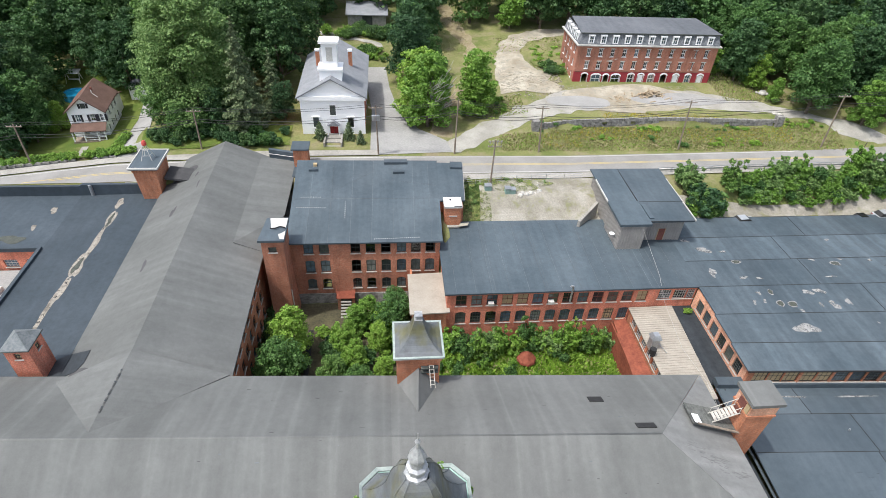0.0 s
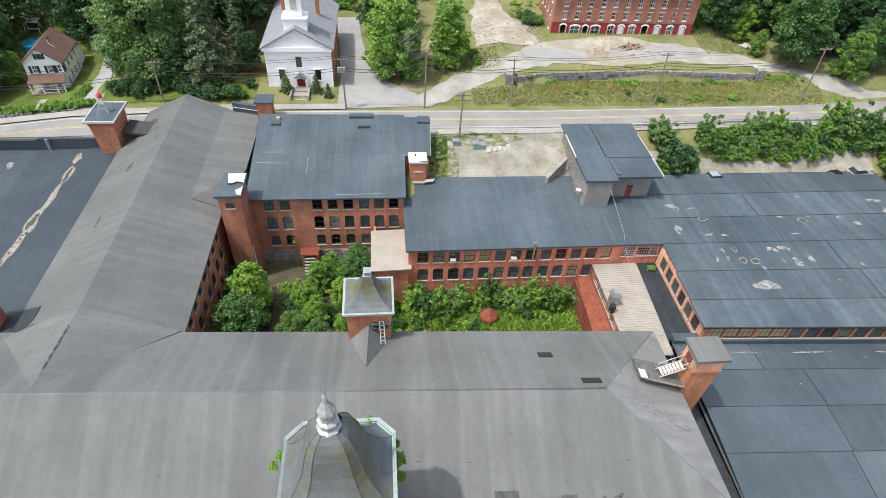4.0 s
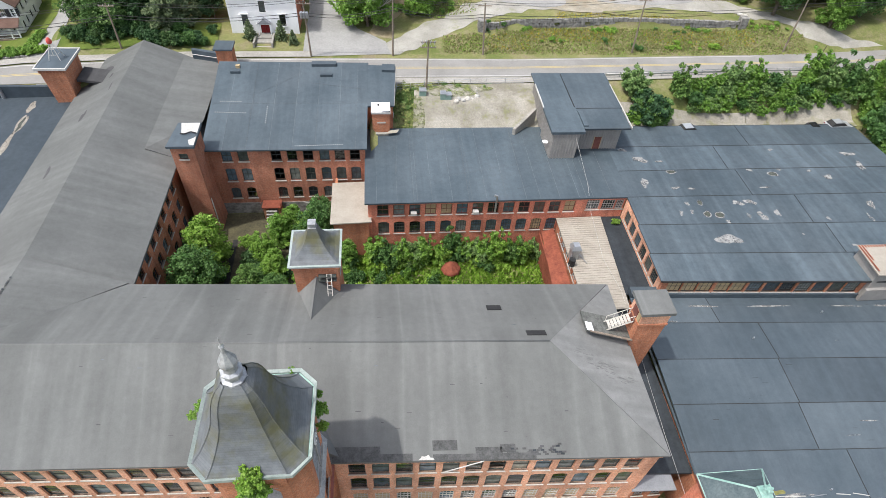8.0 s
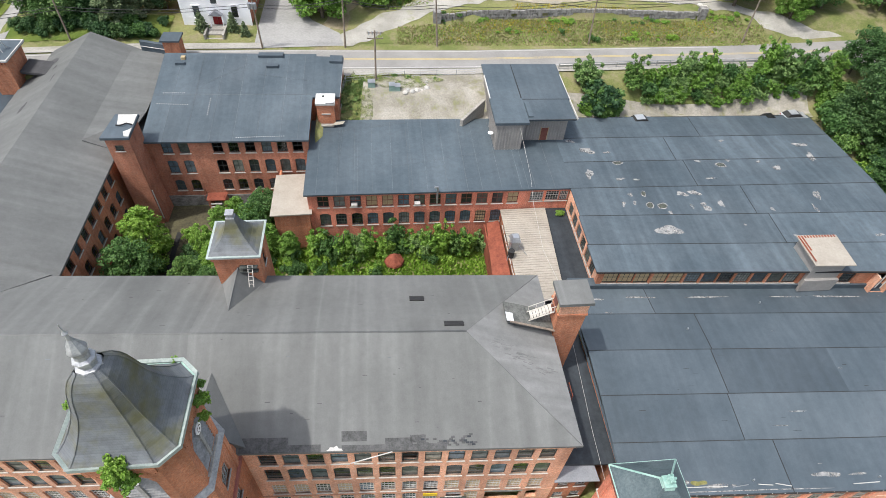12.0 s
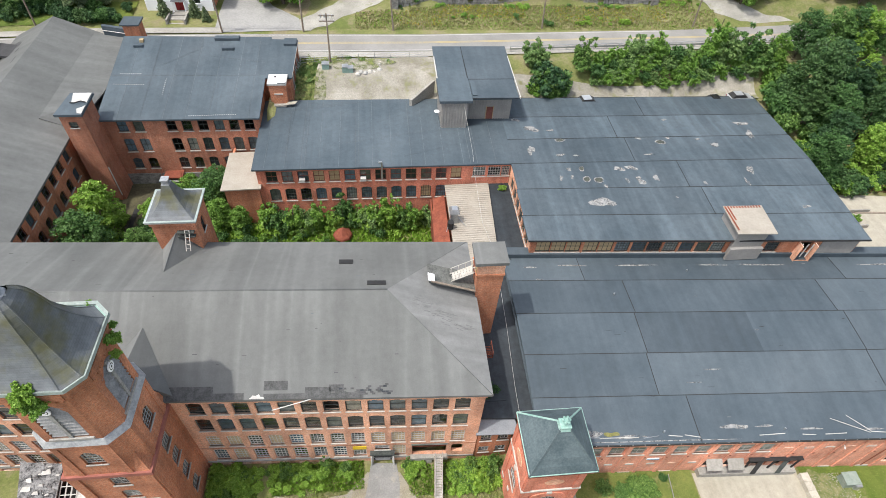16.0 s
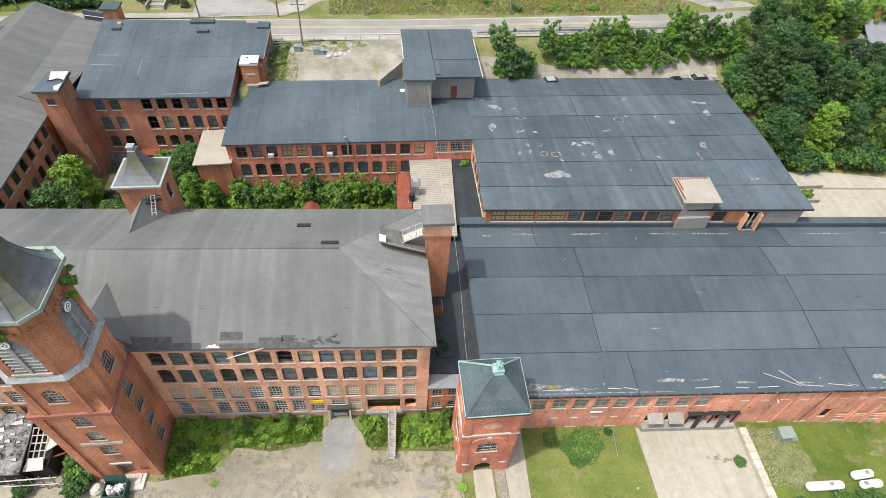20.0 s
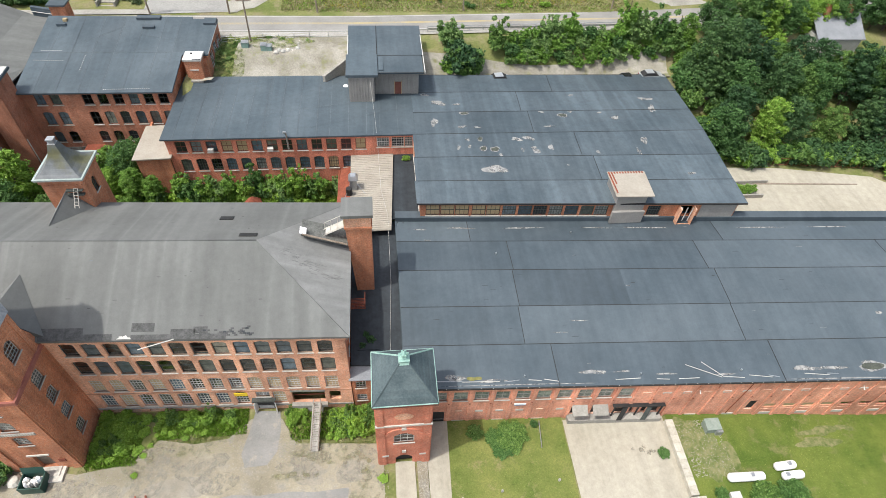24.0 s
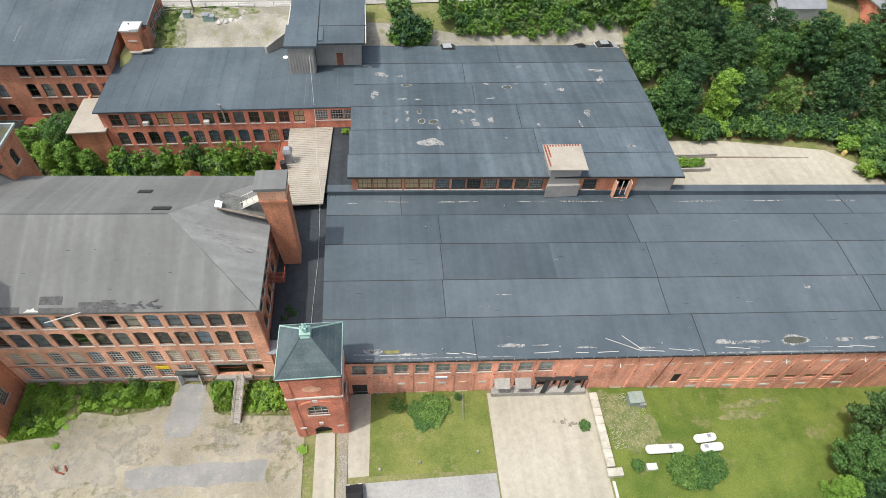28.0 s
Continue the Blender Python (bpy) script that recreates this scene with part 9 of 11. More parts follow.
# ---------- cars ----------
def car(x, y, yaw, paint, label, length=4.5, width=1.8, height=1.5, z=None, van=False):
    t = thing("car" if not van else "van", label, "car" if not van else "van")
    t.matrix_basis = Matrix.Translation((x, y, (ground_z(x, y) if z is None else z))) @ Matrix.Rotation(yaw, 4, "Z")
    L, Wd, H = length / 2, width / 2, height
    s_ = Solid()
    ring = lambda u, z0, w: [(u, -w, z0), (u, w, z0)]
    lower = [(-L, 0.3), (-L, 0.72), (-L * 0.86, 0.92), (L * 0.52, 0.95), (L * 0.95, 0.78), (L, 0.6), (L, 0.3)]
    s_.loft([(u, -Wd, z_) for u, z_ in lower], [(u, Wd, z_) for u, z_ in lower])
    part("body", s_, paint, t)
    cab_ = [(-L * 0.86, 0.92), (-L * (0.8 if van else 0.58), H), (L * (0.3 if van else 0.12), H), (L * 0.52, 0.95)]
    s2 = Solid().loft([(u, -Wd * (0.93 if z_ < 1 else 0.78), z_) for u, z_ in cab_], [(u, Wd * (0.93 if z_ < 1 else 0.78), z_) for u, z_ in cab_])
    part("cabin", s2, BLACK, t, "dark glazed cabin")
    part("roof", Solid().box(-L * (0.8 if van else 0.56), -Wd * 0.76, H, L * (0.3 if van else 0.1), Wd * 0.76, H + 0.05), paint, t)
    for u in (-L * 0.62, L * 0.62):
        for sgn in (-1, 1):
            w = part("wheel", Solid().tube((u, sgn * (Wd - 0.2), 0.33), (u, sgn * (Wd + 0.02), 0.33), 0.33, None, 12), BLACK, t)
            part("rim", Solid().tube((u, sgn * (Wd + 0.02), 0.33), (u, sgn * (Wd + 0.04), 0.33), 0.2, None, 10), STEEL, w)
    for sgn in (-1, 1):
        part("headlight", Solid().box(L - 0.08, sgn * Wd * 0.72 - 0.2, 0.6, L + 0.01, sgn * Wd * 0.72 + 0.2, 0.75), OFFWHITE, t)
        part("tail_light", Solid().box(-L - 0.01, sgn * Wd * 0.76 - 0.16, 0.65, -L + 0.06, sgn * Wd * 0.76 + 0.16, 0.82), RED_PAINT, t)
    return t


CAR_BLACK = plain("black_car_paint", (0.015, 0.016, 0.018), (0.025, 0.026, 0.028), 0.5, 3, 0.2)
CAR_RED = plain("red_car_paint", (0.3, 0.03, 0.03), (0.35, 0.04, 0.04), 0.5, 3, 0.25)
CAR_SILVER = plain("silver_car_paint", (0.4, 0.42, 0.44), (0.5, 0.52, 0.53), 0.5, 3, 0.3, 0.4)
car(36.3, -8.2, math.radians(92), CAR_BLACK, "black hatchback parked beside the footpath", 4.2, 1.8, 1.45)
car(53.2, 61.9, 0.1, CAR_SILVER, "silver car parked behind the shed")
car(73.6, 63.9, 0.1, CAR_RED, "red car parked behind the shed")
car(77.8, 64.2, 0.1, CAR_BLACK, "black car parked behind the shed")
car(82.2, 64.5, 0.05, CAR_SILVER, "silver car parked behind the shed", 4.5, 1.8, 1.45)
strip("parking_strip", "pale gravel strip behind the weave shed", "lot", [(37, 66.0), (46, 66.5), (62, 67.5), (86, 69.5)], [(37, 60.0), (46, 60.5), (62, 61.8), (86, 64.5)], LOT, 0.25, 1.4)

# ---------- ruin and skip beside the tower ----------
ruin = thing("collapsed_shed", "collapsed shed with a charred curled roof and white frames", "ruin")
CHAR = plain("charred_roofing", (0.015, 0.015, 0.017), (0.3, 0.3, 0.3), 0.9, 5.0, 0.8, 0, 0.9)
part("roof", Solid().slab([(-18.6, 2.0, 3.9), (-15.5, 1.9, 3.9), (-16.0, 8.3, 4.3), (-20.4, 8.8, 4.3)], 0.2), CHAR, ruin, "charred peeling roof")
part("roof", Solid().slab([(-13.9, 4.4, 3.5), (-12.3, 5.6, 3.5), (-13.2, 7.2, 3.7), (-14.4, 6.6, 3.7)], 0.1), OFFWHITE, ruin, "pale sheet roof")
part("roof", Solid().slab([(-15.6, 2.4, 3.3), (-13.7, 2.5, 3.2), (-14.0, 3.8, 3.4), (-15.5, 3.7, 3.5)], 0.1), OFFWHITE, ruin, "pale sheet roof")
for k in range(4):
    part("frame_bar", Solid().tube((-15.6 + 0.55 * k, 3.6, 3.3), (-15.8 + 0.55 * k, 7.0, 4.0), 0.07, None, 4), OFFWHITE, ruin)
for k in range(5):
    part("frame_bar", Solid().tube((-15.7, 3.7 + 0.8 * k, 3.35 + 0.16 * k), (-13.9, 3.7 + 0.8 * k, 3.3 + 0.16 * k), 0.06, None, 4), OFFWHITE, ruin)
for k in range(5):
    part("frame_bar", Solid().tube((-17.5 + 1.1 * k, 1.7, 0.1), (-17.3 + 1.1 * k, 1.9, 3.0), 0.06, None, 4), TIMBER, ruin)
part("frame_rail", Solid().tube((-18, 1.7, 2.9), (-12.5, 1.9, 2.5), 0.07, None, 4), OFFWHITE, ruin)
part("frame_rail", Solid().tube((-18, 1.7, 1.5), (-12.6, 1.7, 1.3), 0.06, None, 4), OFFWHITE, ruin)
part("wall", Solid().box(-19.8, 2.5, -0.5, -16.2, 8.4, 3.6), DARKROOM, ruin)
part("wall", Solid().box(-15.9, 3.0, -0.5, -13.6, 6.8, 2.8), DARKROOM, ruin)
part("beam", Solid().tube((-16.5, 3.0, 2.6), (-11.2, 5.2, 2.2), 0.11, None, 4), RUST, ruin)
for k in range(40):
    x, y = rnd.uniform(-19.2, -16.2), rnd.uniform(2.4, 8.2)
    q = rnd.uniform(0.15, 0.5)
    part("curled_felt", Solid().slab([(x - q, y - q * 0.5, 4.22 + rnd.random() * 0.3), (x + q, y - q * 0.6, 4.2), (x + q * 0.8, y + q * 0.5, 4.22 + rnd.random() * 0.3), (x - q, y + q * 0.6, 4.25)], 0.04), CHAR if k % 3 else OFFWHITE, ruin)
skip = thing("dumpster", "dark green dumpster full of rubbish", "dumpster")
GREEN_D = plain("dark_green_steel", (0.015, 0.05, 0.04), (0.03, 0.075, 0.06), 1, 5, 0.5)
part("body", Solid().box(-7.9, -0.2, 0.0, -5.6, -0.1, 1.35).box(-7.9, 1.5, 0.0, -5.6, 1.6, 1.35).box(-7.9, -0.1, 0.0, -7.8, 1.5, 1.35).box(-5.7, -0.1, 0.0, -5.6, 1.5, 1.35).box(-7.8, -0.1, 0, -5.7, 1.5, 0.1), GREEN_D, skip)
part("lid", Solid().slab([(-7.9, 1.5, 1.4), (-5.6, 1.5, 1.4), (-5.6, 1.75, 2.3), (-7.9, 1.75, 2.3)], 0.06), GREEN_D, skip)
for k in range(16):
    x, y, q = rnd.uniform(-7.5, -6.0), rnd.uniform(0.1, 1.2), rnd.uniform(0.15, 0.32)
    part("rubbish_bag", Solid().turned(x, y, [(q, 0.6), (q * 1.1, 0.95), (q * 0.6, 1.25 + rnd.random() * 0.2), (0.03, 1.4)], 6, k), WHITE if k % 2 else OFFWHITE, skip)
tagged(Solid().turned(-9.1, 1.2, [(0.6, -0.1), (0.75, 0.3), (0.5, 0.7), (0.1, 0.8)], 9).make("rubbish_sack", SILL), "pale sack of rubbish on the gravel", "sack")
tagged(Solid().tube((4.2, -2.0, 0.1), (5.1, -2.3, 0.12), 0.1).tube((4.9, -1.4, 0.1), (5.3, -2.0, 0.12), 0.1).tube((4.2, -2.0, 0.1), (4.0, -1.5, 0.5), 0.09).make("rusty_pipe", RUST), "bent rusty pipes lying on the gravel", "pipe")

# ---------- concrete yard to the east ----------
yw = thing("yard_wall", "low concrete planter wall in the yard", "wall", kind="structure")
part("kerb", Solid().box(82.5, 37.2, 3.8, 93.5, 37.5, 5.0), CONCRETE, yw)
part("kerb", Solid().box(82.5, 40.6, 3.8, 96.0, 40.8, 5.0), CONCRETE, yw)
part("ledge", Solid().slab([(93.5, 40.5, 4.5), (112, 39.6, 4.45), (112, 39.75, 4.45), (93.5, 40.8, 4.5)], 0.25), TIMBER, yw)
yf = thing("chain_fence", "rusty chain link fence below the trees", "fence")
for k in range(14):
    x = 99.5 + 1.25 * k
    part("post", Solid().tube((x, 45.4 - 0.12 * k, 3.8), (x, 45.4 - 0.12 * k, 5.9), 0.04, None, 5), RUST, yf)
part("rail", Solid().tube((99.5, 45.4, 5.85), (115.8, 43.8, 5.85), 0.035, None, 4).tube((99.5, 45.4, 4.5), (115.8, 43.8, 4.5), 0.03, None, 4), RUST, yf)
hyd = thing("yellow_marker", "yellow painted barrel on the yard edge", "barrel")
part("body", Solid().turned(118.6, 40.2, [(0.4, 4.2), (0.42, 5.1), (0.36, 5.2)], 10), YELLOW, hyd)
part("lid", Solid().turned(118.6, 40.2, [(0.3, 5.2), (0.1, 5.35)], 10), YELLOW, hyd)
ret = thing("corner_hut", "small red brick hut at the end of the shed", "hut")
part("wall", Solid().box(118.5, 27.2, 3.5, 122, 30.5, 9.5), BRICK_RED, ret)
part("roof", Solid().box(118.2, 26.9, 9.5, 122.3, 30.8, 9.8), DARK_FELT, ret)
strip("pavement_slab", "dark flat roof of a low lean-to in the yard", "roof", [(82, 34.5), (86, 33.8)], [(82, 28), (88, 28)], DARK_FELT, 0.6)
h2 = thing("house", "dark red clapboard house with a grey roof among trees", "house")
part("wall", Solid().box(124, 63, 9, 131, 73, 18), BRICK_RED, h2)
part("roof", Solid().slab([(123.6, 62.6, 17.9), (127.5, 62.6, 21), (127.5, 73.4, 21), (123.6, 73.4, 17.9)], 0.2), GREY_SHINGLE, h2)
part("roof", Solid().slab([(131.4, 62.6, 17.9), (127.5, 62.6, 21), (127.5, 73.4, 21), (131.4, 73.4, 17.9)], 0.2), GREY_SHINGLE, h2)
part("gable", Solid().loft([(124, 63, 18), (131, 63, 18), (127.5, 63, 20.8)], [(124, 63.2, 18), (131, 63.2, 18), (127.5, 63.2, 20.8)]), BRICK_RED, h2)
for x in (125.8, 128.6):
    part("window", Solid().box(x, 62.9, 14.5, x + 0.9, 62.99, 16.2), WHITE, h2)
h2.location = (10.0, 2.0, -1.0)
h3 = thing("house", "house with a grey shingle roof among the trees", "house")
part("wall", Solid().box(109, 66, 9, 118, 75, 16.5), OFFWHITE, h3)
part("roof", Solid().slab([(108.6, 65.6, 16.5), (118.4, 65.6, 16.5), (118.4, 70.5, 19.5), (108.6, 70.5, 19.5)], 0.2), GREY_SHINGLE, h3)
part("roof", Solid().slab([(108.6, 75.4, 16.5), (118.4, 75.4, 16.5), (118.4, 70.5, 19.5), (108.6, 70.5, 19.5)], 0.2), GREY_SHINGLE, h3)
for x in (111.0, 115.5):
    part("chimney", Solid().box(x - 0.4, 69.5, 17.5, x + 0.4, 70.3, 21.2), BRICK, h3, "red brick chimney")
h3.location = (6.0, 2.0, -0.5)
barn = thing("barn", "grey-roofed shed among the trees behind the church", "barn")
bz = ground_z(-12, 146)
part("wall", Solid().box(-17.0, 143.0, bz - 1, -7.0, 149.0, bz + 3.2), LOUVRE, barn)
part("roof", Solid().slab([(-17.5, 142.4, bz + 3.1), (-6.5, 142.4, bz + 3.1), (-6.5, 149.6, bz + 4.6), (-17.5, 149.6, bz + 4.6)], 0.2), GREY_SHINGLE, barn, "grey shingle roof")
part("door", Solid().box(-13.2, 142.9, bz - 0.2, -10.6, 142.99, bz + 2.6), FRAME_DARK, barn)
shack.location = (-2.5, 4.0, 0.0)
pool2 = thing("swimming_pool", "blue above-ground pool with a green cover on a lawn", "pool")
pz2 = ground_z(107, 110)
part("wall", Solid().turned(107.0, 110.0, [(3.6, pz2 - 0.4), (3.6, pz2 + 1.2), (3.45, pz2 + 1.25), (3.4, pz2 + 1.0)], 22), plain("blue_pool_side", (0.06, 0.22, 0.5), (0.1, 0.3, 0.6), 1, 4), pool2, "bright blue pool side")
part("cover", Solid().turned(107.0, 110.0, [(3.39, pz2 + 0.95), (3.3, pz2 + 1.1)], 22), plain("green_pool_cover", (0.05, 0.2, 0.05), (0.08, 0.28, 0.08), 1, 4), pool2, "green pool cover")
digger = thing("excavator", "small orange excavator among the trees", "excavator")
dz_ = ground_z(91.9, 122)
ORANGE = plain("faded_orange_paint", (0.5, 0.16, 0.03), (0.62, 0.24, 0.05), 1, 4, 0.5)
for x in (90.9, 92.5):
    part("track", Solid().box(x - 0.3, 120.6, dz_ - 0.1, x + 0.3, 123.4, dz_ + 0.7), BLACK, digger)
part("body", Solid().box(90.6, 121.0, dz_ + 0.75, 92.9, 123.6, dz_ + 1.7), ORANGE, digger)
part("cab", Solid().box(90.7, 121.1, dz_ + 1.7, 91.8, 122.6, dz_ + 3.0), FRAME_RED, digger)
part("boom", Solid().tube((92.3, 121.1, dz_ + 1.5), (92.6, 118.6, dz_ + 3.2), 0.2, 0.15, 6), ORANGE, digger)
part("dipper", Solid().tube((92.6, 118.6, dz_ + 3.2), (92.7, 117.6, dz_ + 0.9), 0.15, 0.12, 6), ORANGE, digger)
part("bucket", Solid().box(92.3, 117.2, dz_ + 0.3, 93.1, 118.0, dz_ + 1.0), RUST, digger)
for k, (x, y, q) in enumerate(((76.2, 101.6, 0.9), (77.4, 101.2, 0.7), (76.9, 102.4, 0.8), (78.2, 102.0, 0.5), (75.4, 102.3, 0.45), (73.6, 91.8, 0.6), (74.4, 91.2, 0.5))):
    tagged(Solid().turned(x, y, [(q * 0.8, ground_z(x, y) - 0.2), (q, ground_z(x, y) + q * 0.3), (q * 0.7, ground_z(x, y) + q * 0.6), (q * 0.15, ground_z(x, y) + q * 0.7)], 7, k).make("boulder", SILL if k > 4 else STONE), "pale boulder lying beside the track", "boulder")
umb = thing("rusty_hopper", "rusted conical hopper standing in the courtyard", "hopper")
part("cone", Solid().turned(11.8, 40.4, [(1.45, 3.6), (1.35, 3.9), (0.5, 4.7), (0.15, 5.0)], 8), RUST, umb)
part("leg", Solid().tube((11.8, 40.4, 2.5), (11.8, 40.4, 3.7), 0.3), RUST, umb)
ac = thing("dust_collector", "galvanised duct unit on the beige roof", "duct unit")
part("body", Solid().box(29.3, 37.2, 9.4, 30.3, 38.2, 11.3), STEEL, ac)
part("hood", Solid().loft([(29.1, 37.0, 11.3), (30.5, 37.0, 11.3), (30.5, 38.4, 11.3), (29.1, 38.4, 11.3)], [(29.4, 37.3, 11.9), (30.2, 37.3, 11.9), (30.2, 38.1, 11.9), (29.4, 38.1, 11.9)]), STEEL, ac)
ac.location = (-2.3, -0.9, 0.0)
part("drum", Solid().tube((29.2, 36.3, 9.5), (29.2, 36.3, 10.6), 0.45), BLACK, ac)
part("stay", Solid().tube((30.3, 37.4, 10.5), (31.4, 36.4, 9.5), 0.04, None, 4).tube((29.3, 37.2, 10.5), (28.6, 35.6, 9.5), 0.04, None, 4), STEEL, ac)
cable = Solid()
pts = [(30.4, 53.1, 17.0), (31.0, 46.0, 14.0), (31.2, 43.0, 11.6), (31.4, 36, 9.75), (32.2, 30.5, 9.75), (32.2, 20, 8.15), (31.8, 12, 7.9), (31.7, 6.2, 7.7)]
cable.path(pts, 0.02, 5)
tagged(cable.make("power_cable", OFFWHITE), "pale cable strung over the link roofs", "cable")
brick_steps = thing("courtyard_steps", "crumbling brick stair walls in the courtyard", "steps")
part("pier", Solid().box(-15.5, 52.2, 2.8, -15.1, 53.7, 5.4), BRICK_DULL, brick_steps)
part("pier", Solid().box(-13.3, 52.2, 2.8, -12.9, 53.7, 5.4), BRICK_DULL, brick_steps)
part("landing", Solid().box(-15.6, 52.0, 5.4, -12.8, 53.75, 5.55), RUST, brick_steps, "rusty iron landing")
for k in range(6):
    part("tread", Solid().box(-15.0, 50.2 + 0.3 * k, 3.1 + 0.36 * k, -13.4, 50.5 + 0.3 * k, 3.2 + 0.36 * k), CONCRETE, brick_steps)
for x in (-15.6, -12.8):
    part("rail", Solid().tube((x, 52.0, 6.4), (x, 53.7, 6.4), 0.04, None, 4).tube((x, 52.0, 5.5), (x, 52.0, 6.4), 0.04, None, 4), RUST, brick_steps)
tagged(Solid().box(-19.6, 33, 2.9, -18.9, 48, 3.05).make("drain_channel", BLACK), "dark drain channel in the courtyard floor", "drain", kind="structure")

# loose stones and stains on the yards
def pebbles(name, label, boxes, n, size, mat, seed):
    rg = random.Random(seed)
    s_ = Solid()
    for x0, y0, x1, y1, share in boxes:
        for _ in range(int(n * share)):
            x, y, q = rg.uniform(x0, x1), rg.uniform(y0, y1), size * rg.uniform(0.4, 1.3)
            a = rg.uniform(0, 6.28)
            z = ground_z(x, y) + 0.03
            ring = [(x + q * math.cos(a + t) * rg.uniform(0.7, 1.1), y + q * math.sin(a + t) * rg.uniform(0.6, 1.0), z) for t in (0, 1.3, 2.6, 3.7, 5.0)]
            top_ = (x + 0.2 * q * math.cos(a), y, z + q * 0.7)
            for i in range(5):
                s_.quad(ring[i], ring[(i + 1) % 5], top_)
    tagged(s_.make(name, mat), label, "stones", kind="stuff")


PEBBLE = plain("grey_loose_stones", (0.19, 0.175, 0.145), (0.4, 0.375, 0.32), 3, 5)
pebbles("loose_stones", "loose grey stones over the gravel yard", ((-12, -9, 31, 1.5, 0.75), (4, 0, 22, 4, 0.25)), 9000, 0.055, PEBBLE, 4)
pebbles("loose_stones", "stones and rubble on the upper gravel terrace", ((23, 96, 62, 105, 0.6), (17.5, 103, 29, 114, 0.4)), 3400, 0.11, PEBBLE, 5)
pebbles("loose_stones", "grey stones of the bed beside the footpath", ((34.35, -8.5, 35.4, -0.1, 1.0),), 900, 0.1, PEBBLE, 8)
pebbles("loose_stones", "pale stones scattered over the bare lawn patch", ((66.2, -4.5, 71.5, 2.4, 1.0),), 1100, 0.08, PEBBLE, 6)
DAMP = deposit("dark_run_off", (0.17, 0.155, 0.12), (0.3, 0.28, 0.22), 0.42, 0.62)
for k, (x, y, rx, ry) in enumerate(((60.0, -0.6, 0.3, 0.22), (60.9, -0.8, 0.35, 0.3), (61.7, -1.1, 0.3, 0.35), (62.2, -1.0, 0.35, 0.25), (61.3, -0.4, 0.2, 0.3))):
    patch("concrete_stain", "damp dark stain on the concrete apron", "stain", x, y, rx, ry, DAMP, 0.056 + 0.002 * k, 60 + k, 0.25)
strip("courtyard_floor", "brown courtyard earth with shade put into its colour", "ground", [(-25.5, 53.6), (-5, 53.6), (-4.6, 44.5)], [(-25.5, 28.5), (-5, 28.5), (-4.6, 28.5)], DIRT, 0.03)


# ---------- plants ----------
def leaf_cloud(blobs, n, size, seed, up=0.35, shell=0.75):
    """Many small three-cornered leaf sprays round a set of (x, y, z, rx, ry, rz) clumps."""
    rg = np.random.RandomState(seed)
    B = np.array(blobs, float)
    wgt = B[:, 3] * B[:, 4] + B[:, 3] * B[:, 5]
    k = rg.choice(len(B), n, p=wgt / wgt.sum())
    d = rg.normal(size=(n, 3))
    d[:, 2] = d[:, 2] + up
    d /= np.linalg.norm(d, axis=1)[:, None]
    r = shell + (1.08 - shell) * rg.rand(n) ** 0.7
    lump = 1 + 0.16 * np.sin(5 * d[:, 0] + k) * np.cos(4 * d[:, 1] - k) + 0.1 * np.sin(9 * d[:, 2] + 2 * k)
    c = B[k, :3] + B[k, 3:] * d * (r * lump)[:, None]
    nrm = d * 0.7 + np.array((0, 0, 0.55)) + rg.normal(size=(n, 3)) * 0.65
    nrm /= np.linalg.norm(nrm, axis=1)[:, None]
    t = np.cross(nrm, rg.normal(size=(n, 3)))
    t /= np.linalg.norm(t, axis=1)[:, None] + 1e-9
    b = np.cross(nrm, t)
    s = size * (0.6 + 0.8 * rg.rand(n))[:, None]
    v = np.empty((n, 3, 3))
    v[:, 0] = c + t * s
    v[:, 1] = c - t * s * 0.5 + b * s * 0.75
    v[:, 2] = c - t * s * 0.45 - b * s * 0.7 - nrm * s * 0.25
    return v.reshape(-1, 3), np.arange(3 * n).reshape(-1, 3)


def leaf_mesh(name, mat, blobs, n, size, seed, up=0.35, shell=0.75):
    v, f = leaf_cloud(blobs, n, size, seed, up, shell)
    me = bpy.data.meshes.new(name)
    me.from_pydata(v.tolist(), [], f.tolist())
    me.materials.append(mat)
    return me


def crown_blobs(seed, h, rad, base, count):
    """Clumps of a crown: a loose heart and many boughs of uneven reach round it."""
    rnd = random.Random(seed)
    hh = h - base
    out = [(0, 0, base + hh * 0.45, rad * 0.5, rad * 0.5, hh * 0.36)]
    lobes = [rnd.uniform(0.6, 1.18) for _ in range(9)]
    for i in range(count):
        a = i * 2.4 + rnd.uniform(-0.5, 0.5)
        u = ((i + rnd.random()) / count) ** 0.85
        bend = lobes[(int(a / 6.283 * 9) + int(u * 4) * 2) % 9]
        reach = rad * (0.25 + 0.62 * math.sin(math.pi * min(1, 0.2 + 0.78 * u)) ** 0.7) * bend * rnd.uniform(0.75, 1.08)
        q = rad * rnd.uniform(0.13, 0.27) * (1.15 - 0.45 * u)
        out.append((reach * math.cos(a), reach * math.sin(a), base + hh * (0.0 + 0.98 * u) * (0.9 + 0.16 * bend), q * rnd.uniform(0.9, 1.4), q * rnd.uniform(0.9, 1.4), q * rnd.uniform(0.55, 0.8)))
    return out


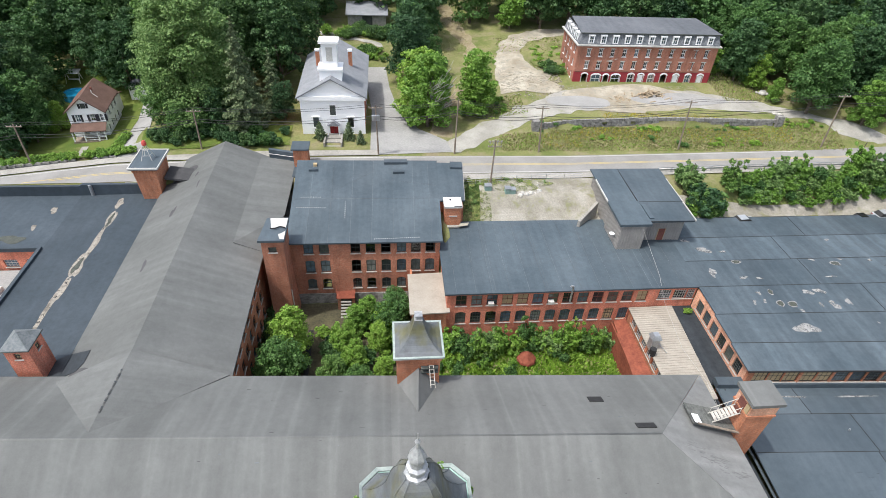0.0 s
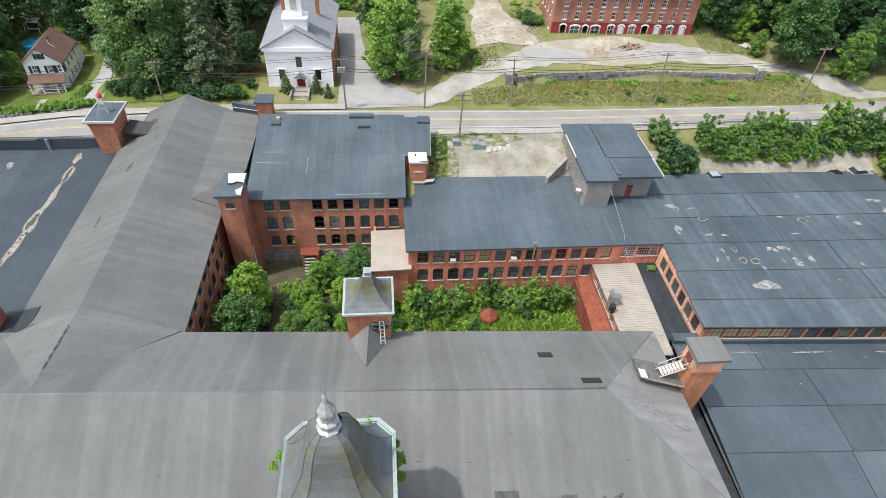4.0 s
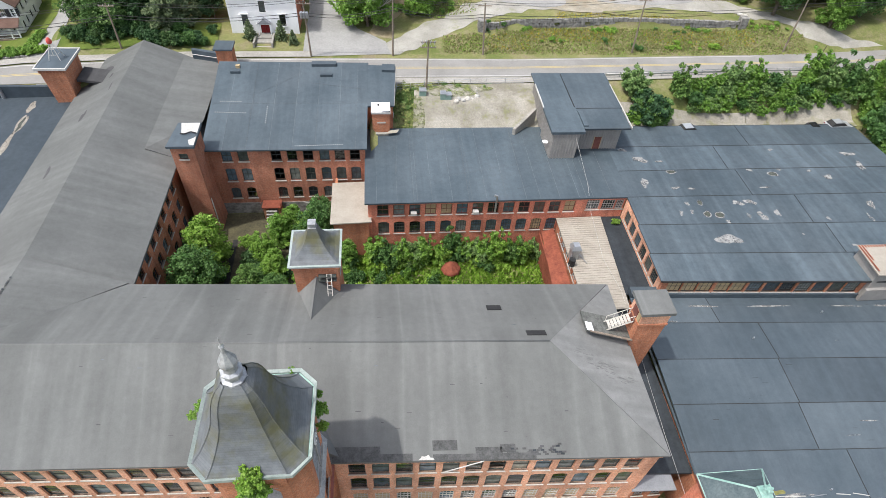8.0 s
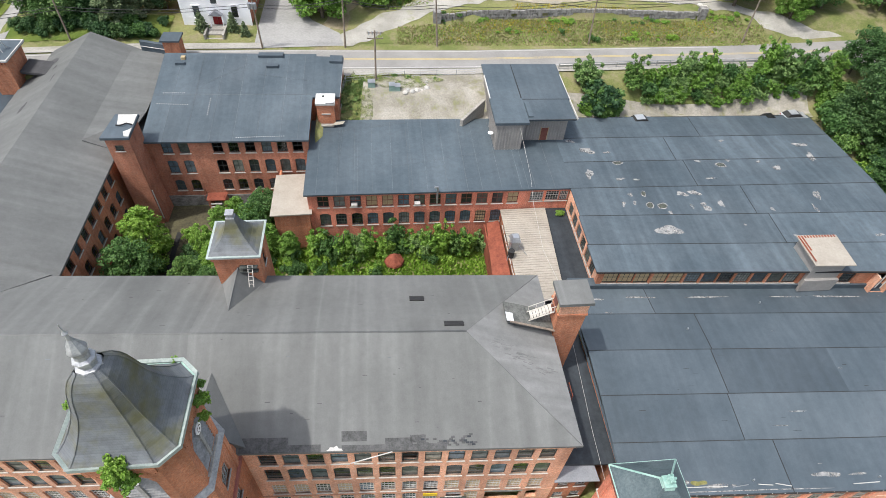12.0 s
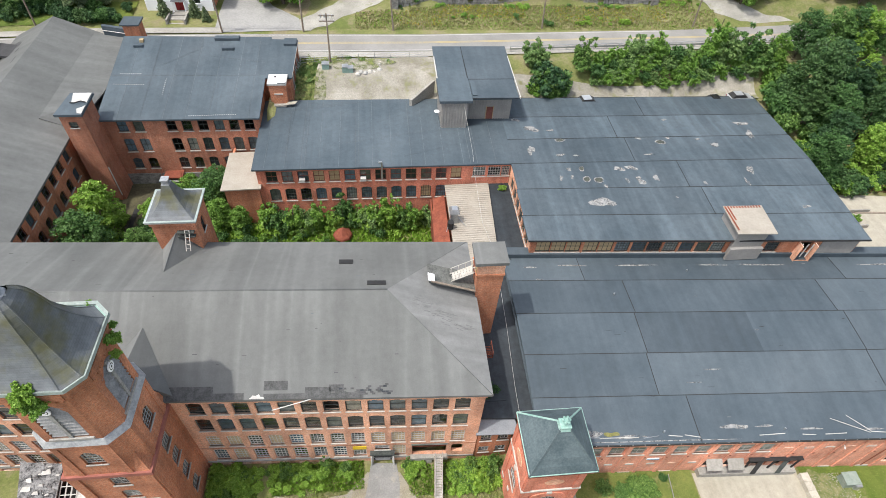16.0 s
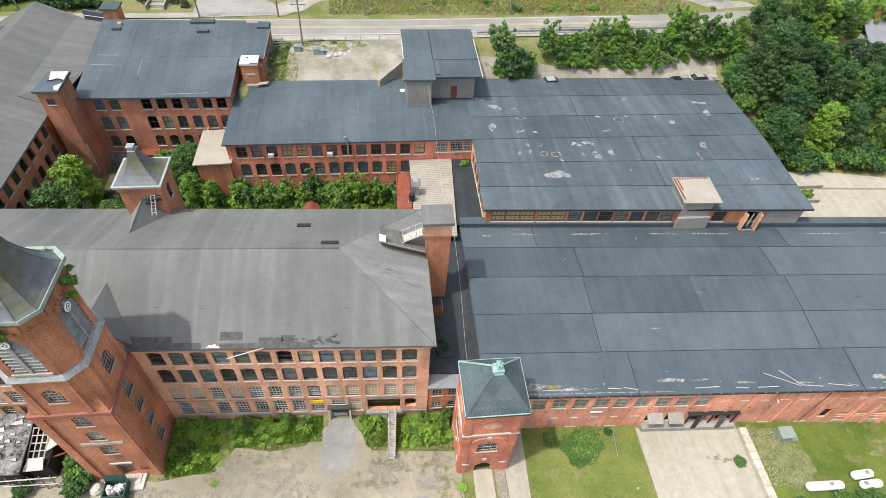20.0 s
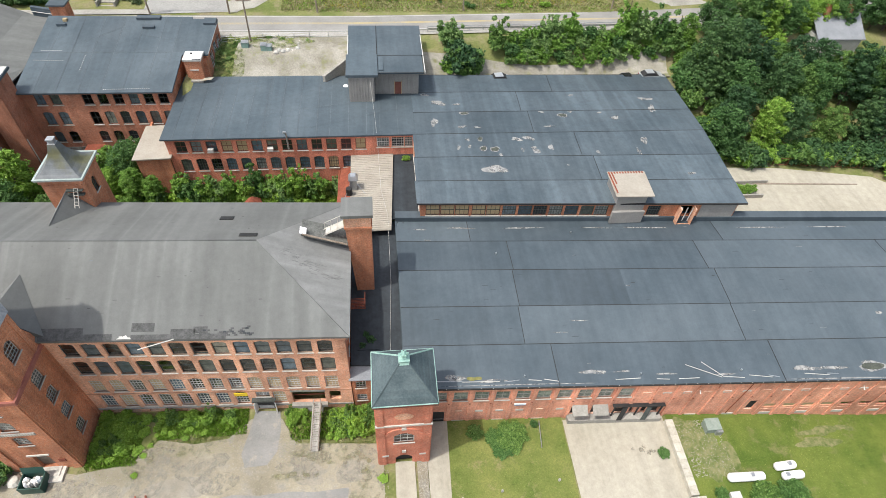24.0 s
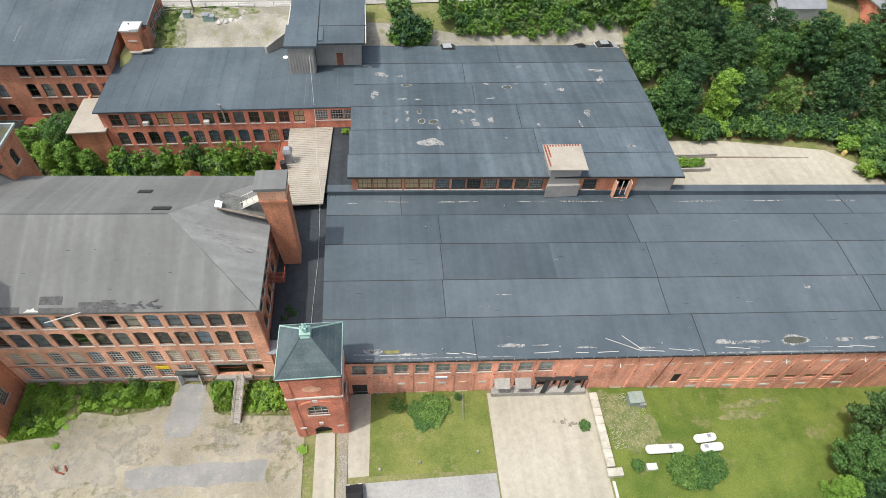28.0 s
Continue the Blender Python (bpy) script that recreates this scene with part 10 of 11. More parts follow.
def tree_proto(name, label, seed, h, rad, base, count, n, size, mat, bare=False):
    t = thing(name, label, "tree", kind="")
    rnd = random.Random(seed)
    tr = Solid()
    pts = [(0, 0, -0.6)] + [(rnd.uniform(-0.25, 0.25) * i, rnd.uniform(-0.25, 0.25) * i, h * 0.24 * i) for i in (1, 2, 3)]
    r0 = 0.045 * rad + 0.12
    for i, (p, q) in enumerate(zip(pts, pts[1:])):
        tr.tube(p, q, r0 * (1 - 0.27 * i), r0 * (1 - 0.27 * (i + 1)), 7, i == 0)
    part("trunk", tr, BARK, t)
    blobs = crown_blobs(seed, h, rad, base, count)
    for x, y, z, *_ in blobs[1:8]:
        s_ = Solid().tube((0, 0, base * 0.7 + (z - base) * 0.3), (x * 0.85, y * 0.85, z), r0 * 0.42, r0 * 0.12, 5)
        part("limb", s_, BARK, t)
    ob = new("crown", leaf_mesh("crown", mat, blobs, n, size, seed))
    ob.parent = t
    return t


def conifer_proto(label, seed, h, rad, n, size):
    """Whorls of drooping boughs, each a row of clumps that thins to its tip."""
    t = thing("spruce", label, "tree")
    part("trunk", Solid().tube((0, 0, -0.5), (0, 0, h), 0.3 * h / 19, 0.03, 7), BARK, t)
    rnd = random.Random(seed)
    blobs = []
    for i in range(58):
        u = (i + 0.5) / 58
        a = i * 2.4 + rnd.uniform(-0.25, 0.25)
        q = rad * (1 - u) ** 0.85 * rnd.uniform(0.7, 1.15) + 0.12
        z = h * (0.07 + 0.93 * u)
        for j in (0.25, 0.55, 0.85):
            w = q * (0.3 - 0.14 * j) + 0.08
            blobs.append((q * j * math.cos(a), q * j * math.sin(a), z - 0.35 * q * j * j, w, w, w * 0.55))
    ob = new("crown", leaf_mesh("crown", NEEDLE, blobs, n, size, seed, -0.1, 0.3))
    ob.parent = t
    return t


def bush_proto(name, label, seed, rad, h, n, size, mat, count=16):
    """A loose shrub of many leafy shoots of uneven height."""
    t = thing(name, label, "shrub")
    rnd = random.Random(seed)
    blobs = [(0, 0, h * 0.3, rad * 0.62, rad * 0.62, h * 0.34)]
    for i in range(count):
        a = i * 2.4 + rnd.uniform(-0.4, 0.4)
        d = rad * math.sqrt((i + 0.5) / count) * rnd.uniform(0.75, 1.0)
        q = rad * rnd.uniform(0.16, 0.3)
        z = h * (0.72 - 0.42 * (d / rad) ** 2) * rnd.uniform(0.75, 1.15)
        blobs.append((d * math.cos(a), d * math.sin(a), z, q, q, q * rnd.uniform(0.7, 1.5)))
    part("stem", Solid().path([(0, 0, -0.3), (0.05 * rad, -0.04 * rad, h * 0.3), (-0.06 * rad, 0.05 * rad, h * 0.65)], 0.06, 5), BARK, t)
    ob = new("foliage", leaf_mesh("foliage", mat, blobs, n, size, seed, 0.3, 0.35))
    ob.parent = t
    return t


TREES = [
    tree_proto("tree", "broad green deciduous tree", 1, 15, 5.4, 2.6, 70, 9600, 0.27, LEAF),
    tree_proto("tree", "tall dark green deciduous tree", 2, 18, 5.8, 3.2, 76, 9800, 0.285, LEAF_DARK),
    tree_proto("tree", "light green young deciduous tree", 3, 13, 4.6, 1.1, 66, 9400, 0.245, LEAF_LIGHT),
    tree_proto("tree", "uneven green deciduous tree", 4, 16, 6.2, 2.6, 80, 10200, 0.285, LEAF),
    tree_proto("tree", "slender dark green deciduous tree", 5, 17, 4.4, 3.0, 62, 8400, 0.275, LEAF_DARK),
]
FAR_TREES = [
    tree_proto("tree", "broad green deciduous tree", 6, 15, 5.6, 2.0, 56, 4200, 0.4, LEAF),
    tree_proto("tree", "tall dark green deciduous tree", 7, 18, 5.8, 2.6, 60, 4400, 0.42, LEAF_DARK),
    tree_proto("tree", "light green young deciduous tree", 8, 13, 4.8, 1.1, 50, 3800, 0.37, LEAF_LIGHT),
]
for ob, x in zip(FAR_TREES, (-60, -72, -84)):
    ob.matrix_basis = Matrix.Translation((x, 138, ground_z(x, 138)))
BUSHES = [
    bush_proto("shrub", "dense green leafy shrub", 11, 2.2, 3.4, 2000, 0.19, LEAF),
    bush_proto("shrub", "bright green leafy shrub", 12, 1.9, 3.0, 1900, 0.18, LEAF_LIGHT),
    bush_proto("shrub", "dark green leafy shrub", 13, 2.4, 3.6, 2000, 0.2, LEAF_DARK),
]


def plume_proto(label, seed, rad, h, n, size, mat, count):
    """A feathery thicket of upright leafy shoots of uneven height."""
    t = thing("shrub", label, "shrub")
    rnd = random.Random(seed)
    blobs = []
    for i in range(count):
        a, d = i * 2.4 + rnd.uniform(-0.4, 0.4), rad * math.sqrt((i + 0.3) / count) * rnd.uniform(0.7, 1.05)
        hh = h * rnd.uniform(0.5, 1.0) * (1 - 0.35 * (d / rad) ** 2)
        q = rad * rnd.uniform(0.17, 0.3)
        lx, ly = d * math.cos(a), d * math.sin(a)
        for u, w in ((0.25, 1.25), (0.55, 1.15), (0.82, 0.7)):
            blobs.append((lx * (0.6 + 0.6 * u) + rnd.uniform(-0.9, 0.9) * q, ly * (0.6 + 0.6 * u) + rnd.uniform(-0.9, 0.9) * q, hh * u * rnd.uniform(0.85, 1.1), q * w * rnd.uniform(0.8, 1.3), q * w * rnd.uniform(0.8, 1.3), min(q * w, hh * 0.14)))
    part("stem", Solid().path([(0, 0, -0.3), (0.05 * rad, -0.04 * rad, h * 0.35), (-0.06 * rad, 0.05 * rad, h * 0.75)], 0.05, 5), BARK, t)
    ob = new("foliage", leaf_mesh("foliage", mat, blobs, n, size, seed, 0.25, 0.3))
    ob.parent = t
    return t


PLUMES = [
    plume_proto("mid green feathery sapling", 51, 1.7, 5.0, 3000, 0.18, LEAF, 11),
    plume_proto("light green feathery sapling", 52, 1.5, 5.2, 2800, 0.18, LEAF_LIGHT, 10),
    plume_proto("olive green feathery sapling", 53, 1.9, 4.6, 3000, 0.18, LEAF_OLIVE, 12),
]
for ob, x in zip(PLUMES, (118, 121, 124)):
    ob.matrix_basis = Matrix.Translation((x, 80, ground_z(x, 80)))
WEED = bush_proto("shrub", "bright green leafy weeds", 14, 2.0, 3.0, 1900, 0.24, LEAF_WEED, 22)
OLIVE_WEED = bush_proto("shrub", "dull olive green weeds", 15, 2.2, 2.6, 1800, 0.22, LEAF_OLIVE, 24)
OLIVE_WEED.matrix_basis = Matrix.Translation((127, 80, ground_z(127, 80)))
WEED.matrix_basis = Matrix.Translation((117, 77, ground_z(117, 77)))
BIG = tree_proto("tree", "very large spreading green tree beside the house", 21, 22, 8.8, 1.4, 150, 50000, 0.235, LEAF_OLIVE)
SPRUCE = conifer_proto("tall dark spruce beside the road", 22, 19, 4.6, 15000, 0.27)
YEW = conifer_proto("small clipped dark conifer beside the church door", 23, 3.4, 1.3, 1500, 0.2)
for ob, (x, y) in zip(TREES + BUSHES + [YEW], ((-100, 126), (118, 116), (112, 106), (-96, 116), (128, 110), (106, 74), (110, 75), (114, 76), (-19.8, 85.2))):
    ob.matrix_basis = Matrix.Translation((x, y, ground_z(x, y)))
BIG.matrix_basis = Matrix.Translation((-43.0, 94.0, ground_z(-43, 94)))
SPRUCE.matrix_basis = Matrix.Translation((-33.4, 88.0, ground_z(-33.4, 88.0)))
prnd = random.Random(77)


def plant(proto, x, y, scale=1.0, z=None, tall=1.0, group="", into=None):
    """A copy of the plant; with a list, only its place is noted there, to be joined into a thicket."""
    m = Matrix.Translation((x, y, ground_z(x, y) if z is None else z)) @ Matrix.Rotation(prnd.uniform(0, 6.28), 4, "Z") @ Matrix.Diagonal((scale, scale, scale * tall, 1))
    if into is not None:
        into.append((proto, m))
        return None
    ob = copy_thing(proto, m)
    if group:
        tagged(ob, group=group)
    return ob


def thicket(name, label, places, category="weeds"):
    """Plants too dense to count, joined into one mesh."""
    V, mats, idx, off = [], [], [], 0
    for proto, m in places:
        me = next(c for c in proto.children if c.name.startswith("foliage")).data
        co = np.empty(len(me.vertices) * 3)
        me.vertices.foreach_get("co", co)
        M = np.array(m)
        tri = (co.reshape(-1, 3) @ M[:3, :3].T + M[:3, 3]).reshape(-1, 3, 3)
        # small plants need fewer, broader leaves
        step = 4 if M[2, 2] < 0.25 else 3 if M[2, 2] < 0.5 else 2
        tri = tri[len(V) % step::step]
        mid = tri.mean(axis=1, keepdims=True)
        V.append((mid + (tri - mid) * (1.0 + 0.22 * (step - 1))).reshape(-1, 3))
        if me.materials[0] not in mats:
            mats.append(me.materials[0])
        idx.append(np.full(len(tri), mats.index(me.materials[0])))
    V, idx = np.concatenate(V), np.concatenate(idx)
    me = bpy.data.meshes.new(name)
    me.vertices.add(len(V))
    me.vertices.foreach_set("co", V.ravel())
    me.loops.add(len(V))
    me.loops.foreach_set("vertex_index", np.arange(len(V)))
    me.polygons.add(len(V) // 3)
    me.polygons.foreach_set("loop_start", np.arange(0, len(V), 3))
    for q in mats:
        me.materials.append(q)
    me.polygons.foreach_set("material_index", idx)
    me.update(calc_edges=True)
    return tagged(new(name, me), label, category, kind="stuff")


SCRUB, ROADSIDE, YARD, FRONT, MEADOW, LOTSIDE = [], [], [], [], [], []
plant(BIG, -47.5, 100, 0.85)
plant(SPRUCE, -29.0, 94, 0.7)
plant(SPRUCE, -35.5, 97, 0.95)
plant(YEW, -14.5, 85.2, 0.95)
plant(YEW, -12.3, 83.6, 0.75)
for k, (x, y, s_) in enumerate(((-38.6, 88.5, 0.45), (-44.5, 86.0, 0.42), (-27.0, 92.5, 0.42), (-47.8, 88.5, 0.5), (-41.5, 86.4, 0.34))):
    plant(TREES[(1, 0, 1, 3, 0)[k]], x, y, s_)
for k in range(30):
    plant(BUSHES[(2, 0, 2)[k % 3]], -49 + 0.78 * k, 84.4 + prnd.uniform(-1.6, 2.4), prnd.uniform(0.4, 0.8))
# grass darker than the meadow, painting in the shade under the trees
strip("shaded_lawn", "lawn strip toned dark for the shade below the big trees", "lawn", [(-52, 88), (-40, 90), (-25, 90)], [(-51, 81.4), (-40, 82.4), (-25, 83.0)], GRASS, 0.05, 2.0, 0.8)
# trees round the house, behind the church, and along the drive
for k, x, y, s_ in ((1, -75, 99, 0.8), (3, -73, 90, 0.75), (0, -76, 83, 0.7), (1, -80, 97, 0.95), (4, -69, 119, 1.0), (1, -63, 118, 1.0), (3, -54, 112, 1.05), (0, -66, 118, 1.1), (1, -84, 86, 0.85), (3, -86, 100, 1.0), (2, -69.5, 93, 0.45), (3, -70.5, 117.5, 0.95), (1, -67, 112.5, 0.85), (0, -63.5, 110.8, 0.8), (1, -60.6, 107.6, 0.8), (4, -76, 118, 1.0), (1, -80, 106, 0.85), (3, -79, 112, 0.9), (1, -74.8, 86.5, 0.7), (3, -71.8, 88.6, 0.5), (1, -72.2, 82.2, 0.42), (0, -79, 92, 0.8), (1, -57, 112, 0.85),
                    (1, -38, 108, 1.1), (4, -29, 106, 1.1), (1, -28, 116, 1.15), (3, -36, 118, 1.1), (0, -46, 118, 1.1), (2, -55, 120, 1.0),
                    (2, -1.0, 94.5, 1.05), (0, 1.6, 97.5, 0.72), (1, -2.4, 110, 0.78), (1, -1.0, 117.5, 0.8), (0, 2.4, 112, 0.6), (2, 10.6, 95.4, 0.98), (2, 11.4, 98.6, 0.72),
                    (1, 72.5, 108, 0.75), (3, 76, 113, 0.95), (0, 82, 110, 0.9), (0, 80.6, 91.8, 0.98), (3, 84.5, 97, 0.8), (2, 90.0, 87.2, 0.72), (2, 75.6, 105.0, 0.6), (0, 73.6, 107.0, 0.5), (3, 88, 104, 0.9), (1, 93, 98, 0.9), (4, 88, 113, 1.0), (0, 96, 108, 1.0), (3, 100, 100, 0.9), (1, 104, 111, 1.0), (2, 108, 101, 0.85), (0, 73, 119, 0.85), (2, 68.8, 112, 0.45), (2, 76.5, 98, 0.4), (0, 94, 90, 0.7), (3, 99, 91.5, 0.7)):
    plant(TREES[k], x, y, s_)
half_dead = plant(TREES[2], 0.6, 90.0, 1.1)
tagged(half_dead, "light green tree with bare pale dead branches beside the lot")
rl = random.Random(12)
for k in range(16):
    a_ = rl.uniform(3.9, 5.7)
    up_ = rl.uniform(3.0, 10.0)
    p0 = Vector((0.2 * math.cos(a_), 0.2 * math.sin(a_), 0.5 * up_))
    p1 = p0 + Vector((2.0 * math.cos(a_), 2.0 * math.sin(a_), 0.3 * up_ + 0.6))
    p2 = p1 + Vector((2.2 * math.cos(a_ + 0.3), 2.2 * math.sin(a_ + 0.3), 1.6))
    limb = part("dead_limb", Solid().path([p0, p1, p2], 0.06, 5), STONE, half_dead, "bare pale dead branch")
    part("twig", Solid().path([p1, p1 + Vector((1.4 * math.cos(a_ - 0.7), 1.4 * math.sin(a_ - 0.7), 1.5))], 0.035, 4), STONE, limb)
    part("twig", Solid().path([p1.lerp(p2, 0.5), p2 + Vector((0.3, -0.2, 1.3))], 0.03, 4), STONE, limb)
# the wooded hill behind everything
keep_out = lambda x, y: (5 < x < 15 and y < 175) or (-2 < x < 5 and y < 121) or (15 < x < 47 and y < 137.5 - 0.4 * (x < 24) * (24 - x)) or (47 <= x < 70 and y < 127) or (-25 < x < -2 and y < 146) or x > 138 or x < -112 or (96 < x < 116 and y < 126 and y > 96)
far_pts = []
yy = 122.0
while yy < 178:
    xx = -135.0
    while xx < 165:
        x, y = xx + prnd.uniform(-2.6, 2.6), yy + prnd.uniform(-2.6, 2.6)
        if not keep_out(x, y) and not (x < -25 and y < 122):
            far_pts.append((x, y))
        xx += 8.0
    yy += 7.5
near = [p for p in far_pts if p[1] < 146]
for x, y in near:
    plant(FAR_TREES[prnd.choice((0, 1, 1, 0, 1, 0, 2))], x, y, prnd.uniform(0.75, 1.15))
for k in range(60):
    x, y = prnd.uniform(44, 70), prnd.uniform(121, 131)
    plant(BUSHES[k % 3], x, y, prnd.uniform(0.6, 1.3), into=SCRUB)
for k in range(34):
    x, y = prnd.uniform(-19, -6.5), prnd.uniform(119, 126.5)
    plant(BUSHES[(1, 0, 1)[k % 3]], x, y, prnd.uniform(0.35, 0.75), into=SCRUB)
for k in range(26):
    x, y = prnd.uniform(-24, -5), prnd.uniform(134, 141)
    plant(BUSHES[k % 3], x, y, prnd.uniform(0.5, 1.0), into=SCRUB)
for k in range(30):
    a_, r_ = prnd.uniform(0, 6.28), math.sqrt(prnd.random())
    plant((WEED, BUSHES[1])[k % 2], 31.4 + 4.6 * r_ * math.cos(a_), 119.5 + 7.5 * r_ * math.sin(a_), prnd.uniform(0.2, 0.4), tall=0.6, into=SCRUB)
for k in range(12):
    plant(BUSHES[(2, 0)[k % 2]], prnd.uniform(28.5, 33.0), prnd.uniform(110.5, 114.5), prnd.uniform(0.35, 0.7), tall=0.8, into=SCRUB)
for k in range(40):
    plant(BUSHES[k % 3], prnd.uniform(67.5, 80), prnd.uniform(110, 126), prnd.uniform(0.5, 1.1), into=SCRUB)
for k in range(22):
    plant(BUSHES[(0, 1)[k % 2]], prnd.uniform(6.5, 17), prnd.uniform(93.5, 101), prnd.uniform(0.2, 0.5), tall=0.8, into=SCRUB)
V, F, off = [], [], 0
for i, (x, y) in enumerate(p for p in far_pts if p[1] >= 146):
    h = prnd.uniform(11, 17)
    bl = [(x + dx, y + dy, ground_z(x, y) + h * u, 2.6, 2.6, 2.6) for dx, dy, u in ((0, 0, 0.9), (2.2, 0.5, 0.65), (-2, 1, 0.6), (0.4, -2.2, 0.55), (-0.5, 2, 0.5), (1.5, -1.6, 0.4))]
    v, f = leaf_cloud(bl, 900, 0.6, i)
    V.append(v)
    F.append(f + off)
    off += len(v)
woods = bpy.data.meshes.new("woods")
woods.from_pydata(np.concatenate(V).tolist(), [], np.concatenate(F).tolist())
woods.materials.append(LEAF_DARK)
tagged(new("woods", woods), "dense dark green woods on the hill", "woods", kind="stuff")
# the wooded bank east of the sheds
for k in range(15):
    for j in range(9):
        x, y = 88 + 5.4 * k + prnd.uniform(-1.8, 1.8), 49.5 + 5.6 * j + prnd.uniform(-1.8, 1.8)
        if y > 71 and x < 104 or (106 < x < 134 and 59 < y < 78) or x > 141 or y > 70 + 0.25 * (x - 88) or (x < 96 and y > 62):
            continue
        plant(TREES[prnd.choice((1, 4, 1) if x > 116 else (1, 1, 4, 3, 4, 0, 2))], x, y, prnd.uniform(0.5, 0.72))
for k in range(36):
    x, y = 87 + 0.95 * k + prnd.uniform(-0.5, 0.5), 47.3 - 0.06 * k + prnd.uniform(-0.6, 0.9)
    plant(BUSHES[k % 3], x, y, prnd.uniform(0.7, 1.35))
for k in range(22):
    x, y = 119.5 + prnd.uniform(0, 14), 33 + prnd.uniform(0, 13)
    plant(BUSHES[k % 3], x, y, prnd.uniform(0.9, 1.5))
for k in range(6):
    plant(BUSHES[1], 86.5 + 1.1 * k, 39.0 + prnd.uniform(-0.5, 0.5), 0.55)
for k in range(26):
    x, y = 85.5 + prnd.uniform(0, 7.5), 48.5 + 0.78 * k
    plant(BUSHES[k % 2], x + 0.06 * (y - 48), y, prnd.uniform(0.9, 1.5))
for k in range(9):
    for j in range(5):
        x, y = 97 + 6.2 * k + prnd.uniform(-2, 2), 89.5 + 6.4 * j + prnd.uniform(-2, 2)
        if (x > 103 or y > 95) and x < 126 and not (97 < x < 113 and 96 < y < 113):
            plant(FAR_TREES[prnd.choice((0, 1, 0, 2))], x, y, prnd.uniform(0.6, 0.9))
for k in range(10):
    plant(TREES[prnd.choice((0, 2, 3))], 88 + 5.0 * k + prnd.uniform(-1.5, 1.5), 70.5 + 0.35 * k + prnd.uniform(-1, 1), prnd.uniform(0.42, 0.6))
for k in range(14):
    plant(TREES[prnd.choice((0, 1, 3))], 106 + 2.6 * k + prnd.uniform(-1, 1), 58.5 + prnd.uniform(-2.5, 2.5), prnd.uniform(0.45, 0.6))
# saplings and thicket between the road and the weave shed
for x, y, p_, s_, q in ((44.8, 68.6, 2, 1.45, 0.95), (53.4, 69.3, 0, 1.2, 1.1), (45.2, 64.6, 0, 1.25, 0.85), (48.2, 64.0, 0, 1.3, 0.8), (46.6, 62.8, 0, 1.0, 0.8), (43.6, 63.4, 1, 0.9, 0.7), (63.5, 71.2, 2, 1.2, 1.05), (67.0, 71.0, 1, 1.15, 1.1), (77.6, 71.6, 1, 1.5, 1.15), (80.6, 71.0, 2, 1.6, 1.0), (84.0, 70.6, 0, 1.5, 1.0), (87.4, 69.8, 0, 1.6, 1.0)):
    plant(PLUMES[p_], x, y, s_, tall=q)
plant(BUSHES[2], 46.7, 64.2, 1.5, tall=1.05)
for k in range(78):
    x = 55.5 + 32 * k / 78 + prnd.uniform(-0.5, 0.5)
    y = 67.3 + (k * 0.618 % 1) * 3.6 + 0.03 * (x - 55)
    plant((PLUMES[2], PLUMES[1], BUSHES[0], PLUMES[2], PLUMES[1], BUSHES[1], PLUMES[1])[k % 7], x, y, prnd.uniform(0.5, 0.95), tall=prnd.uniform(0.7, 1.15), into=ROADSIDE)
# courtyard thicket
for k, (x, y, s_) in enumerate(((-21.2, 42.4, 0.72), (-22.0, 37.6, 0.55), (-14.4, 43.4, 0.42), (-12.4, 40.2, 0.42), (-15.0, 37.0, 0.36), (-8.0, 47.0, 0.45), (-10.8, 49.2, 0.4), (-6.5, 50.2, 0.36), (-9.0, 43.5, 0.42), (-22.0, 34.6, 0.4), (-12, 35.5, 0.36), (-8.5, 38.2, 0.34), (-5.6, 43.0, 0.44), (-6.8, 46.4, 0.46), (-2.8, 42.4, 0.36), (-12.5, 47.0, 0.42))):
    plant(TREES[(2, 3, 2)[k % 3]], x, y, s_, group="courtyard trees")
for k in range(74):
    x, y = prnd.uniform(-6.0, 24.0), prnd.uniform(36.5, 44.0)
    if 9.8 < x < 14.0 and 37 < y < 41.4 or (x > 13 and y < 40):
        continue
    plant((WEED, PLUMES[1], BUSHES[0], PLUMES[0])[k % 4], x, y, prnd.uniform(0.45, 0.85) * (1.1 if y > 41 else 0.55), tall=prnd.uniform(0.9, 1.4), into=YARD)
for k in range(14):
    plant(PLUMES[(1, 0, 1, 2, 1)[k % 5]], 1.5 + 1.75 * k + prnd.uniform(-0.5, 0.5), 42.8 + prnd.uniform(-0.9, 0.3), prnd.uniform(0.9, 1.2), tall=prnd.uniform(0.85, 1.35))
for k in range(26):
    x, y = prnd.uniform(-24.5, -6), prnd.uniform(33, 48)
    if not -20.2 < x < -18.2:
        plant(BUSHES[k % 3], x, y, prnd.uniform(0.5, 0.9))
for k in range(7):
    plant(BUSHES[2], -25.0, 36 + 2.4 * k, 0.55, tall=1.6)
# weeds along the mill front
def edge_y(x):
    for (x0, y0), (x1, y1) in zip(FRONT_EDGE, FRONT_EDGE[1:]):
        if x <= x1:
            return y0 + (y1 - y0) * (x - x0) / (x1 - x0)
    return y1


for k in range(130):
    # low cover out to the gravel
    x = prnd.uniform(-2.2, 29.6) if k % 3 else prnd.uniform(-2.2, 3.2)
    if 14.8 < x < 18.6 or 21.7 < x < 23.9:
        continue
    y0, y1 = edge_y(x) + 0.2, ay(x, 7.4) - 0.4
    plant((WEED, BUSHES[1], WEED, WEED)[k % 4], x, y0 + (y1 - y0) * prnd.random() ** 0.7, prnd.uniform(0.13, 0.26), tall=prnd.uniform(0.35, 0.8), into=FRONT)
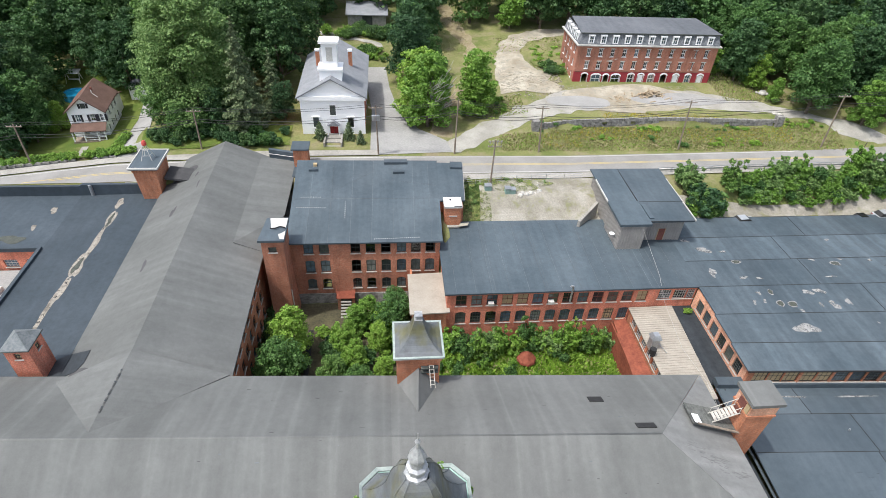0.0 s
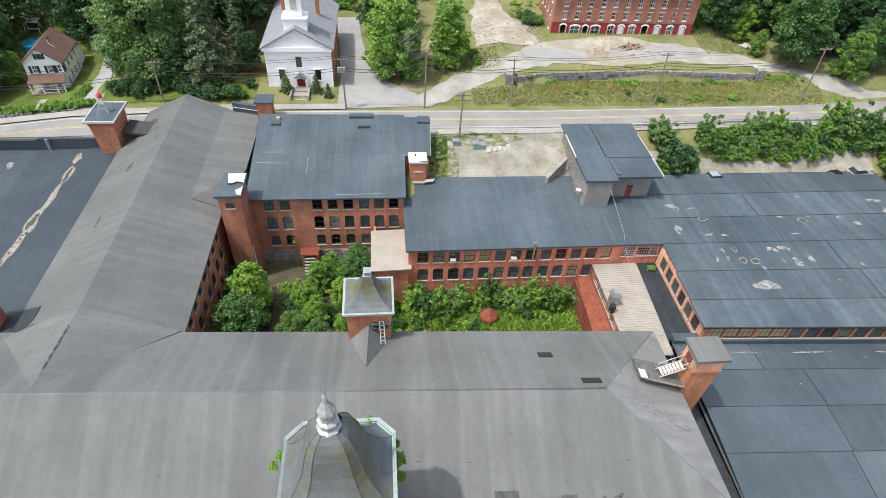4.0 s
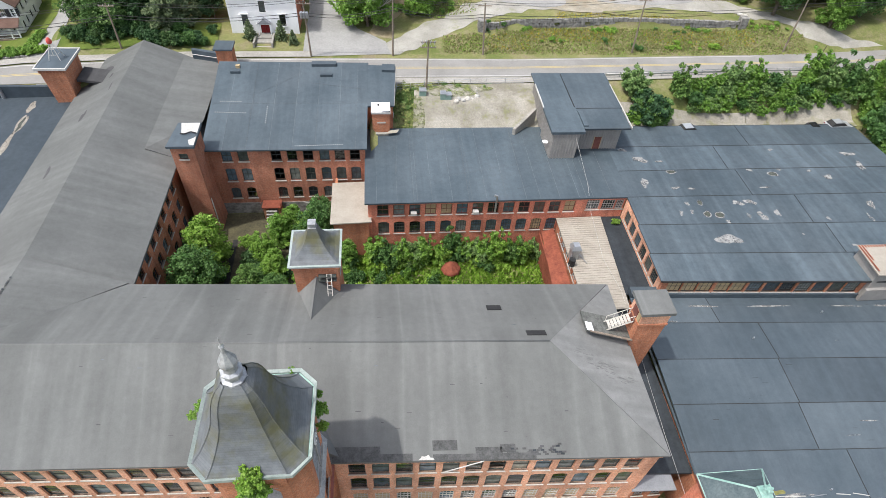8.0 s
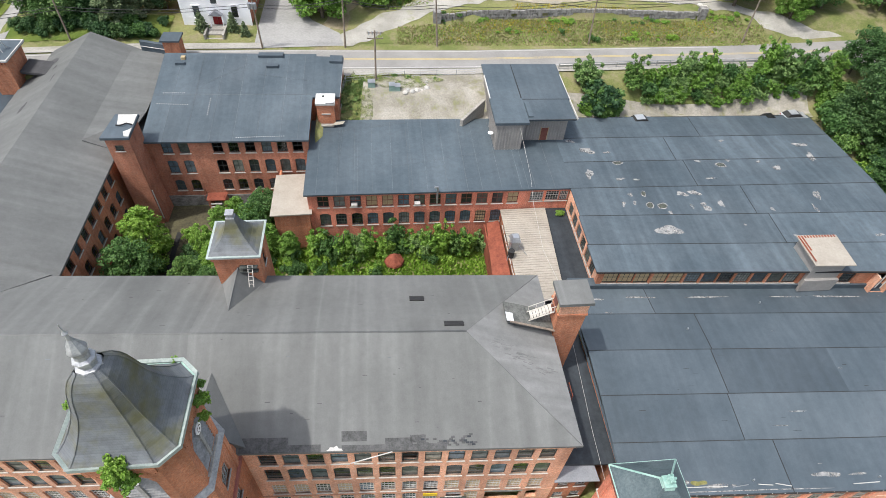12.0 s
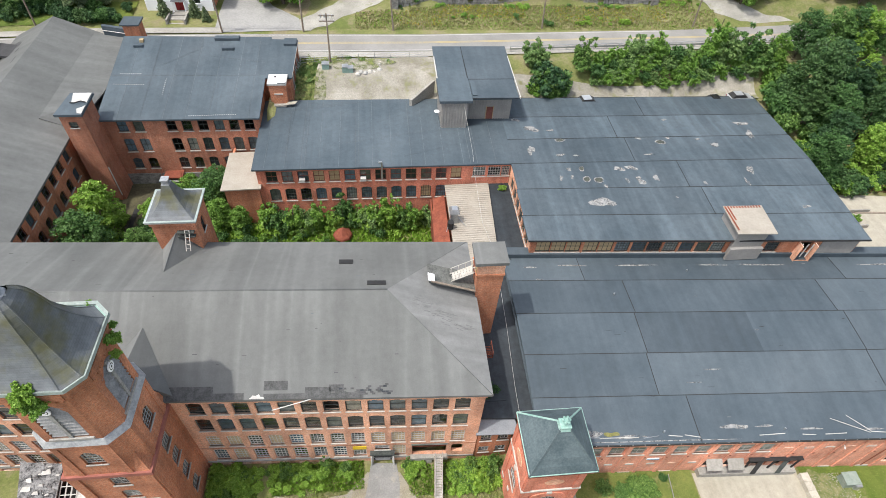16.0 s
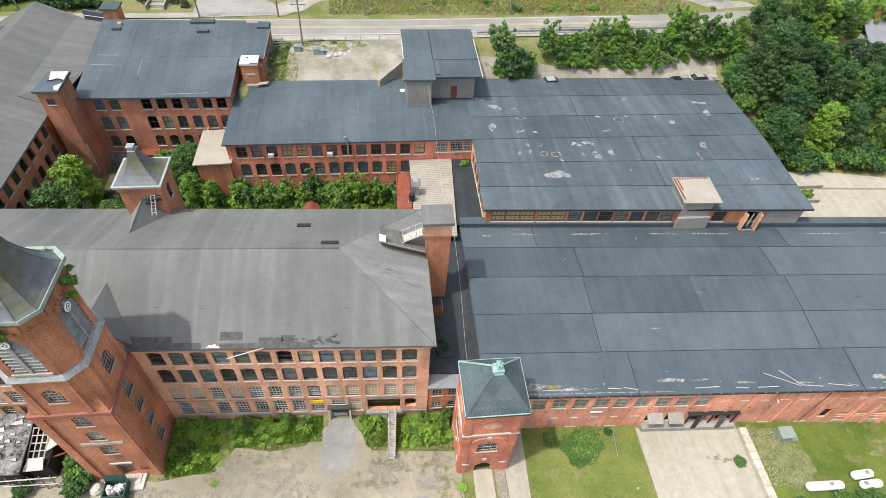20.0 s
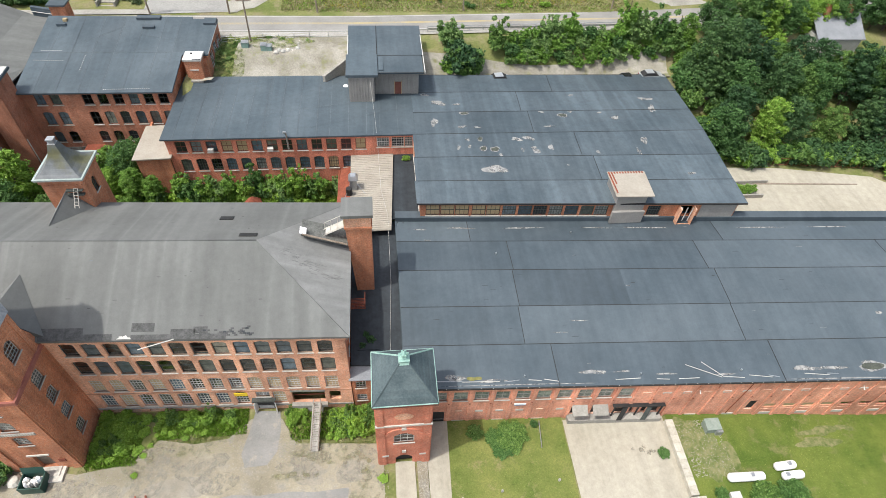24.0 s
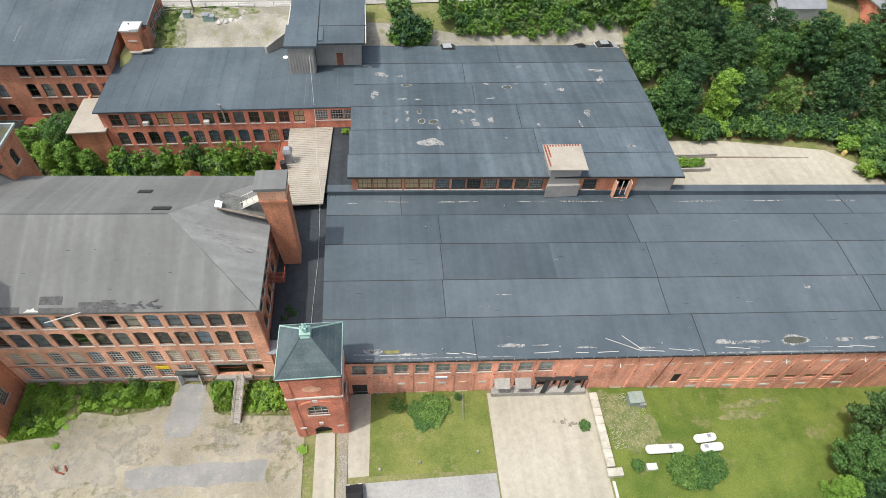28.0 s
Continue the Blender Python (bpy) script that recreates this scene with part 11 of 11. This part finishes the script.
for x0, x1, d0, d1, n_, s0, s1 in ((-1.8, 14.0, 0.5, 1.9, 46, 0.24, 0.44), (-2.0, 1.8, 1.5, 5.2, 34, 0.24, 0.42), (18.7, 21.4, 0.5, 2.6, 12, 0.26, 0.44), (24.0, 29.8, 0.5, 4.0, 34, 0.3, 0.56)):
    # tall shoots in clumps close to the walls
    for k in range(n_):
        x = prnd.uniform(x0, x1)
        g_ = 0.75 + 0.35 * math.sin(1.9 * x) * math.sin(0.7 * x + 1)
        plant((PLUMES[1], PLUMES[1], WEED, PLUMES[0], WEED)[k % 5], x, ay(x, 7.4) - prnd.uniform(d0, d1), prnd.uniform(s0, s1) * g_ * 1.15, tall=prnd.uniform(0.7, 1.1), into=FRONT)
for p_, x, y, s_, q in ((WEED, 3.2, 0.9, 0.2, 0.5), (WEED, 2.9, 3.7, 0.3, 0.3), (WEED, 3.6, 3.1, 0.2, 0.3), (WEED, 30.4, -1.6, 0.3, 0.35), (BUSHES[0], -10.6, 2.6, 0.8, 1), (BUSHES[0], -11.4, 4.0, 0.8, 1), (BUSHES[0], -11.0, 1.2, 0.7, 1), (BUSHES[0], -10.8, 5.6, 0.8, 1), (BUSHES[0], -16.5, 1.4, 0.5, 1), (BUSHES[0], 63.4, -1.5, 0.38, 0.5), (BUSHES[0], 68.0, -6.6, 0.4, 1), (BUSHES[0], 41.3, 2.8, 0.52, 0.7), (PLUMES[0], 48.6, 3.3, 0.3, 0.8)):
    plant(p_, x, y, s_, tall=q)
HEDGE = bush_proto("shrub", "spreading feathery green juniper on the lawn", 31, 2.1, 1.5, 9000, 0.12, LEAF, 46)
HEDGE.matrix_basis = Matrix.Translation((73.4, -7.6, ground_z(73.4, -7.6)))
plant(HEDGE, 45.6, 1.9, 1.0, tall=0.6)
plant(HEDGE, 43.9, 1.9, 0.7, tall=0.65)
plant(HEDGE, 44.4, 0.5, 0.6, tall=0.65)
plant(HEDGE, 76.8, -7.3, 0.9)
plant(HEDGE, 75.0, -7.9, 0.95)
for k, x, y, s_ in ((0, 93.2, -8.6, 0.5), (1, 97.6, -5.0, 0.55), (2, 90.4, -11.4, 0.36), (1, 98.5, -10.5, 0.55), (0, 104, -6, 0.6), (1, 93.6, -13.4, 0.5)):
    plant(TREES[k], x, y, s_)
# hedge before the white house
for k in range(20):
    x = -76 + 1.25 * k
    if not -61.0 < x < -58.9:
        plant(BUSHES[1], x, 77.0 + (x + 70) * 0.2, 0.66, tall=0.8, group="hedge before the house")
for k in range(8):
    plant(BUSHES[1], -56.2 + 0.15 * k, 79.5 + 1.1 * k, 0.55, tall=0.8, group="hedge before the house")
# growth out of the tower's gutters and walls
for x, y, z, s_, q in ((-6.0, 2.2, 29.1, 0.5, 1.3), (-5.6, 2.0, 28.0, 0.46, 1.0), (-6.3, 2.0, 28.4, 0.4, 1.0), (-2.4, 6.9, 28.4, 0.26, 1.0), (-2.2, 7.4, 27.7, 0.3, 1.2), (-2.1, 6.4, 27.2, 0.24, 1.0), (-2.4, 8.2, 28.4, 0.2, 1.0), (-10.0, 7.5, 29.0, 0.24, 0.8), (-10.5, 7.0, 28.7, 0.2, 0.8), (-4.2, 9.7, 29.35, 0.17, 0.7)):
    plant(BUSHES[1], x, y, s_, z=z - s_ * 1.2, tall=q)
plant(BUSHES[1], 35.4, 43.2, 0.35, z=9.1)
for x, y, s_ in ((28.6, 11.0, 0.2), (29.5, 11.8, 0.26), (29.0, 12.6, 0.2)):
    plant(BUSHES[2], x, y, s_, z=7.4)
for k in range(14):
    plant(PLUMES[k % 2], prnd.uniform(26.5, 29.7), prnd.uniform(3.6, 6.6), prnd.uniform(0.34, 0.5), tall=prnd.uniform(0.8, 1.1), into=FRONT)
# loose grass and weeds over the meadow bank and rough ground
def tufts(name, label, boxes, n, size, mat, seed):
    rg = np.random.RandomState(seed)
    V = []
    for x0, y0, x1, y1, share in boxes:
        k = int(n * share)
        xy = np.stack([x0 + (x1 - x0) * rg.rand(k), y0 + (y1 - y0) * rg.rand(k)], 1)
        for x, y in xy:
            z = ground_z(x, y) - 0.05
            a, s_ = rg.rand() * 6.28, size * (0.5 + rg.rand())
            dx, dy = math.cos(a) * s_ * 0.6, math.sin(a) * s_ * 0.6
            V += [(x - dx, y - dy, z), (x + dx, y + dy, z), (x + dy * rg.normal() * 0.5, y - dx * 0.5, z + s_ * 1.1)]
    me = bpy.data.meshes.new(name)
    me.from_pydata(V, [], np.arange(len(V)).reshape(-1, 3).tolist())
    me.materials.append(mat)
    tagged(new(name, me), label, "grass", kind="stuff")


STRAW_GREEN = leaf_mat("thin_green_grass", (0.13, 0.2, 0.03), (0.2, 0.26, 0.055), (0.3, 0.31, 0.1), False)
STRAW = leaf_mat("dry_grass_blades", (0.19, 0.2, 0.075), (0.29, 0.275, 0.12), (0.4, 0.35, 0.18), False)
tufts("meadow_grass", "tall dry grass on the roadside bank", ((14, 80.6, 84, 85.6, 0.4), (24, 85.4, 80, 88.4, 0.24), (12, 92, 21, 101, 0.04), (66, 98, 82, 112, 0.14), (20, 122, 60, 132, 0.06), (26.6, 113, 36, 127, 0.06), (-1, 124, 14, 160, 0.06)), 21000, 0.22, STRAW, 1)
tufts("meadow_weeds", "green weeds on the roadside bank", ((14, 80.6, 84, 85.6, 0.36), (24, 85.4, 80, 88.4, 0.24), (12, 92, 21, 101, 0.08), (66, 98, 82, 112, 0.13), (20, 122, 60, 132, 0.1)), 7000, 0.2, LEAF_WEED, 2)
GOLD = leaf_mat("yellow_flowering_weeds", (0.26, 0.24, 0.03), (0.36, 0.31, 0.045), (0.44, 0.38, 0.1))
tufts("goldenrod", "yellow flowering weeds on the roadside bank", ((30, 84, 46, 88.2, 0.4), (52, 83, 74, 87.6, 0.35), (22, 82, 30, 86, 0.1), (36, 89.6, 60, 92, 0.15)), 2600, 0.2, GOLD, 7)
for k in range(13):
    cx, cy = prnd.uniform(16, 80), prnd.choice((83.0, 84.2, 87.2, 87.6))
    for _ in range(prnd.randint(4, 9)):
        plant((BUSHES[1], BUSHES[0], WEED)[k % 3], cx + prnd.gauss(0, 1.6), cy + prnd.gauss(0, 0.5), prnd.uniform(0.12, 0.36), tall=0.7, into=MEADOW)
tufts("lawn_grass", "short green grass on the lawns", ((37.7, -5.0, 52, 4.2, 0.25), (65.8, -14, 88, 2.5, 0.75)), 16000, 0.11, STRAW_GREEN, 3)
tufts("lot_weeds", "weeds along the edges of the concrete lot", ((4.5, 66.5, 14, 70.4, 0.45), (4.5, 58, 8.4, 67, 0.3), (14, 69, 28, 70.6, 0.13), (8, 61, 15, 67, 0.12)), 9000, 0.2, LEAF_OLIVE, 9)
tufts("yard_grass", "thin grass creeping over the gravel", ((-3, 0.2, 5, 3.4, 0.25), (4, 2.8, 14.5, 5.4, 0.4), (18.8, 1.8, 30, 4.0, 0.35)), 7000, 0.1, STRAW_GREEN, 14)
tufts("yard_grass", "sparse grass blades over the gravel yard", ((4.0, 2.6, 13.5, 4.8, 0.3), (19, 0.8, 30, 3.0, 0.3), (26.8, -5.2, 30.4, 0, 0.25), (1.6, 0.4, 4.8, 4.0, 0.15)), 5200, 0.09, LEAF_OLIVE, 24)
tufts("yard_weeds", "weeds along the edge of the gravel yard", ((-2.4, 2.0, 3.0, 8, 0.35), (4.6, 4.8, 14.6, 8, 0.4), (19.6, 3.6, 29.6, 7, 0.25)), 11000, 0.24, LEAF_WEED, 4)
tufts("courtyard_weeds", "thick green weeds on the courtyard floor", ((-6, 34, 25, 44, 1.0),), 9000, 0.4, LEAF_WEED, 5)

thicket("scrub", "low green scrub behind the brick block", SCRUB)
thicket("roadside_thicket", "mixed green thicket between the road and the weave shed", ROADSIDE)
thicket("courtyard_thicket", "bright green overgrown thicket in the courtyard", YARD)
thicket("front_weeds", "tall green weeds along the foot of the mill", FRONT)
for k in range(46):
    x, y = ((prnd.uniform(4.6, 7.2), prnd.uniform(58.5, 69.5)), (prnd.uniform(6, 15.5), prnd.uniform(67.6, 70.6)), (prnd.uniform(12, 24), prnd.uniform(69.4, 70.9)))[(0, 1, 1, 0, 2)[k % 5]]
    if math.hypot(x - 9.3, y - 67.9) > 1.0 and math.hypot(x - 13.0, y - 67.0) > 1.4:
        plant((OLIVE_WEED, PLUMES[2], OLIVE_WEED)[k % 3], x, y, prnd.uniform(0.12, 0.26), tall=prnd.uniform(0.3, 0.8), into=LOTSIDE)
thicket("lot_thicket", "green weeds and saplings round the edge of the lot", LOTSIDE)
thicket("meadow_shrubs", "small green shrubs on the roadside bank", MEADOW)
